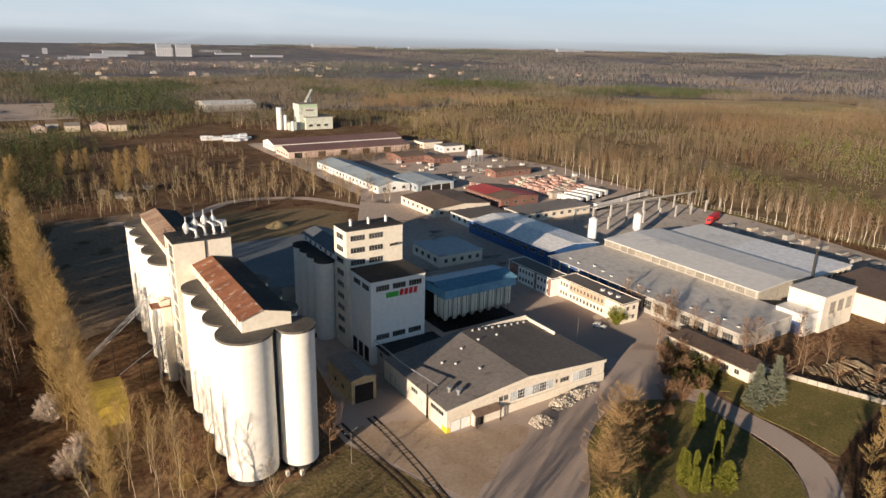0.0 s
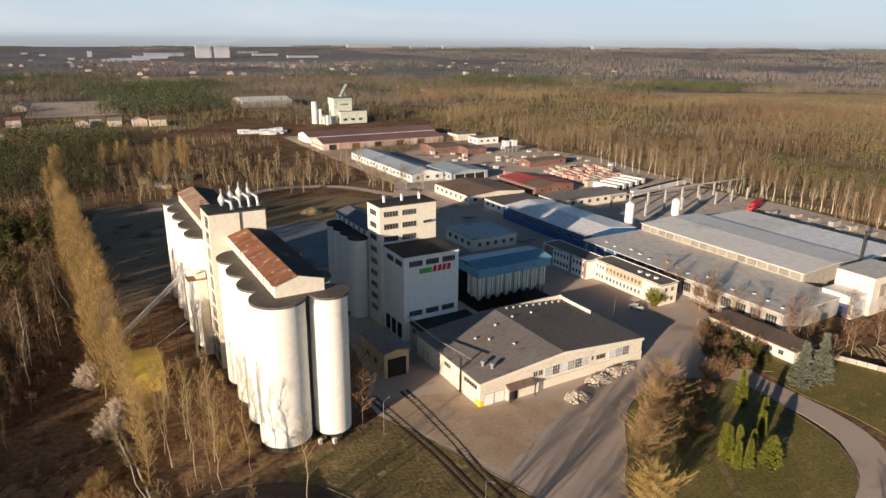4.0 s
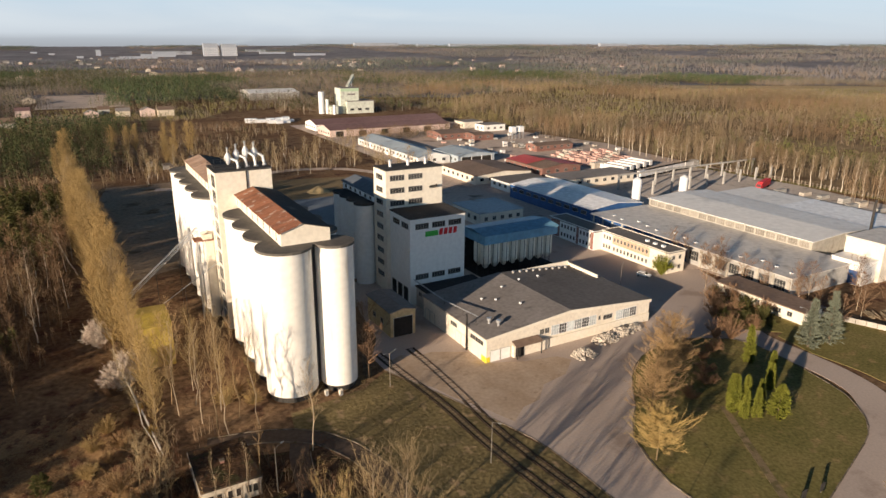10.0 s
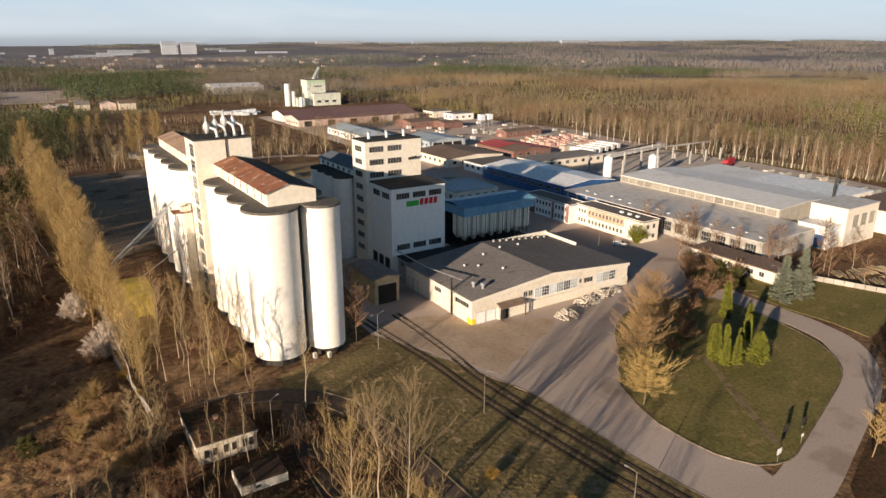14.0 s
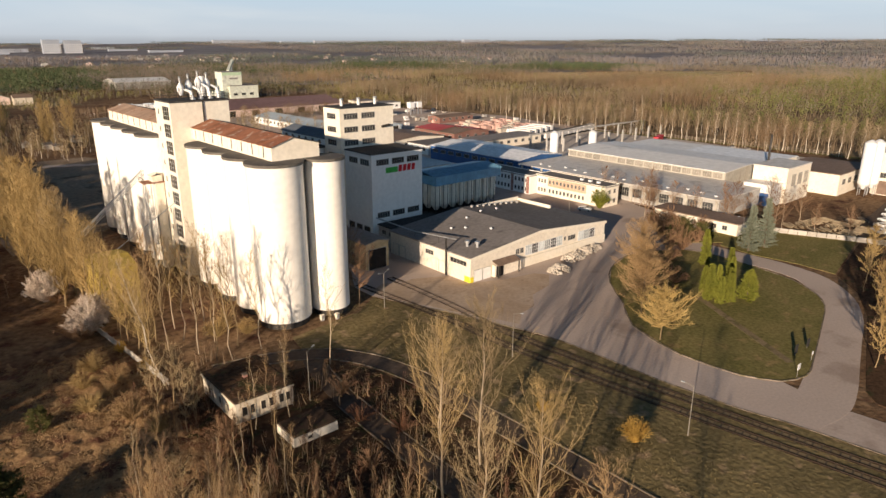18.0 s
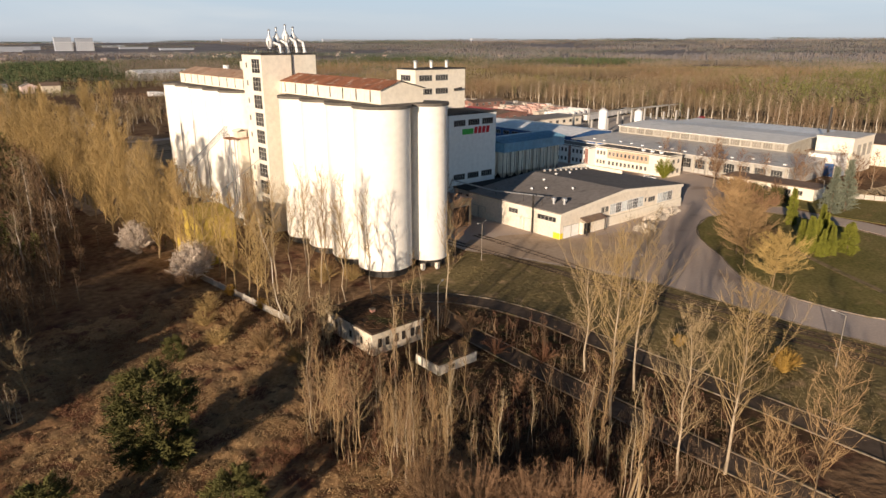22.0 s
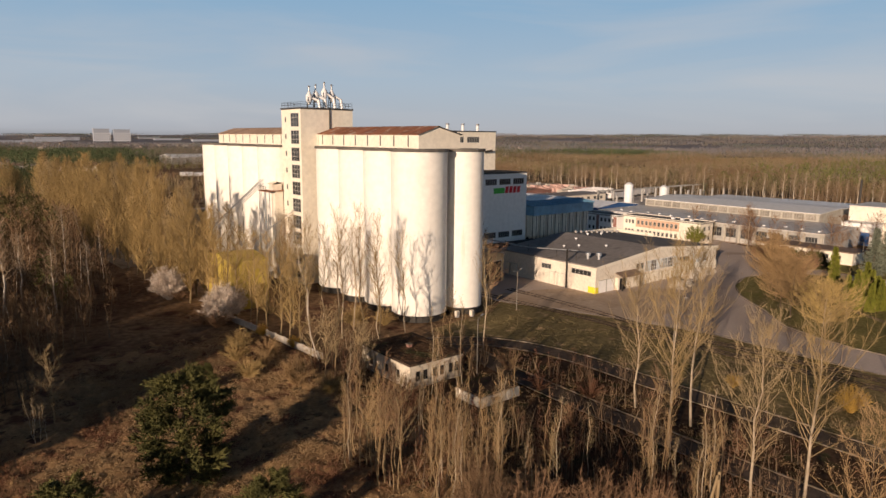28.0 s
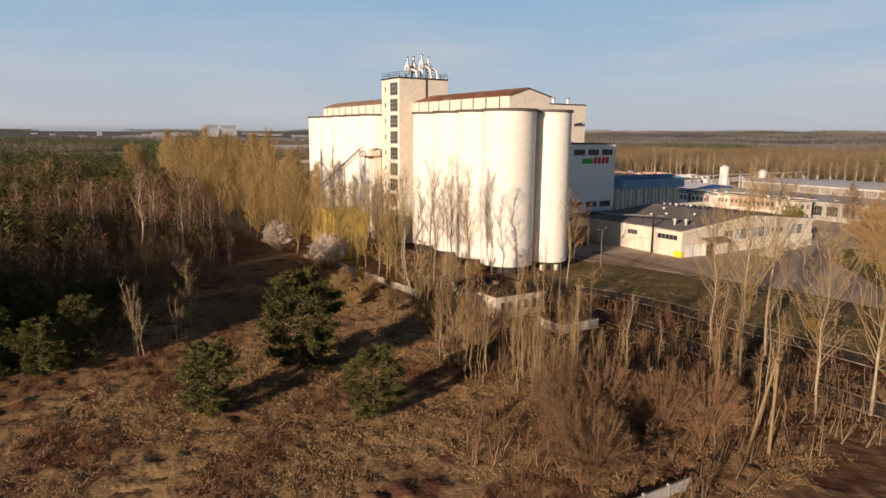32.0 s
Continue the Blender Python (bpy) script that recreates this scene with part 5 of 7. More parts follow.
for u, wd in ((158.4, 1.4), (166.0, 1.2), (176.4, 5.0)):
    part("brick_panel", Shape().box(149.44, u, 0.2, 149.497, u + wd, 6.2), BRICK, office2, "red brick panel")

hall = building("production_hall", "huge low production hall with pale sheet roof and clerestory windows", "factory hall", 198.0, 111.5, 232.0, 180.0, 8.5, HALL_WALL, SHEET, "y", 0.8)
window_row(hall, "w", 198.0, 112.2, 179.4, 17, 6.1, 8.2, 3.5, 4, 2, DULL)
for i in range(18):
    part("pier", Shape().box(197.8, 111.7 + 3.98 * i, 5.9, 197.99, 112.1 + 3.98 * i, 8.4), HALL_WALL, hall)
aisle = building("hall_aisle", "lower hall aisle with dusty roof and large factory windows", "factory hall", 168.0, 98.0, 197.7, 180.5, 5.6, CONCRETE, SHEET_DIRTY, over=0.3)
window_row(aisle, "w", 168.0, 99, 179, 16, 1.4, 4.6, 3.6, 4, 2)
for i in range(17):
    y = 98.3 + 5.0 * i
    part("pier", Shape().box(167.6, y, 0, 167.99, y + 0.7, 5.5), HALL_WALL, aisle)
part("blue_cladding", Shape().box(167.965, 134.0, 0.1, 167.997, 180.3, 5.5), BLUE_WALL, aisle, "blue clad stretch of the aisle wall")
for i in range(14):  # roof lights and vent caps along the aisle
    v = thing("roof_light", "small pale roof vent on the hall aisle", "vent", (172 + 1.4 * (i % 3), 101 + 5.6 * i, 5.88), "vents on the hall aisle")
    part("curb", Shape().box(171.6 + 1.4 * (i % 3), 100.6 + 5.6 * i, 5.88, 172.4 + 1.4 * (i % 3), 101.4 + 5.6 * i, 6.2), CAR_WHITE, v)
    part("lid", Shape().box(171.5 + 1.4 * (i % 3), 100.5 + 5.6 * i, 6.2, 172.5 + 1.4 * (i % 3), 101.5 + 5.6 * i, 6.27), STEEL, v)
aisle2 = building("hall_extension", "pale-roofed hall extension behind the clerestory hall", "factory hall", 232.3, 112.0, 259.0, 178.0, 7.4, CREAM, SHEET, "", 0.0)
part("new_roof", Shape().box(232.0, 111.7, 7.684, 259.3, 150.0, 7.78), SHEET_W, aisle2, "bright white stretch of roof")
window_row(aisle2, "s", 112.0, 234, 257, 6, 4.2, 6.4, 2.6, 3)
boiler = building("boiler_house", "cream boiler house with a flat grey-brown roof", "building", 203.0, 93.0, 222.0, 104.4, 11.8, CREAM, SHEET_DIRTY, over=0.2)
window_row(boiler, "s", 93.0, 206, 221, 3, 5.5, 9.5, 3.2, 4, 3, DULL)
lean = building("boiler_annex", "white lean-to with a flat pale roof beside the boiler house", "building", 195.6, 94.0, 202.9, 103.6, 6.8, WHITE, SHEET, over=0.2)
door(lean, "w", 195.6, 95.2, 98.6, 0, 4.2, BLUE_WALL, "dark blue roller gate", "gate")
store = building("brown_store", "brown-roofed store east of the halls", "warehouse", 230.0, 86.0, 262.0, 108.0, 7.4, CREAM, BROWN_ROOF)
window_row(store, "s", 86.0, 232, 260, 5, 3.5, 5.5, 3.0, 3)
plant_house = building("batching_plant", "tan rendered batching plant beside steel silos", "industrial building", 244.0, 64.0, 258.0, 80.0, 14.5, DIRTY, SHEET, over=0.2)
window_row(plant_house, "w", 244.0, 66, 79, 3, 6.0, 8.0, 2.0, 2)
part("brown_panel", Shape().box(243.9, 66.0, 0.2, 243.995, 78.0, 5.0), BROWN_ROOF, plant_house, "brown sheet lower cladding")
building("east_store", "long pale store at the works' edge", "warehouse", 262.0, 50.0, 290.0, 76.0, 7.0, CREAM, SHEET_W, "x", 1.5)
chim = thing("chimney_stack", "thin dark steel chimney stack", "chimney", (226.0, 109.4, 0))
part("shaft", Shape().cone(226.0, 109.4, -0.2, 19.5, 0.5, 0.4, 12), DARK, chim, smooth=True)
part("base", Shape().box(225.0, 108.5, -0.2, 227.0, 110.3, 1.2), CONCRETE, chim)
for k, (x, y, r, h) in enumerate(((203.5, 192.5, 1.9, 14.5), (236.0, 196.0, 1.9, 11.8), (238.5, 80.8, 2.0, 19.5), (242.4, 79.4, 2.0, 19.5))):
    c = thing("cement_silo", "white steel cement silo on short legs", "silo", (x, y, 0), "white steel silos")
    part("drum", Shape().cone(x, y, 4.2, h - 1.0, r, r, 24), CAR_WHITE, c, smooth=True)
    part("hopper", Shape().cone(x, y, 2.2, 4.2, 0.5, r, 24), CAR_WHITE, c, smooth=True)
    part("lid", Shape().cone(x, y, h - 1.0, h, r, 0.5, 24), CAR_WHITE, c, smooth=True)
    for a in range(4):
        dx, dy = r * 0.8 * math.cos(a * 1.57 + 0.78), r * 0.8 * math.sin(a * 1.57 + 0.78)
        part("leg", Shape().tube((x + dx, y + dy, -0.1), (x + dx, y + dy, 4.4), 0.13, n=5), STEEL, c)

blue = building("blue_hall", "long blue clad hall with a white sheet roof", "factory hall", 171.5, 184.0, 198.5, 239.0, 5.9, BLUE_WALL, SHEET_W, "y", 1.5)
window_row(blue, "w", 171.5, 186, 238, 10, 3.2, 4.8, 3.4, 3)
window_row(blue, "s", 184.0, 174, 196, 4, 2.6, 4.4, 3.4, 3)
flat = building("pump_house", "small flat-roofed white outbuilding with blue-grey roof", "outbuilding", 132.0, 203.0, 152.5, 224.0, 4.6, DIRTY, PALE_BLUE, over=0.2)
window_row(flat, "w", 132.0, 204, 223, 4, 1.6, 3.4, 2.0, 2)
window_row(flat, "s", 203.0, 133, 152, 5, 1.6, 3.2, 1.6, 2)
gate = building("gatehouse", "long low white gatehouse with a dark felt roof", "gatehouse", 153.6, 85.0, 161.5, 110.8, 3.4, CREAM, BROWN_ROOF, over=0.6)
window_row(gate, "w", 153.6, 87, 109, 7, 1.1, 2.5, 1.5, 2)
low_wall = thing("yard_wall", "low pale concrete wall along the lawn", "wall", (167, 75, 0))
for i in range(16):
    a, b = (163.2 + 0.86 * i, 87.8 - 2.2 * i), (163.2 + 0.86 * (i + 1), 87.8 - 2.2 * (i + 1))
    part("panel", Shape().beam((a[0], a[1] - 0.06, 0.7), (b[0], b[1] + 0.06, 0.7), 0.2, 1.4), KERB, low_wall)

# log yard: low jumbled stacks of thin logs
for k in range(22):
    x, y, a = 175 + 3.4 * (k % 8) + rng.uniform(-1, 1), 66 + 6.5 * (k // 8) - 0.7 * (k % 8) + rng.uniform(-1, 1), radians(50 + rng.uniform(-25, 45))
    pile = thing("log_pile", "jumbled stack of thin pale logs", "log pile", (x, y, 0), "log piles in the timber yard")
    for i in range(11):
        b, half = a + rng.gauss(0, 0.13), rng.uniform(1.6, 2.7)
        o, z = rng.uniform(-1.1, 1.1), 0.14 + 0.26 * (i // 4)
        c = (x - math.sin(a) * o, y + math.cos(a) * o)
        dx, dy = math.cos(b) * half, math.sin(b) * half
        part("log", Shape().tube((c[0] - dx, c[1] - dy, z), (c[0] + dx, c[1] + dy, z + rng.uniform(-0.03, 0.08)), 0.15, 0.12, 6), LOG, pile)

# concrete gantry
gantry = thing("gantry_frame", "row of grey concrete gantry columns carrying beams", "gantry", (275, 225, 0))
for row, y, h in ((0, 212.0, 6.4), (1, 227.0, 6.8)):
    for i in range(9):
        x = 222 + 12.5 * i + 5 * row
        part("column", Shape().box(x - 0.4, y - 0.4, -0.2, x + 0.4, y + 0.4, h), CONCRETE, gantry)
    if row:
        part("beam", Shape().box(221 + 5 * row, y - 0.35, h, 323 + 5 * row, y + 0.35, h + 0.7), CONCRETE, gantry)

# stacked concrete goods east of the halls
for k in range(44):
    x, y = 262 + 9.0 * (k % 5) + rng.uniform(-1, 1), 116 + 8.6 * (k // 5) + rng.uniform(-1, 1)
    goods = thing("concrete_stack", "stack of grey precast concrete pieces", "concrete stack", (x, y, 0), "stacks of concrete goods")
    for lvl in range(rng.randint(1, 3)):
        part("block", Shape().box(x - 3.2, y - 1.2, 0.02 + 0.75 * lvl, x + 3.2, y + 1.2, 0.70 + 0.75 * lvl), CONCRETE if k % 3 else RUBBLE, goods)


def trailer(x, y, a, tarp, cab, group="parked lorries"):
    t = thing("lorry", "parked articulated lorry with a pale tarpaulin trailer", "lorry", (0, 0, 0), group)
    part("trailer", Shape().box(-6.8, -1.25, 1.2, 6.8, 1.25, 4.0), tarp, t)
    part("chassis", Shape().box(-6.6, -0.8, 0.7, 6.6, 0.8, 1.19), DARK, t)
    part("cab", Shape().add([(7.2, -1.2, 0.6), (9.4, -1.2, 0.6), (9.4, 1.2, 0.6), (7.2, 1.2, 0.6), (7.2, -1.2, 3.6), (9.0, -1.2, 3.6), (9.0, 1.2, 3.6), (7.2, 1.2, 3.6)], [(3, 2, 1, 0), (4, 5, 6, 7), (0, 1, 5, 4), (1, 2, 6, 5), (2, 3, 7, 6), (3, 0, 4, 7)]), cab, t)
    part("windscreen", Shape().add([(9.235, -1.0, 2.05), (9.235, 1.0, 2.05), (9.05, 1.0, 3.3), (9.05, -1.0, 3.3)], [(0, 1, 2, 3)]), GLASS, t)
    for wx in (-5.6, -4.3, -3.0, 7.0, 8.6):
        for wy in (-1.0, 1.0):
            part("wheel", Shape().tube((wx, wy - 0.2, 0.5), (wx, wy + 0.2, 0.5), 0.5, n=12), TYRE, t)
    t.matrix_basis = pose(x, y, 0, 0, 0, a)
    return t


first = trailer(262.0, 243.0, 12, TARP, CAR_WHITE)
for i in range(1, 8):
    copy_thing(first, pose(262 + 6.2 * i, 243.5 + 1.2 * i, 0, 0, 0, 12 + rng.uniform(-2, 2)))
for i in range(5):
    copy_thing(first, pose(258 + 7 * i, 262 + 2 * i, 0, 0, 0, 100 + rng.uniform(-3, 3)))
red = trailer(294, 196, 200, RED_PAINT, RED_PAINT, "red lorries")
tagged(red, "red lorry parked by the concrete stacks")

for k in range(26):
    x, y = 258 + 9.5 * (k % 4) + 0.35 * (k // 4) * 3, 276 + 7.2 * (k // 4)
    st = thing("brick_pallets", "row of reddish brick pallets wrapped in film", "brick pallets", (x, y, 0), "brick pallets in the yard")
    for i in range(4):
        part("pallet", Shape().box(x - 4 + 2.0 * i, y - 2.2, -0.02, x - 2.15 + 2.0 * i, y + 2.2, rng.choice((1.4, 2.8, 3.4))), PALLET if k % 5 else RUBBLE, st)

works = {}
for (nm, lab, x0, y0, x1, y1, h, wm, rm, ax, rise) in (
        ("red_roofed_store", "brick store with a brown roof patched in red sheet", 214, 270, 240, 304, 4.2, BRICK, BROWN_ROOF, "y", 1.5),
        ("brown_roofed_store", "low store with a weathered brown roof", 171, 268, 205, 303, 4.4, DIRTY, BROWN_ROOF, "y", 1.4),
        ("arched_store", "pale long store with grey-blue sheet roof", 171, 330, 192, 420, 4.2, WHITE, PALE_BLUE, "y", 2.4),
        ("blue_roofed_store", "open store with a pale blue-grey sheet roof", 193, 322, 218, 352, 4.6, PALE_BLUE, PALE_BLUE, "y", 1.6),
        ("flat_workshop", "low pale workshop with flat felt roof", 205, 240, 250, 256, 4.2, DIRTY, FELT_LIGHT, "", 0),
        ("white_store", "small white store with felt roof", 176, 246, 200, 262, 4.4, WHITE, FELT_MID, "", 0),
        ("brick_shed", "small red brick shed with brown roof", 252, 398, 268, 412, 4.0, BRICK, BROWN_ROOF, "x", 1.0),
        ("brick_shed", "red brick shed with red roof in the yard", 262, 338, 292, 350, 3.6, BRICK, BROWN_ROOF, "x", 1.2),
        ("brown_workshop", "low brick workshop with brown roof", 232, 412, 256, 434, 4.2, BRICK, BROWN_ROOF, "x", 1.2),
        ("long_barn", "long pink rendered barn with dark red roof", 166, 462, 268, 490, 4.8, PINK, PURPLE_ROOF, "x", 2.8),
        ("long_barn", "long white rendered barn with dark red roof", 168, 500, 282, 526, 4.8, WHITE, PURPLE_ROOF, "x", 2.8),
        ("yard_office", "pale flat-roofed small yard office building", 286, 438, 306, 452, 5.0, WHITE, FELT_LIGHT, "", 0),
        ("yard_office", "pale flat-roofed small yard office building", 282, 462, 300, 478, 5.0, CREAM, FELT_LIGHT, "", 0),
        ("farm_hall", "grey hall with a pale roof at the wood's edge", 190, 800, 250, 850, 8, CONCRETE, SHEET, "x", 3)):
    b = building(nm, lab, "warehouse", x0, y0, x1, y1, h, wm, rm, ax, rise)
    works.setdefault(nm, b)
    if y0 < 540:
        window_row(b, "w", x0, y0 + 1, y1 - 1, max(2, int((y1 - y0) / 5)), 1.6, 3.2, 2.0, 2)
        if y0 not in (322, 462):
            window_row(b, "s", y0, x0 + 1, x1 - 1, max(2, int((x1 - x0) / 5.5)), 1.6, 3.2, 2.2, 2)
for x0, y0, x1, y1, side in ((214.0, 284.0, 226.8, 304.0, 1), (227.2, 270.2, 239.8, 290.0, -1)):  # red sheets on the patched roof
    za, zb = (4.44, 5.86) if side > 0 else (5.86, 4.44)
    part("red_roof_sheet", Shape().add([(x0, y0, za + 0.23), (x1, y0, zb + 0.23), (x1, y1, zb + 0.23), (x0, y1, za + 0.23), (x0, y0, za + 0.28), (x1, y0, zb + 0.28), (x1, y1, zb + 0.28), (x0, y1, za + 0.28)],
                                       [(0, 3, 2, 1), (4, 5, 6, 7), (0, 1, 5, 4), (1, 2, 6, 5), (2, 3, 7, 6), (3, 0, 4, 7)]), RED_PAINT_DULL, works["red_roofed_store"], "bright red sheets")
for u in (170.5, 189.0, 207.5, 226.0, 244.5):
    door(works["long_barn"], "s", 462.0, u, u + 6.0, 0.0, 3.9, NEAR_BLACK, "near-black gateway panel", "gateway")
# open front painted as a near-black panel for the shade within
door(works["blue_roofed_store"], "s", 322.0, 195.0, 216.0, 0.1, 3.8, NEAR_BLACK, "near-black panel as the open front's shade", "gateway")
for i in range(4):
    part("post", Shape().box(194.8 + 7.0 * i, 321.7, 0.0, 195.2 + 7.0 * i, 321.88, 4.2), CAR_WHITE, works["blue_roofed_store"])
for x in (282, 289):
    c = thing("silo_tank", "white square hopper tank on four legs", "silo", (x, 394, 0), "white tanks at the yard's edge")
    part("drum", Shape().box(x - 2, 392, 5.0, x + 2, 396, 9.0), CAR_WHITE, c, smooth=True)
    part("frame", Shape().box(x - 1.8, 392.2, -0.1, x - 1.4, 392.6, 5.0).box(x + 1.4, 392.2, -0.1, x + 1.8, 392.6, 5.0).box(x - 1.8, 395.4, -0.1, x - 1.4, 395.8, 5.0).box(x + 1.4, 395.4, -0.1, x + 1.8, 395.8, 5.0), STEEL, c)
for k in range(60):
    x, y = rng.uniform(225, 315), rng.uniform(300, 420)
    c = thing("yard_pallet", "small pale goods stack in the yard", "goods stack", (x, y, 0), "goods stacks in the yard")
    part("load", Shape().box(x - 1.5, y - 1, 0.15, x + 1.5, y + 1, rng.uniform(0.9, 2.2)), rng.choice((PALLET, RUBBLE, TARP, CONCRETE)), c)
    part("base", Shape().box(x - 1.6, y - 1.1, 0, x + 1.6, y + 1.1, 0.146), SLEEPER, c)

# the white plant beyond the barns
plant = thing("concrete_plant", "pale green-white block plant with a tall square tower", "factory", (245, 618, 0))
for box_dims in ((238, 610, 0, 266, 632, 11.6), (233, 614, 0, 238, 630, 24.0), (238, 614, 11.6, 252, 630, 24.0), (222, 612, 0, 233, 626, 7.5)):
    part("block", Shape().box(*box_dims), PALE_PLANT, plant)
part("roof", Shape().box(237.6, 609.6, 11.6, 266.4, 613.9, 12.0), FELT_LIGHT, plant)
part("roof", Shape().box(252.1, 614.0, 11.6, 266.4, 632.4, 12.0), FELT_LIGHT, plant)
part("roof", Shape().box(232.6, 613.6, 24.0, 252.4, 630.4, 24.5), FELT_LIGHT, plant)
for x, y, r, h in ((216.0, 622, 2.8, 21.0), (220.5, 618, 1.6, 14.0), (224.0, 608, 1.4, 9.0)):
    part("silo", Shape().cone(x, y, 0, h, r, r, 20), CAR_WHITE, plant, smooth=True)
for i in range(3):
    part("window", Shape().box(241 + 8.0 * i, 609.85, 3.0, 245 + 8.0 * i, 609.98, 5.0), GLASS, plant)
part("window", Shape().box(240.0, 613.88, 17.5, 248.0, 613.98, 19.0), FELT_LIGHT, plant)
part("green_band", Shape().box(233.1, 613.88, 21.2, 251.9, 613.98, 23.8), PALE_GREEN, plant, "pale green band")
part("conveyor", Shape().beam((247, 632, 24.0), (268, 668, 33.0), 2.6, 2.6), PALE_PLANT, plant, "inclined roofed conveyor")
for k in (0.35, 0.75):
    part("conveyor_leg", Shape().box(247 + 21 * k - 0.4, 632 + 36 * k - 0.4, 0, 247 + 21 * k + 0.4, 632 + 36 * k + 0.4, 23.5 + 9 * k - 1.2), STEEL, plant)
for k in range(26):
    x, y = rng.uniform(134, 172), rng.uniform(562, 588)
    c = thing("white_stack", "white wrapped goods on the ground", "goods stack", (x, y, 0), "white goods by the plant")
    part("load", Shape().box(x - 3, y - 2, 0, x + 3, y + 2, rng.uniform(1.5, 3)), CAR_WHITE, c)

# houses among the trees
for k in range(165):
    if k < 6:
        x, y = ((12, 676), (38, 674), (58, 668), (-42, 702), (72, 662), (24, 690))[k]
    elif k < 24:
        x, y = rng.uniform(-180, -40), rng.uniform(500, 1000)
    elif k < 125:
        x, y = rng.uniform(-700, 1500), rng.uniform(1300, 3000)
    else:
        x, y = rng.uniform(-150, 1100), rng.uniform(2000, 2900)
    w, d = rng.uniform(9, 15), rng.uniform(8, 11)
    building("house", "small dull house with a pitched roof", "house", x, y, x + w, y + d, rng.uniform(4, 6.5), rng.choice((SHABBY, CONCRETE, PINK)), rng.choice((BROWN_ROOF, PURPLE_ROOF, FELT_LIGHT, BROWN_ROOF)), rng.choice("xy"), 2.5, "houses among the trees")

# far town, its walls coloured grey-blue for haze
for bearing, d, wide, high, lab in ((79.35, 2820, 54, 46, 0), (77.95, 2830, 56, 44, 0), (87.35, 2960, 16, 20, 1), (85.9, 2520, 60, 6, 1), (84.6, 2600, 120, 7, 1), (82.2, 2980, 150, 12, 1), (83.2, 2760, 120, 9, 1),
                                    (74.6, 3100, 110, 7, 1), (71.6, 2900, 130, 7, 1), (66.1, 4300, 300, 18, 1), (57.6, 4300, 420, 16, 1), (46.6, 4300, 220, 16, 1), (90.4, 3100, 20, 5, 1), (91.5, 3300, 22, 5, 1), (75.9, 3400, 90, 8, 1), (88.6, 2700, 20, 5, 1), (62.0, 4300, 120, 12, 1)):
    a = radians(bearing)
    x, y = d * math.cos(a), d * math.sin(a)
    nm = "apartment_block" if lab == 0 else "far_factory"
    zg = ground_height(x, y) - 1
    b = thing(nm, "high-rise apartment block in the distant town, coloured for haze" if lab == 0 else "distant long white factory hall, greyed for haze", "apartment block" if lab == 0 else "factory", (x, y, 0), "distant town")
    part("wall", Shape().box(x - wide / 2, y - 10, zg, x + wide / 2, y + 10, zg + high), HAZED_WALL, b)
    part("roof", Shape().box(x - wide / 2 - 1, y - 11, zg + high, x + wide / 2 + 1, y + 11, zg + high + 2), HAZED_WALL, b)
    if lab == 0:
        for i in range(8):
            for j in range(5):
                part("window", Shape().box(x - wide / 2 + 3 + 7.3 * i, y - 10.2, zg + 2.5 + 6.6 * j, x - wide / 2 + 7 + 7.3 * i, y - 10.02, zg + 5.5 + 6.6 * j), SHEET, b)

# the parked car
car = thing("parked_car", "white hatchback parked on the asphalt", "car", (0, 0, 0))
prof = [(-2.1, 0.35), (2.1, 0.35), (2.15, 0.75), (1.9, 0.95), (1.0, 1.05), (0.4, 1.5), (-1.5, 1.52), (-2.05, 1.0), (-2.15, 0.7)]
n = len(prof)
body = Shape().add([(x, -0.85, z) for x, z in prof] + [(x, 0.85, z) for x, z in prof], [(i, (i + 1) % n, n + (i + 1) % n, n + i) for i in range(n)] + [tuple(range(n - 1, -1, -1)), tuple(range(n, 2 * n))])
part("body", body, CAR_WHITE, car)
for sy in (-0.86, 0.855):
    part("side_window", Shape().box(-1.5, sy, 1.05, 0.6, sy + 0.008, 1.42), GLASS, car)
part("windscreen", Shape().add([(1.02, -0.75, 1.08), (1.02, 0.75, 1.08), (0.45, 0.75, 1.49), (0.45, -0.75, 1.49)], [(0, 1, 2, 3)]), GLASS, car)
for wx in (-1.35, 1.35):
    for wy in (-0.8, 0.8):
        w = part("wheel", Shape().tube((wx, wy - 0.1, 0.32), (wx, wy + 0.1, 0.32), 0.32, n=14), TYRE, car)
        part("rim", Shape().tube((wx, wy - 0.12, 0.32), (wx, wy + 0.12, 0.32), 0.18, n=10), STEEL, w)
car.matrix_basis = pose(145.3, 130.7, 0, 0, 0, -65)
for i in range(5):
    tagged(copy_thing(car, pose(188 + 7.5 * i, 60.5 + 1.2 * i, 0.02, 0, 0, 70 + rng.uniform(-6, 6))), "pale car parked on the asphalt car park", group="cars on the car park")

sandheap = thing("sand_heap", "yellow heap of sand in the meadow", "sand heap", (97, 290, 0), kind="stuff")
part("mound", Shape().cone(97, 290, -0.1, 2.6, 5.5, 0.6, 20), SAND, sandheap, smooth=True)


kiosk = building("garden_kiosk", "small white kiosk beside the dirt road", "kiosk", 72.0, 300.5, 76.5, 304.0, 2.6, WHITE, SHEET, over=0.2)
door(kiosk, "s", 300.5, 73.6, 74.6, 0, 2.1, NEAR_BLACK, "dark kiosk door")
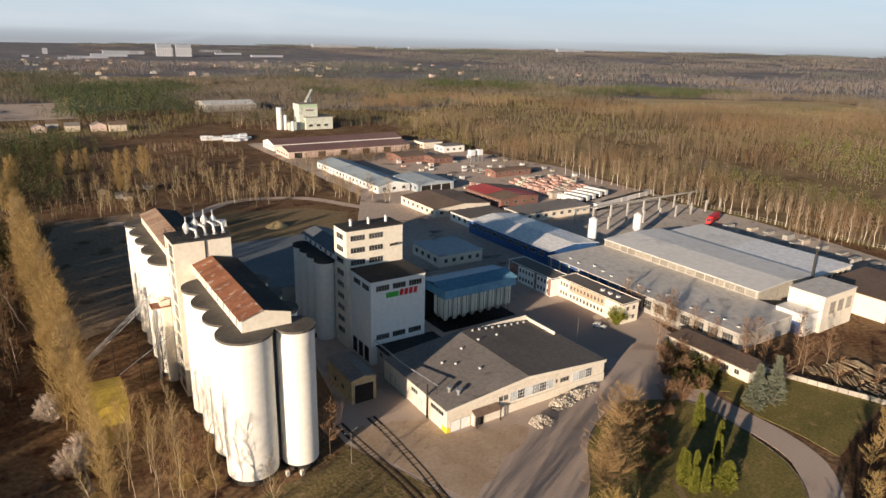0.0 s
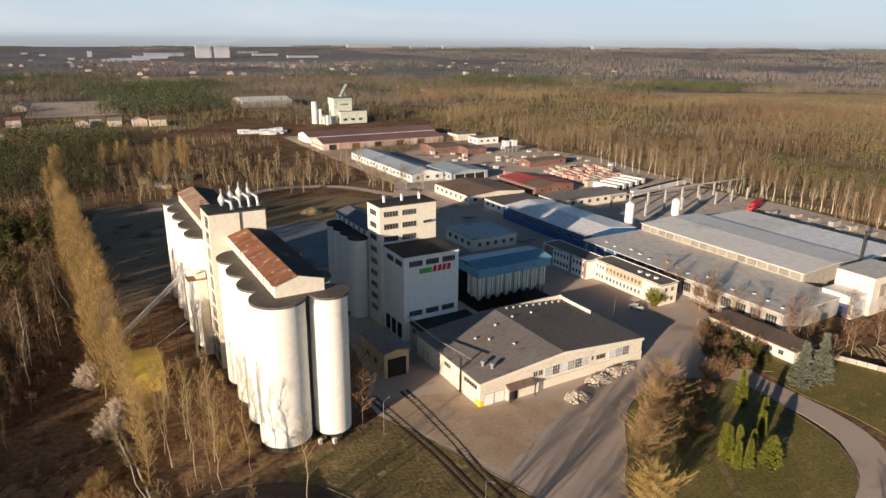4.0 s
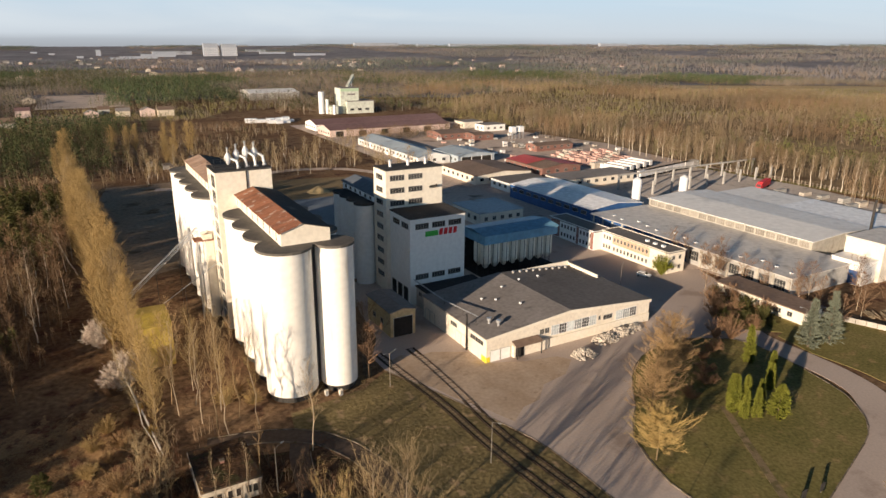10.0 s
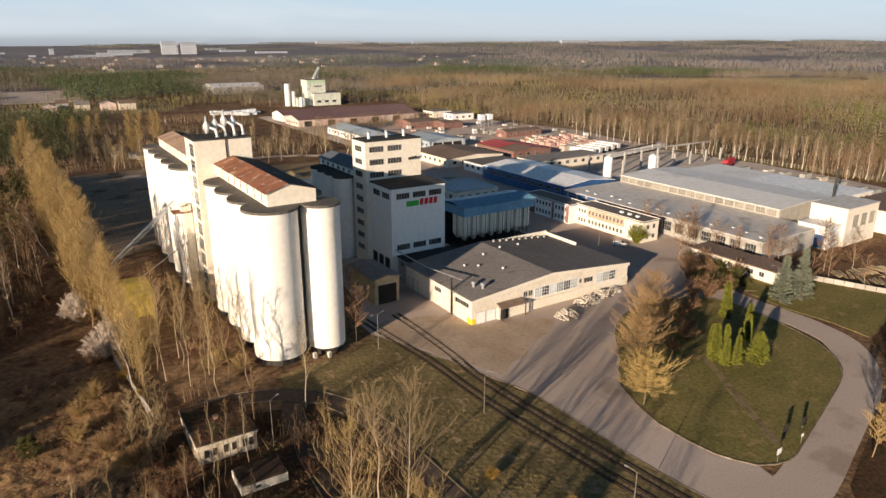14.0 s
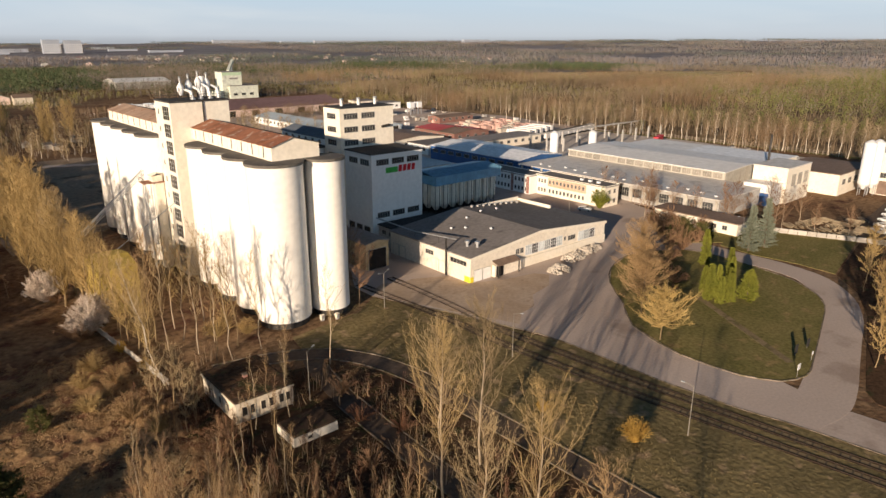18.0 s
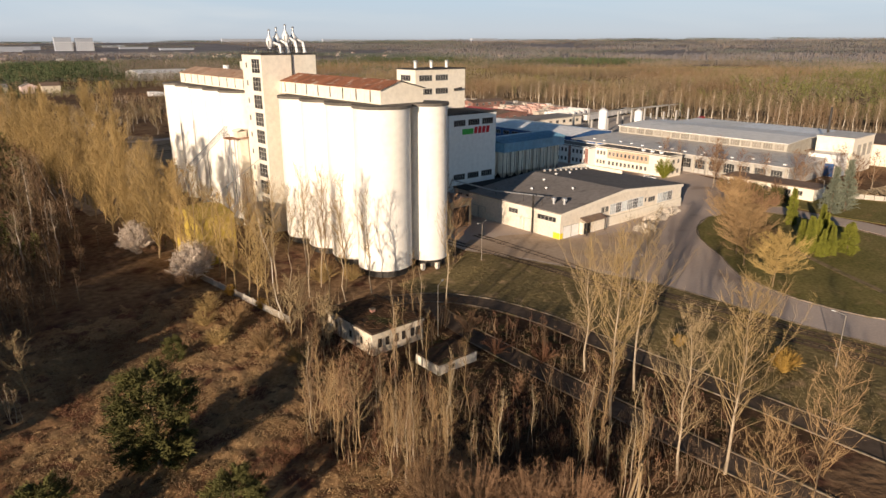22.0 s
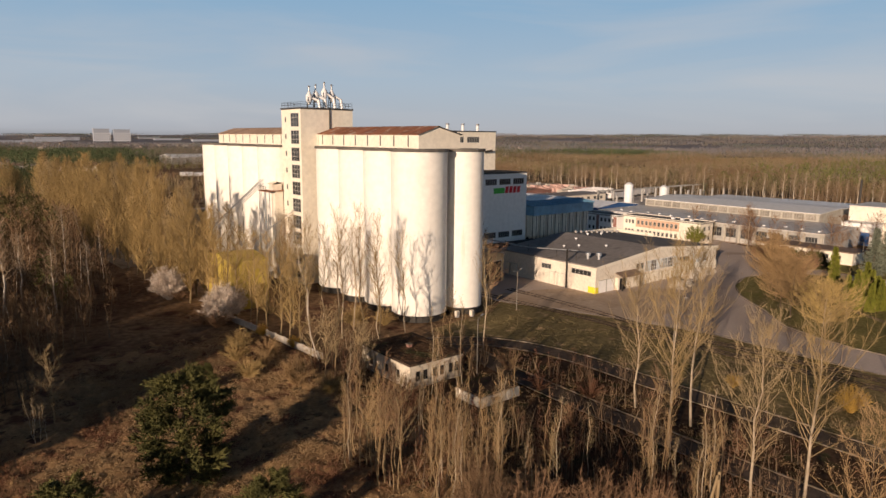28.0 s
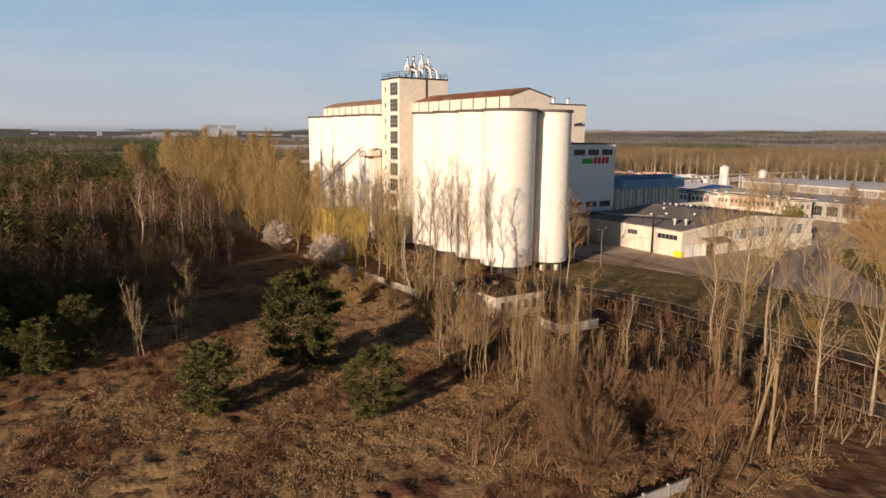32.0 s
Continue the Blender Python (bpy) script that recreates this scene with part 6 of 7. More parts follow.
for k in range(5):
    x, y = rng.uniform(20, 60), rng.uniform(335, 410)
    building("garden_shed", "small weathered garden shed among bare trees", "shed", x, y, x + rng.uniform(3, 5), y + rng.uniform(3, 4.5), rng.uniform(2.2, 2.8), rng.choice((CONCRETE, SHABBY)), rng.choice((BROWN_ROOF, FELT_LIGHT, FELT_MID)), rng.choice("xy"), 0.8, "garden sheds behind the works", over=0.2)
# ---- trees ----
def sliver(s, a, d, wide, r):
    """One thin twig from a along d, as a tapering blade."""
    side = Vector((r.gauss(0, 1), r.gauss(0, 1), r.gauss(0, 0.5))).cross(d)
    side = side.normalized() * wide / 2 if side.length > 1e-6 else Vector((wide / 2, 0, 0))
    k = len(s.v)
    b = a + d
    s.v += [tuple(a - side), tuple(a + side), tuple(b)]
    s.f.append((k, k + 1, k + 2))


def limb(s, pts, r0, r1, n=4):
    """A tapering tube along points."""
    m, k = len(pts) - 1, len(s.v)
    for i, p in enumerate(pts):
        d = (pts[min(i + 1, m)] - pts[max(i - 1, 0)]).normalized()
        u = d.orthogonal().normalized() if abs(d.z) < 0.9 else (Vector((1, 0, 0)) - d * d.x).normalized()
        w, r = d.cross(u), r0 + (r1 - r0) * i / m
        s.v += [tuple(p + (u * math.cos(6.2832 * j / n) + w * math.sin(6.2832 * j / n)) * r) for j in range(n)]
    s.f += [(k + i * n + j, k + i * n + (j + 1) % n, k + (i + 1) * n + (j + 1) % n, k + (i + 1) * n + j) for i in range(m) for j in range(n)]


def bare_tree(seed, h, spread, rise, limbs, twigs, trunk_mat, twig_mat, wide=0.05, clear=0.15, name="bare_tree", label="", stems=1, droop=0.0, fork=2, girth=1.0, split=False):
    """A leafless tree. spread: crown radius; rise: how steeply limbs climb (0 flat, 1 upright); twigs: on each limb."""
    r = random.Random(seed)
    t = thing(name, label, "tree", (0, 0, 0))
    wood, fine = Shape(), Shape()
    for st in range(stems):
        lean = Vector((r.gauss(0, 0.03 + 0.05 * (stems > 1)), r.gauss(0, 0.03 + 0.05 * (stems > 1)), 0))
        base = Vector((r.gauss(0, 0.5), r.gauss(0, 0.5), 0)) if stems > 1 else Vector((0, 0, 0))
        hh = h * (1.0 if st == 0 else r.uniform(0.7, 0.98))
        spine = [base + lean * hh * k / 6 + Vector((r.gauss(0, 1), r.gauss(0, 1), 0)) * (0.012 if girth > 0.7 else 0.014) * hh * (k > 0) + Vector((0, 0, hh * k / 6 - (0.2 if k == 0 else 0))) for k in range(7)]
        limb(wood, spine, (0.0095 * hh + 0.02) * girth, 0.015, 6)

        def at(f):
            q = min(f * 6, 5.999)
            return spine[int(q)].lerp(spine[int(q) + 1], q - int(q))

        for i in range(limbs // stems):
            f = clear + (0.97 - clear) * (i + r.random()) / (limbs // stems)
            a = r.uniform(0, 6.283)
            prof = (1 - f) ** 0.6 * (0.55 + 0.9 * min(1, (f - clear) / 0.35 + 0.35))
            ln = spread * max(0.25, prof) * r.uniform(0.5, 1.35)
            out = Vector((math.cos(a), math.sin(a), 0))
            p = [at(f)]
            for k in range(3):
                up = rise + (1 - rise) * 0.35 * k / 2 - droop * k
                d = (out * (1 - 0.55 * max(0, up)) + Vector((r.gauss(0, 0.28), r.gauss(0, 0.28), up * 1.1 + r.gauss(0, 0.12)))).normalized()
                p.append(p[-1] + d * ln * (0.42 + 0.5 * max(0, rise)) * 0.75)
            bough = Shape() if split else fine
            limb(bough, p, (0.02 + (0.0034 if split else 0.006) * hh * (1 - f)) * girth, 0.010, 3)
            if split:
                part("branch", bough, BARK, t)
            for k in range(twigs):
                q = r.random() ** 0.7 * 2.999
                o = p[int(q)].lerp(p[int(q) + 1], q - int(q))
                main = (p[int(q) + 1] - p[int(q)]).normalized()
                d = (main * r.uniform(0.5, 1.1) + Vector((r.gauss(0, 0.55), r.gauss(0, 0.55), r.gauss(0.25 + 0.5 * rise, 0.4) - 1.2 * droop))).normalized()
                ln2 = r.uniform(0.35, 1.0) * (0.5 + 0.06 * h) * (0.8 + 0.4 * (1 - f))
                sliver(fine, o, d * ln2, wide * r.uniform(0.7, 1.3), r)
                for _ in range(fork):
                    o2 = o + d * ln2 * r.uniform(0.2, 0.9)
                    d2 = (d + Vector((r.gauss(0, 0.5), r.gauss(0, 0.5), r.gauss(0.15, 0.4) - droop))).normalized()
                    sliver(fine, o2, d2 * ln2 * r.uniform(0.3, 0.65), wide * 0.75, r)
    part("trunk", wood, trunk_mat, t)
    part("crown", fine, twig_mat, t)
    return t


def conifer(seed, h, rad, needle_mat, name, label, whorls=16, per=9, tufts=16, shape=1.0, open_=0.0, low=0.06, wide=0.16, dome=False):
    """A needle tree: whorls of boughs with many small tufts."""
    r = random.Random(seed)
    t = thing(name, label, "tree", (0, 0, 0))
    wood, fine = Shape(), Shape()
    top = Vector((r.gauss(0, 0.02) * h, r.gauss(0, 0.02) * h, h))
    limb(wood, [Vector((0, 0, -0.2)), top * 0.5, top], 0.02 * h + 0.04, 0.02, 6)
    for w in range(whorls):
        f = low + (0.97 - low) * w / (whorls - 1)
        for i in range(per):
            if r.random() < open_:
                continue
            a = r.uniform(0, 6.283)
            ln = rad * (math.sin(math.pi * (0.2 + 0.72 * f)) ** 0.7 if dome else max(0.12, (1 - f) ** shape)) * r.uniform(0.6, 1.2)
            o = top * (f + r.gauss(0, 0.012))
            d = Vector((math.cos(a), math.sin(a), r.uniform(0.05, 0.45))).normalized()
            e = o + d * ln
            limb(fine, [o, e], 0.05, 0.015, 3)
            for k in range(tufts):
                q = o.lerp(e, r.uniform(0.25, 1.0)) if not dome else o.lerp(e, r.uniform(0.62, 1.0)) + Vector((r.gauss(0, 0.3), r.gauss(0, 0.3), r.gauss(0, 0.22))) * (0.4 + 0.05 * h)
                g = (d * 0.7 + Vector((r.gauss(0, 0.6), r.gauss(0, 0.6), r.gauss(0.2, 0.45)))).normalized()
                sliver(fine, q, g * r.uniform(0.35, 0.8) * (0.4 + 0.055 * h), wide * r.uniform(0.8, 1.5), r)
    part("trunk", wood, BARK_DARK, t)
    part("crown", fine, needle_mat, t)
    return t


def bush(seed, h, rad, n, mat, name, label, wide=0.05, wood_mat=None, base=-0.1, dens=46, kind="bush"):
    r = random.Random(seed)
    t = thing(name, label, kind, (0, 0, 0))
    wood, fine = Shape(), Shape()
    if base > 0:
        limb(wood, [Vector((0, 0, -0.2)), Vector((0.1, 0.05, base * 0.6)), Vector((0, 0, base + 0.4))], 0.32, 0.2, 7)
    for i in range(n):
        a, th = r.uniform(0, 6.283), math.acos(1 - r.random() * (0.95 if base < 0 else 1.25))
        k = r.uniform(0.75, 1.0) if base < 0 else r.uniform(0.5, 1.0) ** 0.6
        e = Vector((rad * math.sin(th) * math.cos(a), rad * math.sin(th) * math.sin(a), h * (0.3 + 0.7 * math.cos(th)))) * k
        p = Vector((math.cos(a) * 0.12 * rad * r.random(), math.sin(a) * 0.12 * rad * r.random(), base))
        m = p.lerp(e, 0.5) + Vector((0, 0, 0.12 * h * math.sin(th)))
        limb(fine, [p, m, e], 0.03 + 0.006 * h if base < 0 else 0.045, 0.01, 3)
        for q in range(dens):
            f = r.uniform(0.3, 2.0)
            o = p.lerp(m, f) if f < 1 else m.lerp(e, f - 1)
            d = (e - m).normalized()
            g = (d * 0.8 + Vector((r.gauss(0, 0.8), r.gauss(0, 0.8), r.gauss(0.15, 0.6)))).normalized()
            sliver(fine, o, g * r.uniform(0.25, 0.75) * (0.6 + 0.1 * h), wide * r.uniform(0.7, 1.3), r)
    if wood.v:
        part("trunk", wood, wood_mat or BARK_DARK, t)
    part("crown", fine, mat, t)
    return t


def plant(kinds, places, group, sizes=(0.85, 1.15), grow=None):
    """Set copies of the given trees at places; the first ones stand themselves."""
    used = set()
    for i, (x, y) in enumerate(places):
        k = kinds[i % len(kinds)]
        sc = rng.uniform(*sizes) * (grow(x, y) if grow else 1.0)
        m = pose(x, y, -0.03, 0, 0, rng.uniform(0, 360)) @ Matrix.Diagonal((sc, sc, sc * rng.uniform(0.93, 1.07), 1))
        if k.name in used:
            c = copy_thing(k, m)
            c.matrix_basis = m
        else:
            used.add(k.name)
            c = k
            c.matrix_basis = m
        tagged(c, group=group)


# the poplar row west of the silos
pop = [bare_tree(11 + i, 26, 4.0, 0.82, 104, 24, BARK, TWIG_TAN if i == 1 else TWIG_GOLD, 0.06, 0.1, "poplar", "tall bare golden-brown poplar in a dense row", fork=2) for i in range(3)]
pop_open = [bare_tree(17 + i, 22, 3.2, 0.76, 50, 18, BARK, TWIG_GOLD, 0.045, 0.14, "poplar", "bare golden-brown poplar at the open end of the row", fork=2, girth=0.8) for i in range(2)]
plant(pop_open, [(5.4 - 0.2 * i + rng.uniform(-0.6, 0.6), 111 + 3.9 * i + rng.uniform(-0.8, 0.8)) for i in range(10)] + [(2.9, 148)], "row of poplars beside the silos", (0.7, 0.92))
plant(pop, [((5.4 - 0.045 * 4.4 * i if i < 20 else 1.4 - 0.055 * 4.4 * (i - 20)) + rng.uniform(-0.6, 0.6), 112 + 4.4 * i + rng.uniform(-0.8, 0.8)) for i in range(9, 45)], "row of poplars beside the silos", (0.72, 1.0), lambda x, y: min(1.0, 0.60 + 0.0065 * (y - 110)))
plant([copy_thing(pop[0], pose(0, 0, 0))], [(0.5 - 0.05 * 9 * i + rng.uniform(-1, 1), 150 + 9 * i + rng.uniform(-2, 2)) for i in range(14)], "younger poplars behind the row", (0.55, 0.8))
far_pop = copy_thing(pop[2], pose(0, 0, 0))
tagged(far_pop, "bare golden poplar in a clump behind the works")
plant([far_pop], [(cx + rng.uniform(-7, 7), cy + rng.uniform(-6, 6)) for cx, cy in ((-8, 424), (26, 440), (56, 428), (-2, 372), (40, 392)) for _ in range(3)], "poplar clumps behind the works", (0.62, 0.9))
# slim poplars before the silos
slim = [bare_tree(31 + i, 17.5, 2.3, 0.92, 36, 10, (GREY_BARK, BARK, GREY_BARK)[i], (TWIG_TAN, TWIG_TAWNY, TWIG_GOLD)[i], 0.026, 0.30, "slim_poplar", "slim bare poplar before the white silos", fork=2, girth=0.55) for i in range(3)]
plant(slim, [(12.6, 111.7), (14.7, 108.7), (16.1, 105.6), (27.8, 93.6), (19.0, 110.2), (21.8, 106.4), (9.2, 116.5), (8.6, 121.5), (12.6, 119.0), (16.6, 114.6), (10.2, 129.0), (13.2, 125.0), (17.4, 121.0)], "slim poplars before the silos", (0.92, 1.2))
lean_birch = bare_tree(35, 23, 1.5, 0.85, 34, 10, BIRCH, TWIG_TAN, 0.034, 0.45, "birch", "tall thin pale birch leaning over the fence", fork=2, girth=0.5)
lean_birch.matrix_basis = pose(4.4, 104.4, -0.1, 3, -9, 0)
wide_tree = [bare_tree(41 + i, 15, 4.4, 0.55, 54, 24, BARK_DARK, TWIG_BROWN, 0.034, 0.22, "ash_tree", "bare spreading brown tree beside the silos", fork=2, girth=0.8) for i in range(2)]
plant(wide_tree, [(46.5, 112.5), (47.5, 117.5), (45.0, 121.0)], "bare trees round the silos", (0.85, 1.1))
# tall trees by the drive
tall = [bare_tree(51 + i, 19.5, 5.2, 0.90, 46, 30, GREY_BARK, TWIG_GOLD if i == 1 else TWIG_TAN, 0.026, 0.24, "aspen", "tall bare aspen with a pale trunk by the drive", fork=3, girth=0.78, split=True) for i in range(3)]
plant(tall, [(27.2, 64.6), (19.3, 54.8), (27.8, 57.4), (16.0, 44.4), (20.6, 41.8)], "tall aspens by the drive", (0.85, 1.05))
plant([bare_tree(55, 19, 4.2, 0.66, 44, 22, BARK_DARK, TWIG_TAWNY, 0.028, 0.3, "aspen", "tall bare aspen beyond the field", fork=2, girth=0.55)], [(6, 33), (-3, 27), (17, 33), (16, 23)], "tall aspens beyond the field", (0.85, 1.05))
# thicket of saplings before the sheds
sap = [bare_tree(61 + i, 11.5, 0.95, 0.86, 20, 6, (GREY_BARK, BARK, BARK, BARK)[i], (TWIG_TAN, TWIG_TAWNY, TWIG_TAWNY, TWIG_BROWN)[i], 0.018, 0.36, "sapling", "thin pale bare sapling in a thicket", fork=2, girth=0.46) for i in range(4)]
spots = []
while len(spots) < 104:
    x, y = rng.uniform(-9, 13), rng.uniform(44, 90)
    if y > 67 - 1.05 * x + (rng.uniform(0, 9) if x < 6 else 0) or y < 54 - 1.15 * x:
        continue
    if noise.noise((x * 0.16, y * 0.16, 21)) < rng.uniform(-0.2, 0.3):
        continue
    if 9.0 < x < 20.5 and y > 66:
        continue
    spots.append((x, y))
spots += [(9.6, 83.6), (12.4, 84.4), (7.4, 79.8), (10.4, 79.0), (14.8, 83.4), (17.9, 89.5), (8.6, 75.0), (12.8, 73.4), (5.0, 76.4)]
plant(sap, spots, "thicket of saplings", (0.5, 1.12))
plant([bare_tree(75, 10, 2.2, 0.6, 26, 14, BARK, TWIG_TAN, 0.045, 0.2, "sapling", "thin bare sapling by the fence", fork=1, girth=0.8)], [(-5.5, 75.4), (-5.1, 69.3), (4.0, 90.4), (1.5, 101), (3.5, 98), (0.5, 95), (5.8, 103), (4.5, 92), (2.2, 89), (-30.5, 103)], "saplings by the fence", (0.6, 1.05))
clump = bare_tree(76, 9.6, 1.1, 0.93, 40, 9, GREY_BARK, TWIG_TAN, 0.022, 0.25, "hazel", "many-stemmed bare hazel at the field's edge", fork=1, girth=0.6, stems=5)
clump.matrix_basis = pose(-38.0, 94.4, -0.1)
tagged(copy_thing(clump, pose(-32.6, 99.0, -0.1, 0, 0, 70) @ Matrix.Diagonal((0.62, 0.62, 0.62, 1))), "small many-stemmed bare hazel at the field's edge")
# bushes
plant([bush(85 + i, 7.4, 4.0, 130, (TWIG_RUSSET, TWIG_BROWN)[i], "shrub", "tall leafless tawny shrub at the edge of the thicket", 0.035, None, -0.1, 60) for i in range(2)], [(-7.6, 52.6), (-4.4, 52.2), (-9.4, 49.8), (-0.6, 48.6), (-5.8, 57.0), (2.4, 46.4), (-11.0, 46.2)], "tall shrubs by the thicket", (0.62, 1.0))
plant([bush(83 + i, 4.2, 3.0, 70, (TWIG_GOLD, TWIG_TAWNY)[i], "shrub", "golden leafless shrub below the poplars", 0.035) for i in range(2)],
      [(-5.6, 111.7), (-1.1, 110.3), (-6.8, 103.7), (-3.4, 107.0), (-0.8, 92.0), (-2.6, 97.6), (-3.0, 116.5), (20.6, 119.6), (18.0, 116.4), (9.6, 133.0), (22.6, 114.0)], "shrubs below the poplars", (0.6, 1.1))
plant([bush(88, 3.4, 3.0, 70, TWIG_BROWN, "shrub", "brown leafless shrub beneath the blossom", 0.04)], [(-0.6, 153.6), (-1.4, 130.6), (-2.6, 133.4)], "shrubs beneath the blossom", (0.85, 1.1))
brown_bush = [bush(81 + i, 3.2, 2.8, 26, TWIG_RED if i else TWIG_BROWN, "shrub", "leafless russet shrub in dry grass", 0.045) for i in range(2)]
spots = [(-6, 52), (-2, 50), (1.5, 54), (5, 51), (8, 56), (11, 50), (-5, 47), (3, 47), (13, 46), (-9, 52), (17, 66), (-3, 60), (0, 64), (9, 62), (-12, 46), (22, 76), (24, 84), (25, 70), (6, 84), (4, 80), (1, 78), (20, 90)]
plant(brown_bush, spots, "shrubs in the field", (0.6, 1.15))
gold_willow = bare_tree(91, 9.4, 5.6, 0.22, 120, 46, BARK, TWIG_WILLOW, 0.036, 0.24, "willow", "rounded golden leafless willow on the island", fork=3, girth=1.3)
gold_willow.matrix_basis = pose(78.2, 62.5, -0.03, 0, 0, 40)
island_trees = [bare_tree(93 + i, 11.8, 5.2, 0.3, 100, 40, BARK_DARK, TWIG_TAWNY, 0.034, 0.2, "willow", "brown leafless willow at the yard's edge", fork=3, girth=1.1) for i in range(2)]
plant(island_trees, [(86.0, 71.5), (92.0, 76.0), (98.5, 80.0), (105.0, 84.0)], "willows on the island", (0.8, 1.05))
plant([bush(94, 3.4, 2.6, 60, TWIG_BROWN, "shrub", "low brown leafless shrub on the island", 0.04)], [(107.5, 76.5), (111.5, 80.0), (100.0, 74.0), (116.0, 84.5), (121.0, 86.0)], "shrubs on the island", (0.8, 1.2))
plant([bush(95, 6, 3.5, 50, TWIG_BROWN, "shrub", "brown leafless shrub by the gatehouse", 0.06), bush(96, 4, 3.2, 50, PINE, "evergreen_shrub", "dark green shrub by the gatehouse", 0.1)],
      [(112, 86.5), (139, 97), (131, 88.5), (143, 101), (147, 107.5), (146, 97.5), (150.5, 104), (141, 93), (144.5, 104.5), (148, 92), (137.5, 93.5), (150.5, 99), (138.5, 99.5), (134.5, 92.0), (144.0, 98.0), (148.0, 101.5), (140.5, 89.5), (146.0, 88.5), (151.0, 94.0), (152.5, 110.0), (128, 90.5)], "shrubs by the gatehouse", (0.75, 1.1))
plant([bush(98, 7.2, 4.1, 230, BLOSSOM, "blossom_bush", "white blossoming bush at the field's edge", 0.085, BARK, -0.1, 60)], [(-2.2, 156.0), (0.2, 132.5), (2.6, 136.5)], "blossoming bushes", (0.9, 1.05))
orange = bush(99, 4.0, 2.3, 80, TWIG_ORANGE, "orange_shrub", "golden-orange leafless shrub by the railway", 0.045)
orange.matrix_basis = pose(47.2, 47.4, -0.03)
plant([copy_thing(orange, pose(0, 0, 0))], [(4.0, 112.0), (2.6, 121.0), (43.5, 60.5)], "orange shrubs", (0.45, 0.6))
road_tree = [bare_tree(161 + i, 10.5, 2.6, 0.5, 40, 22, BARK, TWIG_GOLD, 0.06, 0.25, "lime_tree", "small golden leafless tree beside the access road", fork=2) for i in range(2)]
plant(road_tree, [(96, 33.3), (111, 37.2), (126.4, 42.3), (140, 48.5), (91, 25.5), (104, 29), (153, 51.5), (118, 33), (134, 38), (147, 42), (161, 49), (170, 53)], "trees beside the access road", (0.8, 1.1))
# needle trees
pines = [conifer(101 + i, 10.5, 4.9, PINE, "pine", "bushy dark green pine in the dry field", 14, 12, 120, 0.5, 0.25, 0.03, 0.13, True) for i in range(2)]
plant(pines, [(-22.6, 80.2), (-33.8, 73.7), (-20.8, 65.4), (-47.7, 92.5)], "pines in the field", (0.5, 0.68))
plant([conifer(104, 12, 4.2, PINE, "pine", "dense dark green pine at the edge of the wood", 16, 12, 60, 0.5, 0.3, 0.03, 0.14, True)], [(-44, 96), (-48, 100), (-52, 95), (-43, 103), (-55, 101), (-50, 107), (-58, 94), (-61, 103), (-56, 110), (-39, 108)], "pines at the edge of the wood", (0.5, 0.78))
tagged(copy_thing(pines[1], pose(-13.0, 103.0, -0.03, 0, 0, 50) @ Matrix.Diagonal((0.5, 0.5, 0.5, 1))), "small bushy dark green pine in the dry field", group="pines in the field")
tagged(pines[0], "large bushy dark green pine in the dry field")
pines[0].matrix_basis = pose(-22.6, 80.2, -0.03) @ Matrix.Diagonal((0.95, 0.95, 1.02, 1))
spr = [conifer(111 + i, 12.5, 3.3, SPRUCE, "spruce", "blue-green spruce beside the lawn", 22, 12, 22, 0.9, 0.0, 0.04, 0.14) for i in range(2)]
plant(spr, [(143.2, 76.8), (149.2, 75.4)], "spruces beside the lawn", (0.95, 1.05))
thu = [conifer(121 + i, 7.6, 1.2, THUJA, "thuja", "yellow-green conical thuja on the lawn", 26, 12, 26, 0.6, 0.0, 0.02, 0.12) for i in range(2)]
plant(thu, [(103.3, 66.4), (103.0, 64.0), (105.2, 62.8), (106.2, 66.0), (108.6, 64.6), (117.2, 68.6), (120.4, 70.4), (124.0, 78.5), (105.6, 69.0)], "thujas on the lawn", (0.75, 1.1))
cypress = conifer(125, 6.6, 2.3, THUJA, "false_cypress", "broad yellow-green false cypress on the lawn", 22, 13, 30, 0.55, 0.0, 0.02, 0.12)
cypress.matrix_basis = pose(109.2, 61.2, -0.03)
plant([bush(131, 5.5, 2.6, 60, THUJA, "ivy_clump", "green ivy clump on the office corner", 0.1)], [(151.6, 129.6)], "ivy", (1.3, 1.3))
# street trees by the gatehouse and yard
plant([bare_tree(141 + i, 11, 2.8, 0.6, 34, 18, GREY_BARK, TWIG_BROWN, 0.04, 0.2, "lime_tree", "bare roadside tree by the halls", fork=2, girth=0.7) for i in range(2)],
      [(158.6, 115.9), (165.3, 120), (170.2, 94), (187, 91), (165.2, 138)] + [(164.5, 104 + 7.0 * i) for i in range(5)] + [(150, 112), (162.0, 92), (165.5, 88), (171, 80), (173, 72), (176, 64), (158, 78), (168, 96), (176, 84), (183, 80)], "bare trees by the halls", (0.75, 1.1))
plant([bare_tree(151 + i, 13, 3.0, 0.6, 34, 14, BIRCH, TWIG_TAN, 0.08, 0.15, "birch", "bare birch in the scrub behind the works", fork=1) for i in range(2)],
      [(rng.uniform(98, 160), rng.uniform(330, 420)) for _ in range(30)] + [(rng.uniform(20, 95), rng.uniform(335, 420)) for _ in range(40)] + [(rng.uniform(140, 168), rng.uniform(300, 345)) for _ in range(10)] + [(rng.uniform(-18, -9), rng.uniform(185, 330)) for _ in range(18)], "birches behind the works", (0.6, 1.0))

birch = bare_tree(155, 15, 2.4, 0.7, 34, 12, BIRCH, BIRCH_TWIG, 0.04, 0.38, "birch", "slender bare birch with a white trunk", fork=2, girth=1.5)
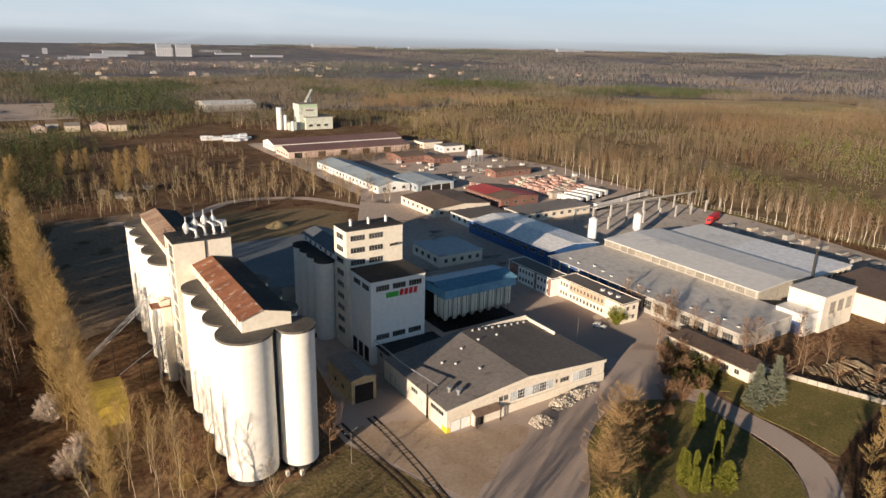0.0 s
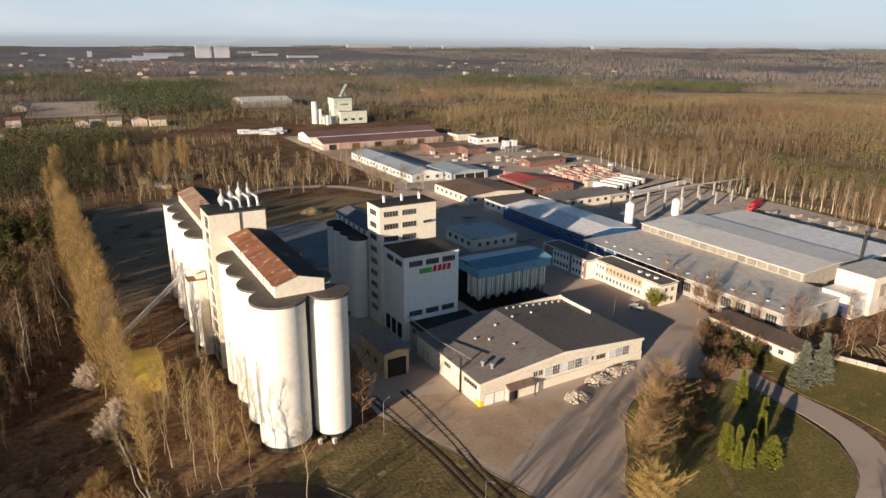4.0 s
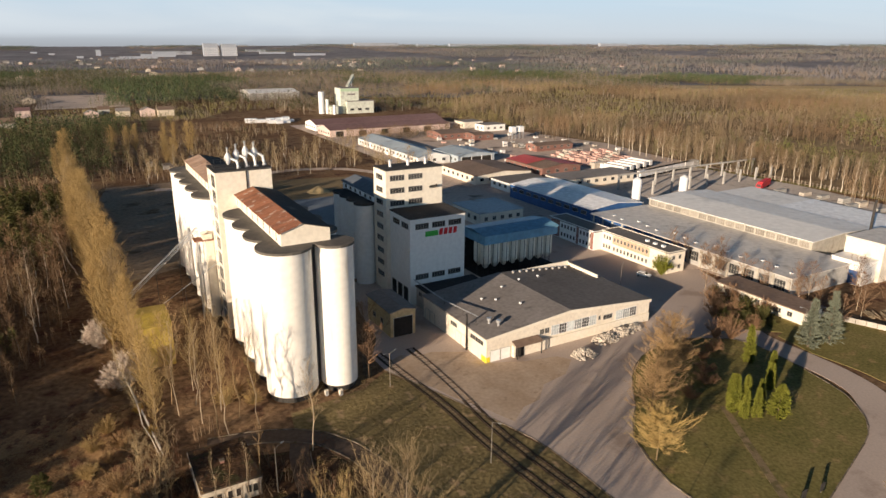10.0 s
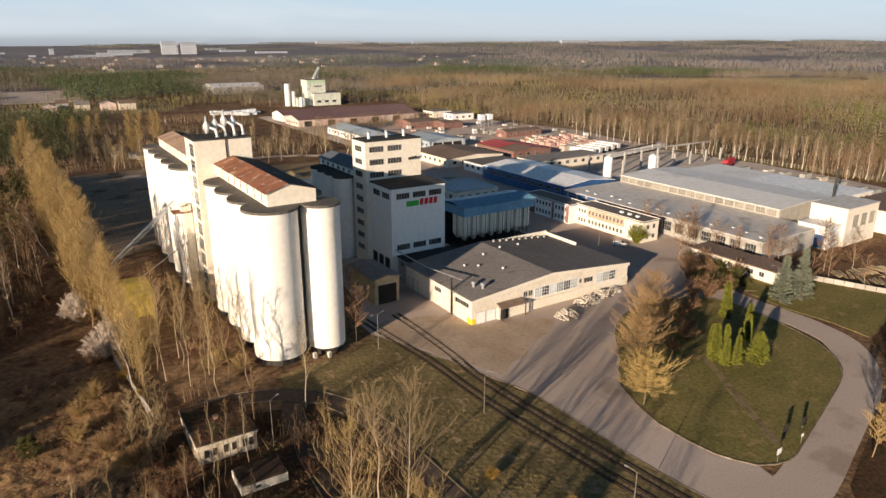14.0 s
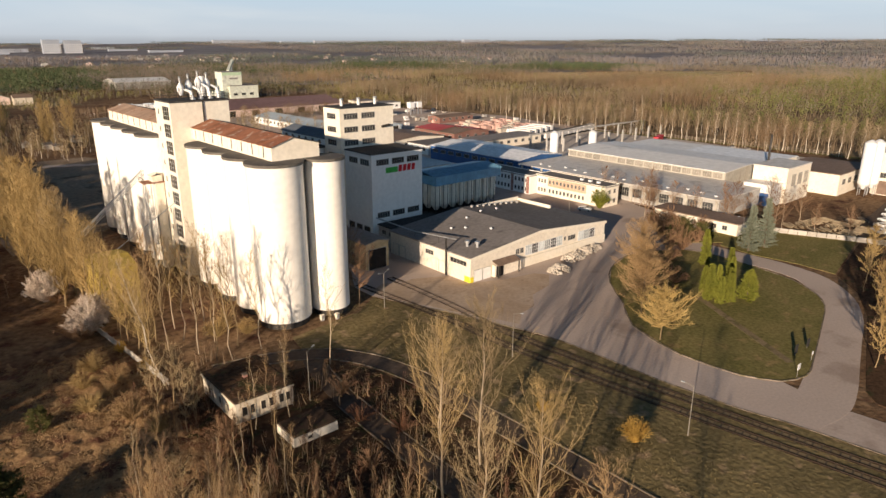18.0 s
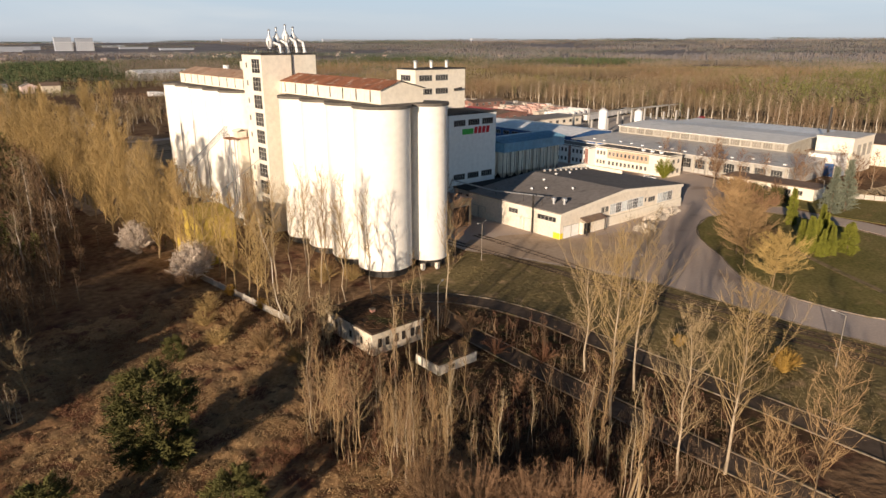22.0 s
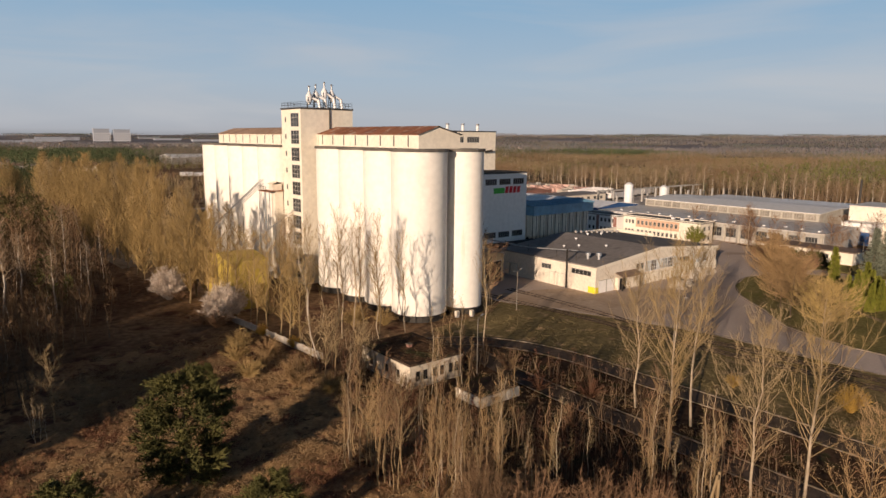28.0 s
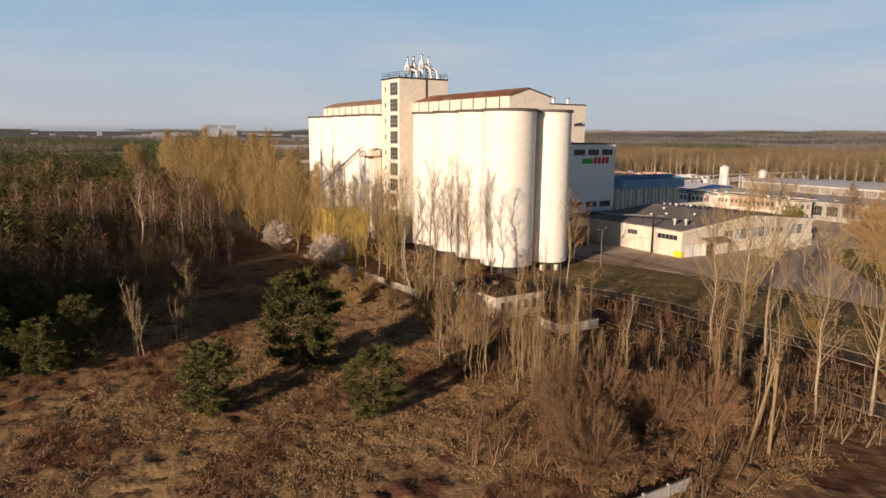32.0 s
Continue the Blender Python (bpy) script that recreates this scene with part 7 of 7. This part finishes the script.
plant([birch], [(312.5 + 6.0 * rng.random() + 0.03 * (300 - yy), yy) for yy in range(92, 330, 5)] + [(-14.8, 165.6), (-38, 178), (-44, 200), (-26, 172), (-33, 190), (-22, 158), (-30, 160), (-52, 185), (-16, 185)], "white birches at the wood's edge", (0.7, 1.15))
leaning = copy_thing(birch, pose(-5.4, 214, 0, 4, -20, 30) @ Matrix.Diagonal((1.1, 1.1, 1.1, 1)))
tagged(leaning, "white birch leaning over the field", group="white birches at the wood's edge")
# picket fence along the east edge of the works
works_fence = thing("yard_fence", "weathered picket fence of concrete posts at the wood's edge", "fence", (319, 200, 0))
picket = bpy.data.meshes.new("picket")
shape = Shape().box(-0.12, -0.16, -0.1, 0.12, 0.16, 2.3)
picket.from_pydata(shape.v, [], shape.f)
picket.materials.append(OLD_KERB)
for i in range(60):
    k = new("picket", picket)
    k.parent = works_fence
    yy = 232 - 2.0 * i
    k.location, k.rotation_euler = (318.0 + 0.045 * (200 - yy) - 319, yy - 200, 0), (0, 0.06 * math.sin(i * 7.3), 0)
for z in (0.7, 1.7):
    part("rail", Shape().beam((318.0 - 1.44, 232, z), (318.0 + 3.87, 114, z), 0.08, 0.14), OLD_KERB, works_fence)

# dry grass over the near field
gs, gr = Shape(), random.Random(5)
NX, NY, CELL = 160, 190, 0.5


def turf_z(x, y):
    """Height of the uneven turf, which dips under the ground at its rim."""
    rim = min(x + 72, 8 - x, y - 34, 129 - y) / 6
    bump = 0.14 * noise.noise((x * 0.35, y * 0.35, 1)) + 0.27 * noise.noise((x * 0.8, y * 0.8, 2)) + 0.13 * noise.noise((x * 1.9, y * 1.9, 3))
    return bump + 0.04 - 0.3 * (1 - max(0, min(1, rim))) - (0.25 if x > 4 and y > 74 else 0)


ts = Shape()
for j in range(NY + 1):  # uneven turf of the near field
    for i in range(NX + 1):
        x, y = -72 + CELL * i, 34 + CELL * j
        ts.v.append((x + gr.uniform(-0.12, 0.12), y + gr.uniform(-0.12, 0.12), turf_z(x, y) + gr.uniform(-0.03, 0.03)))
for j in range(NY):
    for i in range(NX):
        k = j * (NX + 1) + i
        ts.f += [(k, k + 1, k + NX + 2, k + NX + 1)]
tk = part("rough_turf", ts, TUSSOCK)
tk.data.polygons.foreach_set("use_smooth", [True] * len(tk.data.polygons))
tagged(tk, "uneven tan and russet dry turf of the field", "grass", kind="stuff")
rs = Shape()
while len(gs.f) + len(rs.f) < 230000:
    x, y = gr.uniform(-62, 32), gr.uniform(38, 126)
    if x > 8 and gr.random() < 0.7:
        continue
    if 34 < x < 40 or 20.5 < x < 25.5 or (7 < x < 18.6 and 75 < y < 97) or (x > 3 and y > 98) or (x < -40 and y > 96) or y > 165 + x * 1.8:
        continue
    if noise.noise((x * 0.11, y * 0.11, 0)) < gr.uniform(-0.5, 0.25):
        continue
    red = noise.noise((x * 0.09, y * 0.09, 40)) + gr.uniform(-0.2, 0.2) > 0.24
    z = max(-0.06, turf_z(x, y) - 0.04) if x < 8 else -0.06
    tall = gr.uniform(0.45, 1.0) * (1.0 if red else 0.75)
    for k in range(16):
        sliver(rs if red else gs, Vector((x + gr.gauss(0, 0.34), y + gr.gauss(0, 0.34), z)), Vector((gr.gauss(0, 0.22), gr.gauss(0, 0.22), gr.uniform(0.2, 0.6) * tall)), 0.05, gr)
tagged(part("weed_stalks", rs, REDGRASS), "russet dead weed stalks among the dry grass", "weeds", kind="stuff")
tagged(part("dry_grass", gs, DRYGRASS), "tufts of dry straw-coloured grass over the field", "grass", kind="stuff")
gs = Shape()
while len(gs.f) < 16000:
    x, y = gr.uniform(37, 66), gr.uniform(0, 120)
    if noise.noise((x * 0.2, y * 0.2, 3)) < gr.uniform(-0.4, 0.3) or x > 63.5 - max(0, (y - 85) * 0.35):
        continue
    for k in range(4):
        sliver(gs, Vector((x + gr.gauss(0, 0.2), y + gr.gauss(0, 0.2), -0.06)), Vector((gr.gauss(0, 0.15), gr.gauss(0, 0.15), gr.uniform(0.12, 0.35) * (1.0 if x < 51 else 0.4))), 0.08 if x < 51 else 0.05, gr)
tagged(part("verge_grass", gs, VERGE), "short olive grass between the railway and the drive", "grass", kind="stuff")

# ---- woods ----
def spike(s, a, b, r):
    """A three-sided trunk that tapers to a point."""
    k = len(s.v)
    s.v += [(a.x + r, a.y, a.z), (a.x - r * 0.5, a.y + r * 0.87, a.z), (a.x - r * 0.5, a.y - r * 0.87, a.z), tuple(b)]
    s.f += [(k, k + 1, k + 3), (k + 1, k + 2, k + 3), (k + 2, k, k + 3)]


def wood_patch(seed, size, n, h, slivers, wide, twig_mat, trunk_mat, pine_share, needle_mat, low=0.28, pale_share=0.2):
    """Meshes of one square of woodland: trunks, twigs and needles."""
    r = random.Random(seed)
    trunks, fine, green, pale = Shape(), Shape(), Shape(), Shape()
    for i in range(n):
        x, y = r.uniform(-size / 2, size / 2), r.uniform(-size / 2, size / 2)
        hh = h * r.uniform(0.65, 1.12)
        o = Vector((x, y, -0.1))
        if r.random() < pine_share:
            spike(trunks, o, o + Vector((0, 0, hh * 0.75)), 0.16)
            for k in range(int(slivers * 1.1)):
                f = r.uniform(low, 1.0)
                a, q = r.uniform(0, 6.283), hh * 0.2 * (1.05 - f) ** 0.6 * r.uniform(0.4, 1.1)
                p = o + Vector((math.cos(a) * q, math.sin(a) * q, hh * f))
                sliver(green, p, Vector((math.cos(a) * 0.8, math.sin(a) * 0.8, r.uniform(0.1, 1.0))) * hh * 0.10, wide * 2.2, r)
            continue
        spike(pale if r.random() < pale_share else trunks, o, o + Vector((r.gauss(0, 0.5), r.gauss(0, 0.5), hh * 0.95)), 0.07 + 0.003 * hh + wide * 0.2)
        for k in range(slivers):
            f = r.uniform(low, 0.98)
            a = r.uniform(0, 6.283)
            q = hh * 0.17 * (1.1 - f) ** 0.5 * r.random()
            p = o + Vector((math.cos(a) * q, math.sin(a) * q, hh * f))
            d = Vector((math.cos(a) * r.uniform(0.2, 0.8), math.sin(a) * r.uniform(0.2, 0.8), r.uniform(0.3, 1.1)))
            sliver(fine, p, d * hh * r.uniform(0.07, 0.16), wide, r)
    me = bpy.data.meshes.new("woodland")
    whole, index = Shape(), []
    for k, (s, m) in enumerate(((trunks, BARK_WOOD), (pale, trunk_mat), (fine, twig_mat), (green, needle_mat))):
        me.materials.append(m)
        whole.add(s.v, s.f)
        index += [k] * len(s.f)
    me.from_pydata(whole.v, [], whole.f)
    me.polygons.foreach_set("material_index", index)
    return me


def lay_wood(me, x, y, turn, label, sc=1.0):
    w = new("woodland", me)
    w.location, w.rotation_euler, w.scale = (x, y, ground_height(x, y)), (0, 0, turn), (1, 1, sc)
    tagged(w, label, "woods", "woods", "stuff")


near = {"bare": [wood_patch(201 + i, 36, 72, 14, 46, 0.14, (WOOD_TAN, WOOD_WARM, WOOD_BROWN)[i], BIRCH, 0.04, WOOD_OLIVE, 0.3, 0.1) for i in range(3)],
        "mixed": [wood_patch(211 + i, 36, 50, 13, 42, 0.16, WOOD_BROWN, BIRCH, 0.4, WOOD_OLIVE) for i in range(2)],
        "pine": [wood_patch(213 + i, 36, 44, 12, 60, 0.15, WOOD_BROWN, BARK_WOOD, 0.85, WOOD_GREEN, 0.2) for i in range(2)],
        "green": [wood_patch(218, 36, 50, 12, 44, 0.17, WOOD_TAN, BIRCH, 0.65, WOOD_OLIVE, 0.2)],
        "young": [wood_patch(219, 36, 90, 5.0, 22, 0.2, WOOD_TAN, BARK_WOOD, 0.62, WOOD_LIME, 0.08)],
        "scrub": [wood_patch(216 + i, 36, 70, 5.2, 34, 0.14, TWIG_RUSSET if i else WOOD_TAN, BIRCH, 0.08, WOOD_GREEN) for i in range(2)]}
mid = {"bare": [wood_patch(221 + i, 80, 330, 12, 15, 0.34, (WOOD_TAN, WOOD_WARM, WOOD_BROWN)[i], BIRCH, 0.05, WOOD_OLIVE, 0.25, 0.03) for i in range(3)],
       "hazy": [wood_patch(225 + i, 80, 290, 11, 14, 0.36, HAZED_TAN if i else HAZED_BROWN, HAZED_TAN, 0.12, WOOD_GREEN, 0.15, 0.3) for i in range(3)],
       "mixed": [wood_patch(231 + i, 80, 240, 13, 12, 0.42, HAZED_BROWN if i else HAZED_TAN, BIRCH, 0.5, WOOD_GREEN, 0.25, 0.08) for i in range(2)],
       "green": [wood_patch(233, 80, 190, 12, 11, 0.42, HAZED_TAN, BIRCH, 0.65, WOOD_OLIVE, 0.2, 0.1)],
       "young": [wood_patch(238 + i, 80, 280, 5.0, 10, 0.5, HAZED_TAN, BARK_WOOD, 0.6 - 0.3 * i, WOOD_LIME, 0.1, 0.05) for i in range(2)],
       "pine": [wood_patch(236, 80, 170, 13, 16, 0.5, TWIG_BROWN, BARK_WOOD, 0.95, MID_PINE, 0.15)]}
# far squares: twigs and needles carry haze in their colour
far = {"bare": [wood_patch(241 + i, 235, 300, 12, 5, 1.7, HAZED_WOOD, HAZED_WOOD, 0.06, HAZED_PINE) for i in range(2)],
       "mixed": [wood_patch(246, 235, 300, 12, 5, 1.7, HAZED_WOOD, HAZED_WOOD, 0.5, HAZED_PINE)],
       "pine": [wood_patch(248, 235, 300, 12, 5, 1.8, HAZED_WOOD, HAZED_WOOD, 0.95, HAZED_PINE)]}
LABELS = {"bare": "bare brown deciduous wood with pale birch trunks", "mixed": "mixed wood of bare trees and dark pines", "dark": "dark mixed wood of pines and bare birches", "scrub": "low russet leafless scrub", "pine": "dense dark green pine wood", "young": "low olive plantation of young pines", "green": "olive-green wood of pines among bare birches", "hazy": "bare brown wood greyed by painted haze, with scattered pines"}


def wood_kind(x, y):
    """What stands at a place: '' for open land."""
    across, along = 0.48 * x + 0.877 * y, 0.877 * x - 0.48 * y
    if 370 < along < 760 and 930 < across < 1150:
        return "young" if across < 990 else ""
    if 2420 < y < 2950 and 0 < x < 1000 and noise.noise((x * 0.004, y * 0.004, 8)) < 0.25:
        return ""
    if (-25 < x < 82 and 662 < y < 692) or (-50 < x < -30 and 695 < y < 720):
        return ""
    if -32 < x < 58 and 775 < y < 975:
        return ""
    if 1030 < y < 1150 and -150 < x < 62:
        return "mixed"
    if 780 < y < 1230 and 50 + 0.04 * (y - 800) < x < 150 + 0.25 * (y - 800):
        return "pine"
    if x > 318 and -100 < y < 780:
        if x < 600 and 415 < y:
            return "young" if noise.noise((x * 0.012, y * 0.012, 7)) > -0.22 else "bare"
        if x > 375 and y < 262 + (x - 400) * 0.12 + 40 * noise.noise((x * 0.01, y * 0.01, 3)):
            return "green"
        return "young" if x > 420 and noise.noise((x * 0.006, y * 0.006, 31)) > 0.2 else "bare"
    if 150 < x <= 318 and 60 < y < 640:
        return ""
    if -8 <= x <= 318 and y < 340:
        return ""
    if x <= 150 and 340 <= y < 640:
        if x > 125 and y > 525:
            return ""
        return "pine" if x < 28 + 22 * noise.noise((x * 0.02, y * 0.02, 2)) and y > 375 else ("" if noise.noise((x * 0.02, y * 0.02, 14)) > 0.12 else "scrub")
    if x < -8 and y < 340:
        edge = 131 + (x + 48) * 0.55 if x > -48 else 92
        if x > -125 or y < edge:
            return ""
        g = noise.noise((x * 0.02, y * 0.02, 4))
        return "pine" if g > 0.0 else "mixed" if g > -0.2 or x < -60 else ("scrub" if g < -0.3 else "bare")
    if x > 100 and y < 60:
        return ""
    g, k = noise.noise((x * 0.0016, y * 0.0016, 11)), noise.noise((x * 0.0035, y * 0.0035, 5))
    near_by = math.hypot(x, y) < 1500
    if (k < -0.3 and not near_by) or (x < 1400 and y > 2300 and k < 0.22):
        return ""
    if near_by and x > 0.4 * y:
        c = noise.noise((x * 0.0042, y * 0.0075, 17))
        return "pine" if c > 0.2 else "mixed" if c > 0.0 else "young" if c < -0.32 else "bare"
    if math.hypot(x, y) < 1480 and noise.noise((x * 0.005, y * 0.005, 33)) > 0.22:
        return "young"
    return "pine" if g > 0.22 else ("mixed" if g > -0.12 else "bare")


def in_view(x, y, pad):
    """Keeps the woods to the wedge of land that lies before the works."""
    b = math.degrees(math.atan2(x + 20, y - 10))
    return -10 - pad < b < 82 + pad


count = 0
EDGE = [(-90, 84), (-50, 92), (-40, 101), (-33, 110), (-28, 122), (-20, 137), (-13, 155), (-9, 170), (-11, 300)]


def edge_x(y):
    """Where the wood's edge runs beside the field."""
    for (xa, ya), (xb, yb) in zip(EDGE, EDGE[1:]):
        if ya <= y <= yb:
            return xa + (xb - xa) * (y - ya) / (yb - ya)
    return EDGE[-1][0]


thick = {"scrub": [wood_patch(251 + i, 15, 30, 6.5, 120, 0.08, TWIG_RUSSET, BIRCH, 0.06, PINE, 0.03, 0.03) for i in range(2)],
         "dark": [wood_patch(256 + i, 18, 22, 10, 130, 0.12, TWIG_DARK, BIRCH, 0.22, PINE, 0.08, 0.06) for i in range(2)],
         "bare": [wood_patch(258 + i, 18, 19, 14, 110, 0.12, (TWIG_BROWN, TWIG_RUSSET)[i], BIRCH, 0.05, PINE, 0.12, 0.16) for i in range(2)],
         "pine": [wood_patch(261 + i, 20, 22, 17, 150, 0.16, TWIG_DARK, BARK_DARK, 0.92, PINE, 0.15) for i in range(2)]}
low_scrub = [wood_patch(271 + i, 11, 30, 3.4, 70, 0.045, (TWIG_RED, TWIG_DARK, TWIG_RUSSET)[i], BARK_DARK, 0.0, PINE, 0.04) for i in range(3)]
for i, (x, y) in enumerate([(-9, 47), (-3, 44), (5, 43), (13, 42), (-4, 53), (4, 50), (11, 49), (19, 47), (-12, 54), (0, 59), (8, 57), (15, 55), (-2, 67), (5, 66), (12, 63), (20, 63), (2, 74), (9, 72), (27, 50), (30, 69), (28, 77), (1, 84), (5, 91), (20, 88), (3, 99), (9, 103), (100, 28), (112, 32), (124, 36), (137, 42), (150, 46), (165, 50), (95, 20), (118, 24)]):
    lay_wood(low_scrub[(0, 1, 0, 2)[i % 4]], x, y, rng.uniform(0, 6.28), "low leafless russet and golden scrub", rng.uniform(0.6, 1.15))
for x, y in [(-64 - 17 * i + rng.uniform(-3, 3), 103 + 17 * j - 7.2 * i + rng.uniform(-3, 3)) for i in range(4) for j in range(3)]:
    kind = "pine" if count % 3 == 0 else "bare"
    lay_wood(thick[kind][count % 2], x, y, rng.uniform(0, 6.28), LABELS[kind], rng.uniform(0.95, 1.15) * (1.0 if kind == "pine" else 1.15))
    count += 1
y = 90.0
while y < 335:
    x0 = edge_x(y)
    for k in range(9 if y < 200 else 5):
        x = x0 - 7 - 13.0 * k + rng.uniform(-2, 2)
        kind = "scrub" if k == 0 and y > 104 else ("dark" if rng.random() < 0.3 else "scrub")
        if rng.random() < (0.55 if k > 1 else 0.6 * (y > 168)):
            kind = "bare"
        if (k > 1 and y < 225 and rng.random() < (0.22 if k < 4 else 0.4)) or (y > 225 and rng.random() < 0.45):
            kind = "pine"
        ms = thick[kind]
        lay_wood(ms[count % 2], x, y + rng.uniform(-2, 2), rng.uniform(0, 6.28), LABELS[kind], rng.uniform(0.8, 1.1) * (0.72 if kind == "pine" else 1.0))
        count += 1
    y += 13.0
for gx in range(-6, 13):
    for gy in range(1, 22):
        x, y = gx * 32.0 + rng.uniform(-4, 4), gy * 30.0 + rng.uniform(-4, 4)
        if not in_view(x, y, 14) or (y > (560 if x < 130 else 470) and x < 318) or x > 425 or y > 645:
            continue
        k = wood_kind(x, y)
        if k:
            ms = near[k]
            lay_wood(ms[count % len(ms)], x, y, rng.uniform(0, 6.28), LABELS[k], rng.uniform(0.8, 1.1))
            count += 1
for i in range(6):  # brush before the barns
    lay_wood(near["bare" if i % 2 else "scrub"][i % 2], 168 + 17 * i, 440 + rng.uniform(-4, 4), rng.uniform(0, 6.28), LABELS["bare" if i % 2 else "scrub"], 0.62)
for gx in range(-10, 24):
    for gy in range(0, 24):
        x, y = gx * 72.0 + rng.uniform(-10, 10), gy * 72.0 + rng.uniform(-10, 10)
        d = math.hypot(x, y)
        if d > 1480 or not in_view(x, y, 3) or (x <= 405 and y < 640 and not (y > 545 and x < 130)):
            continue
        k = wood_kind(x, y)
        if x < 440 and y < 640 and x > 130:
            continue
        if k == "scrub":
            k = "hazy"
        # bare wood to the left and farther off takes the haze-coloured twigs
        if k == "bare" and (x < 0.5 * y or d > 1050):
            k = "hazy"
        if k:
            ms = mid[k]
            lay_wood(ms[count % len(ms)], x, y, rng.uniform(0, 6.28), LABELS[k], rng.uniform(0.8, 1.1))
            count += 1
for gx in range(-10, 22):
    for gy in range(0, 22):
        x, y = gx * 215.0 + rng.uniform(-30, 30), gy * 215.0 + rng.uniform(-30, 30)
        d = math.hypot(x, y)
        if d < 1500 or d > 4700 or not in_view(x, y, 2):
            continue
        k = wood_kind(x, y)
        if k:
            ms = far["mixed" if k in ("scrub", "young", "green") else k]
            lay_wood(ms[count % len(ms)], x, y, rng.uniform(0, 6.28), LABELS[k], rng.uniform(0.8, 1.1))
            count += 1
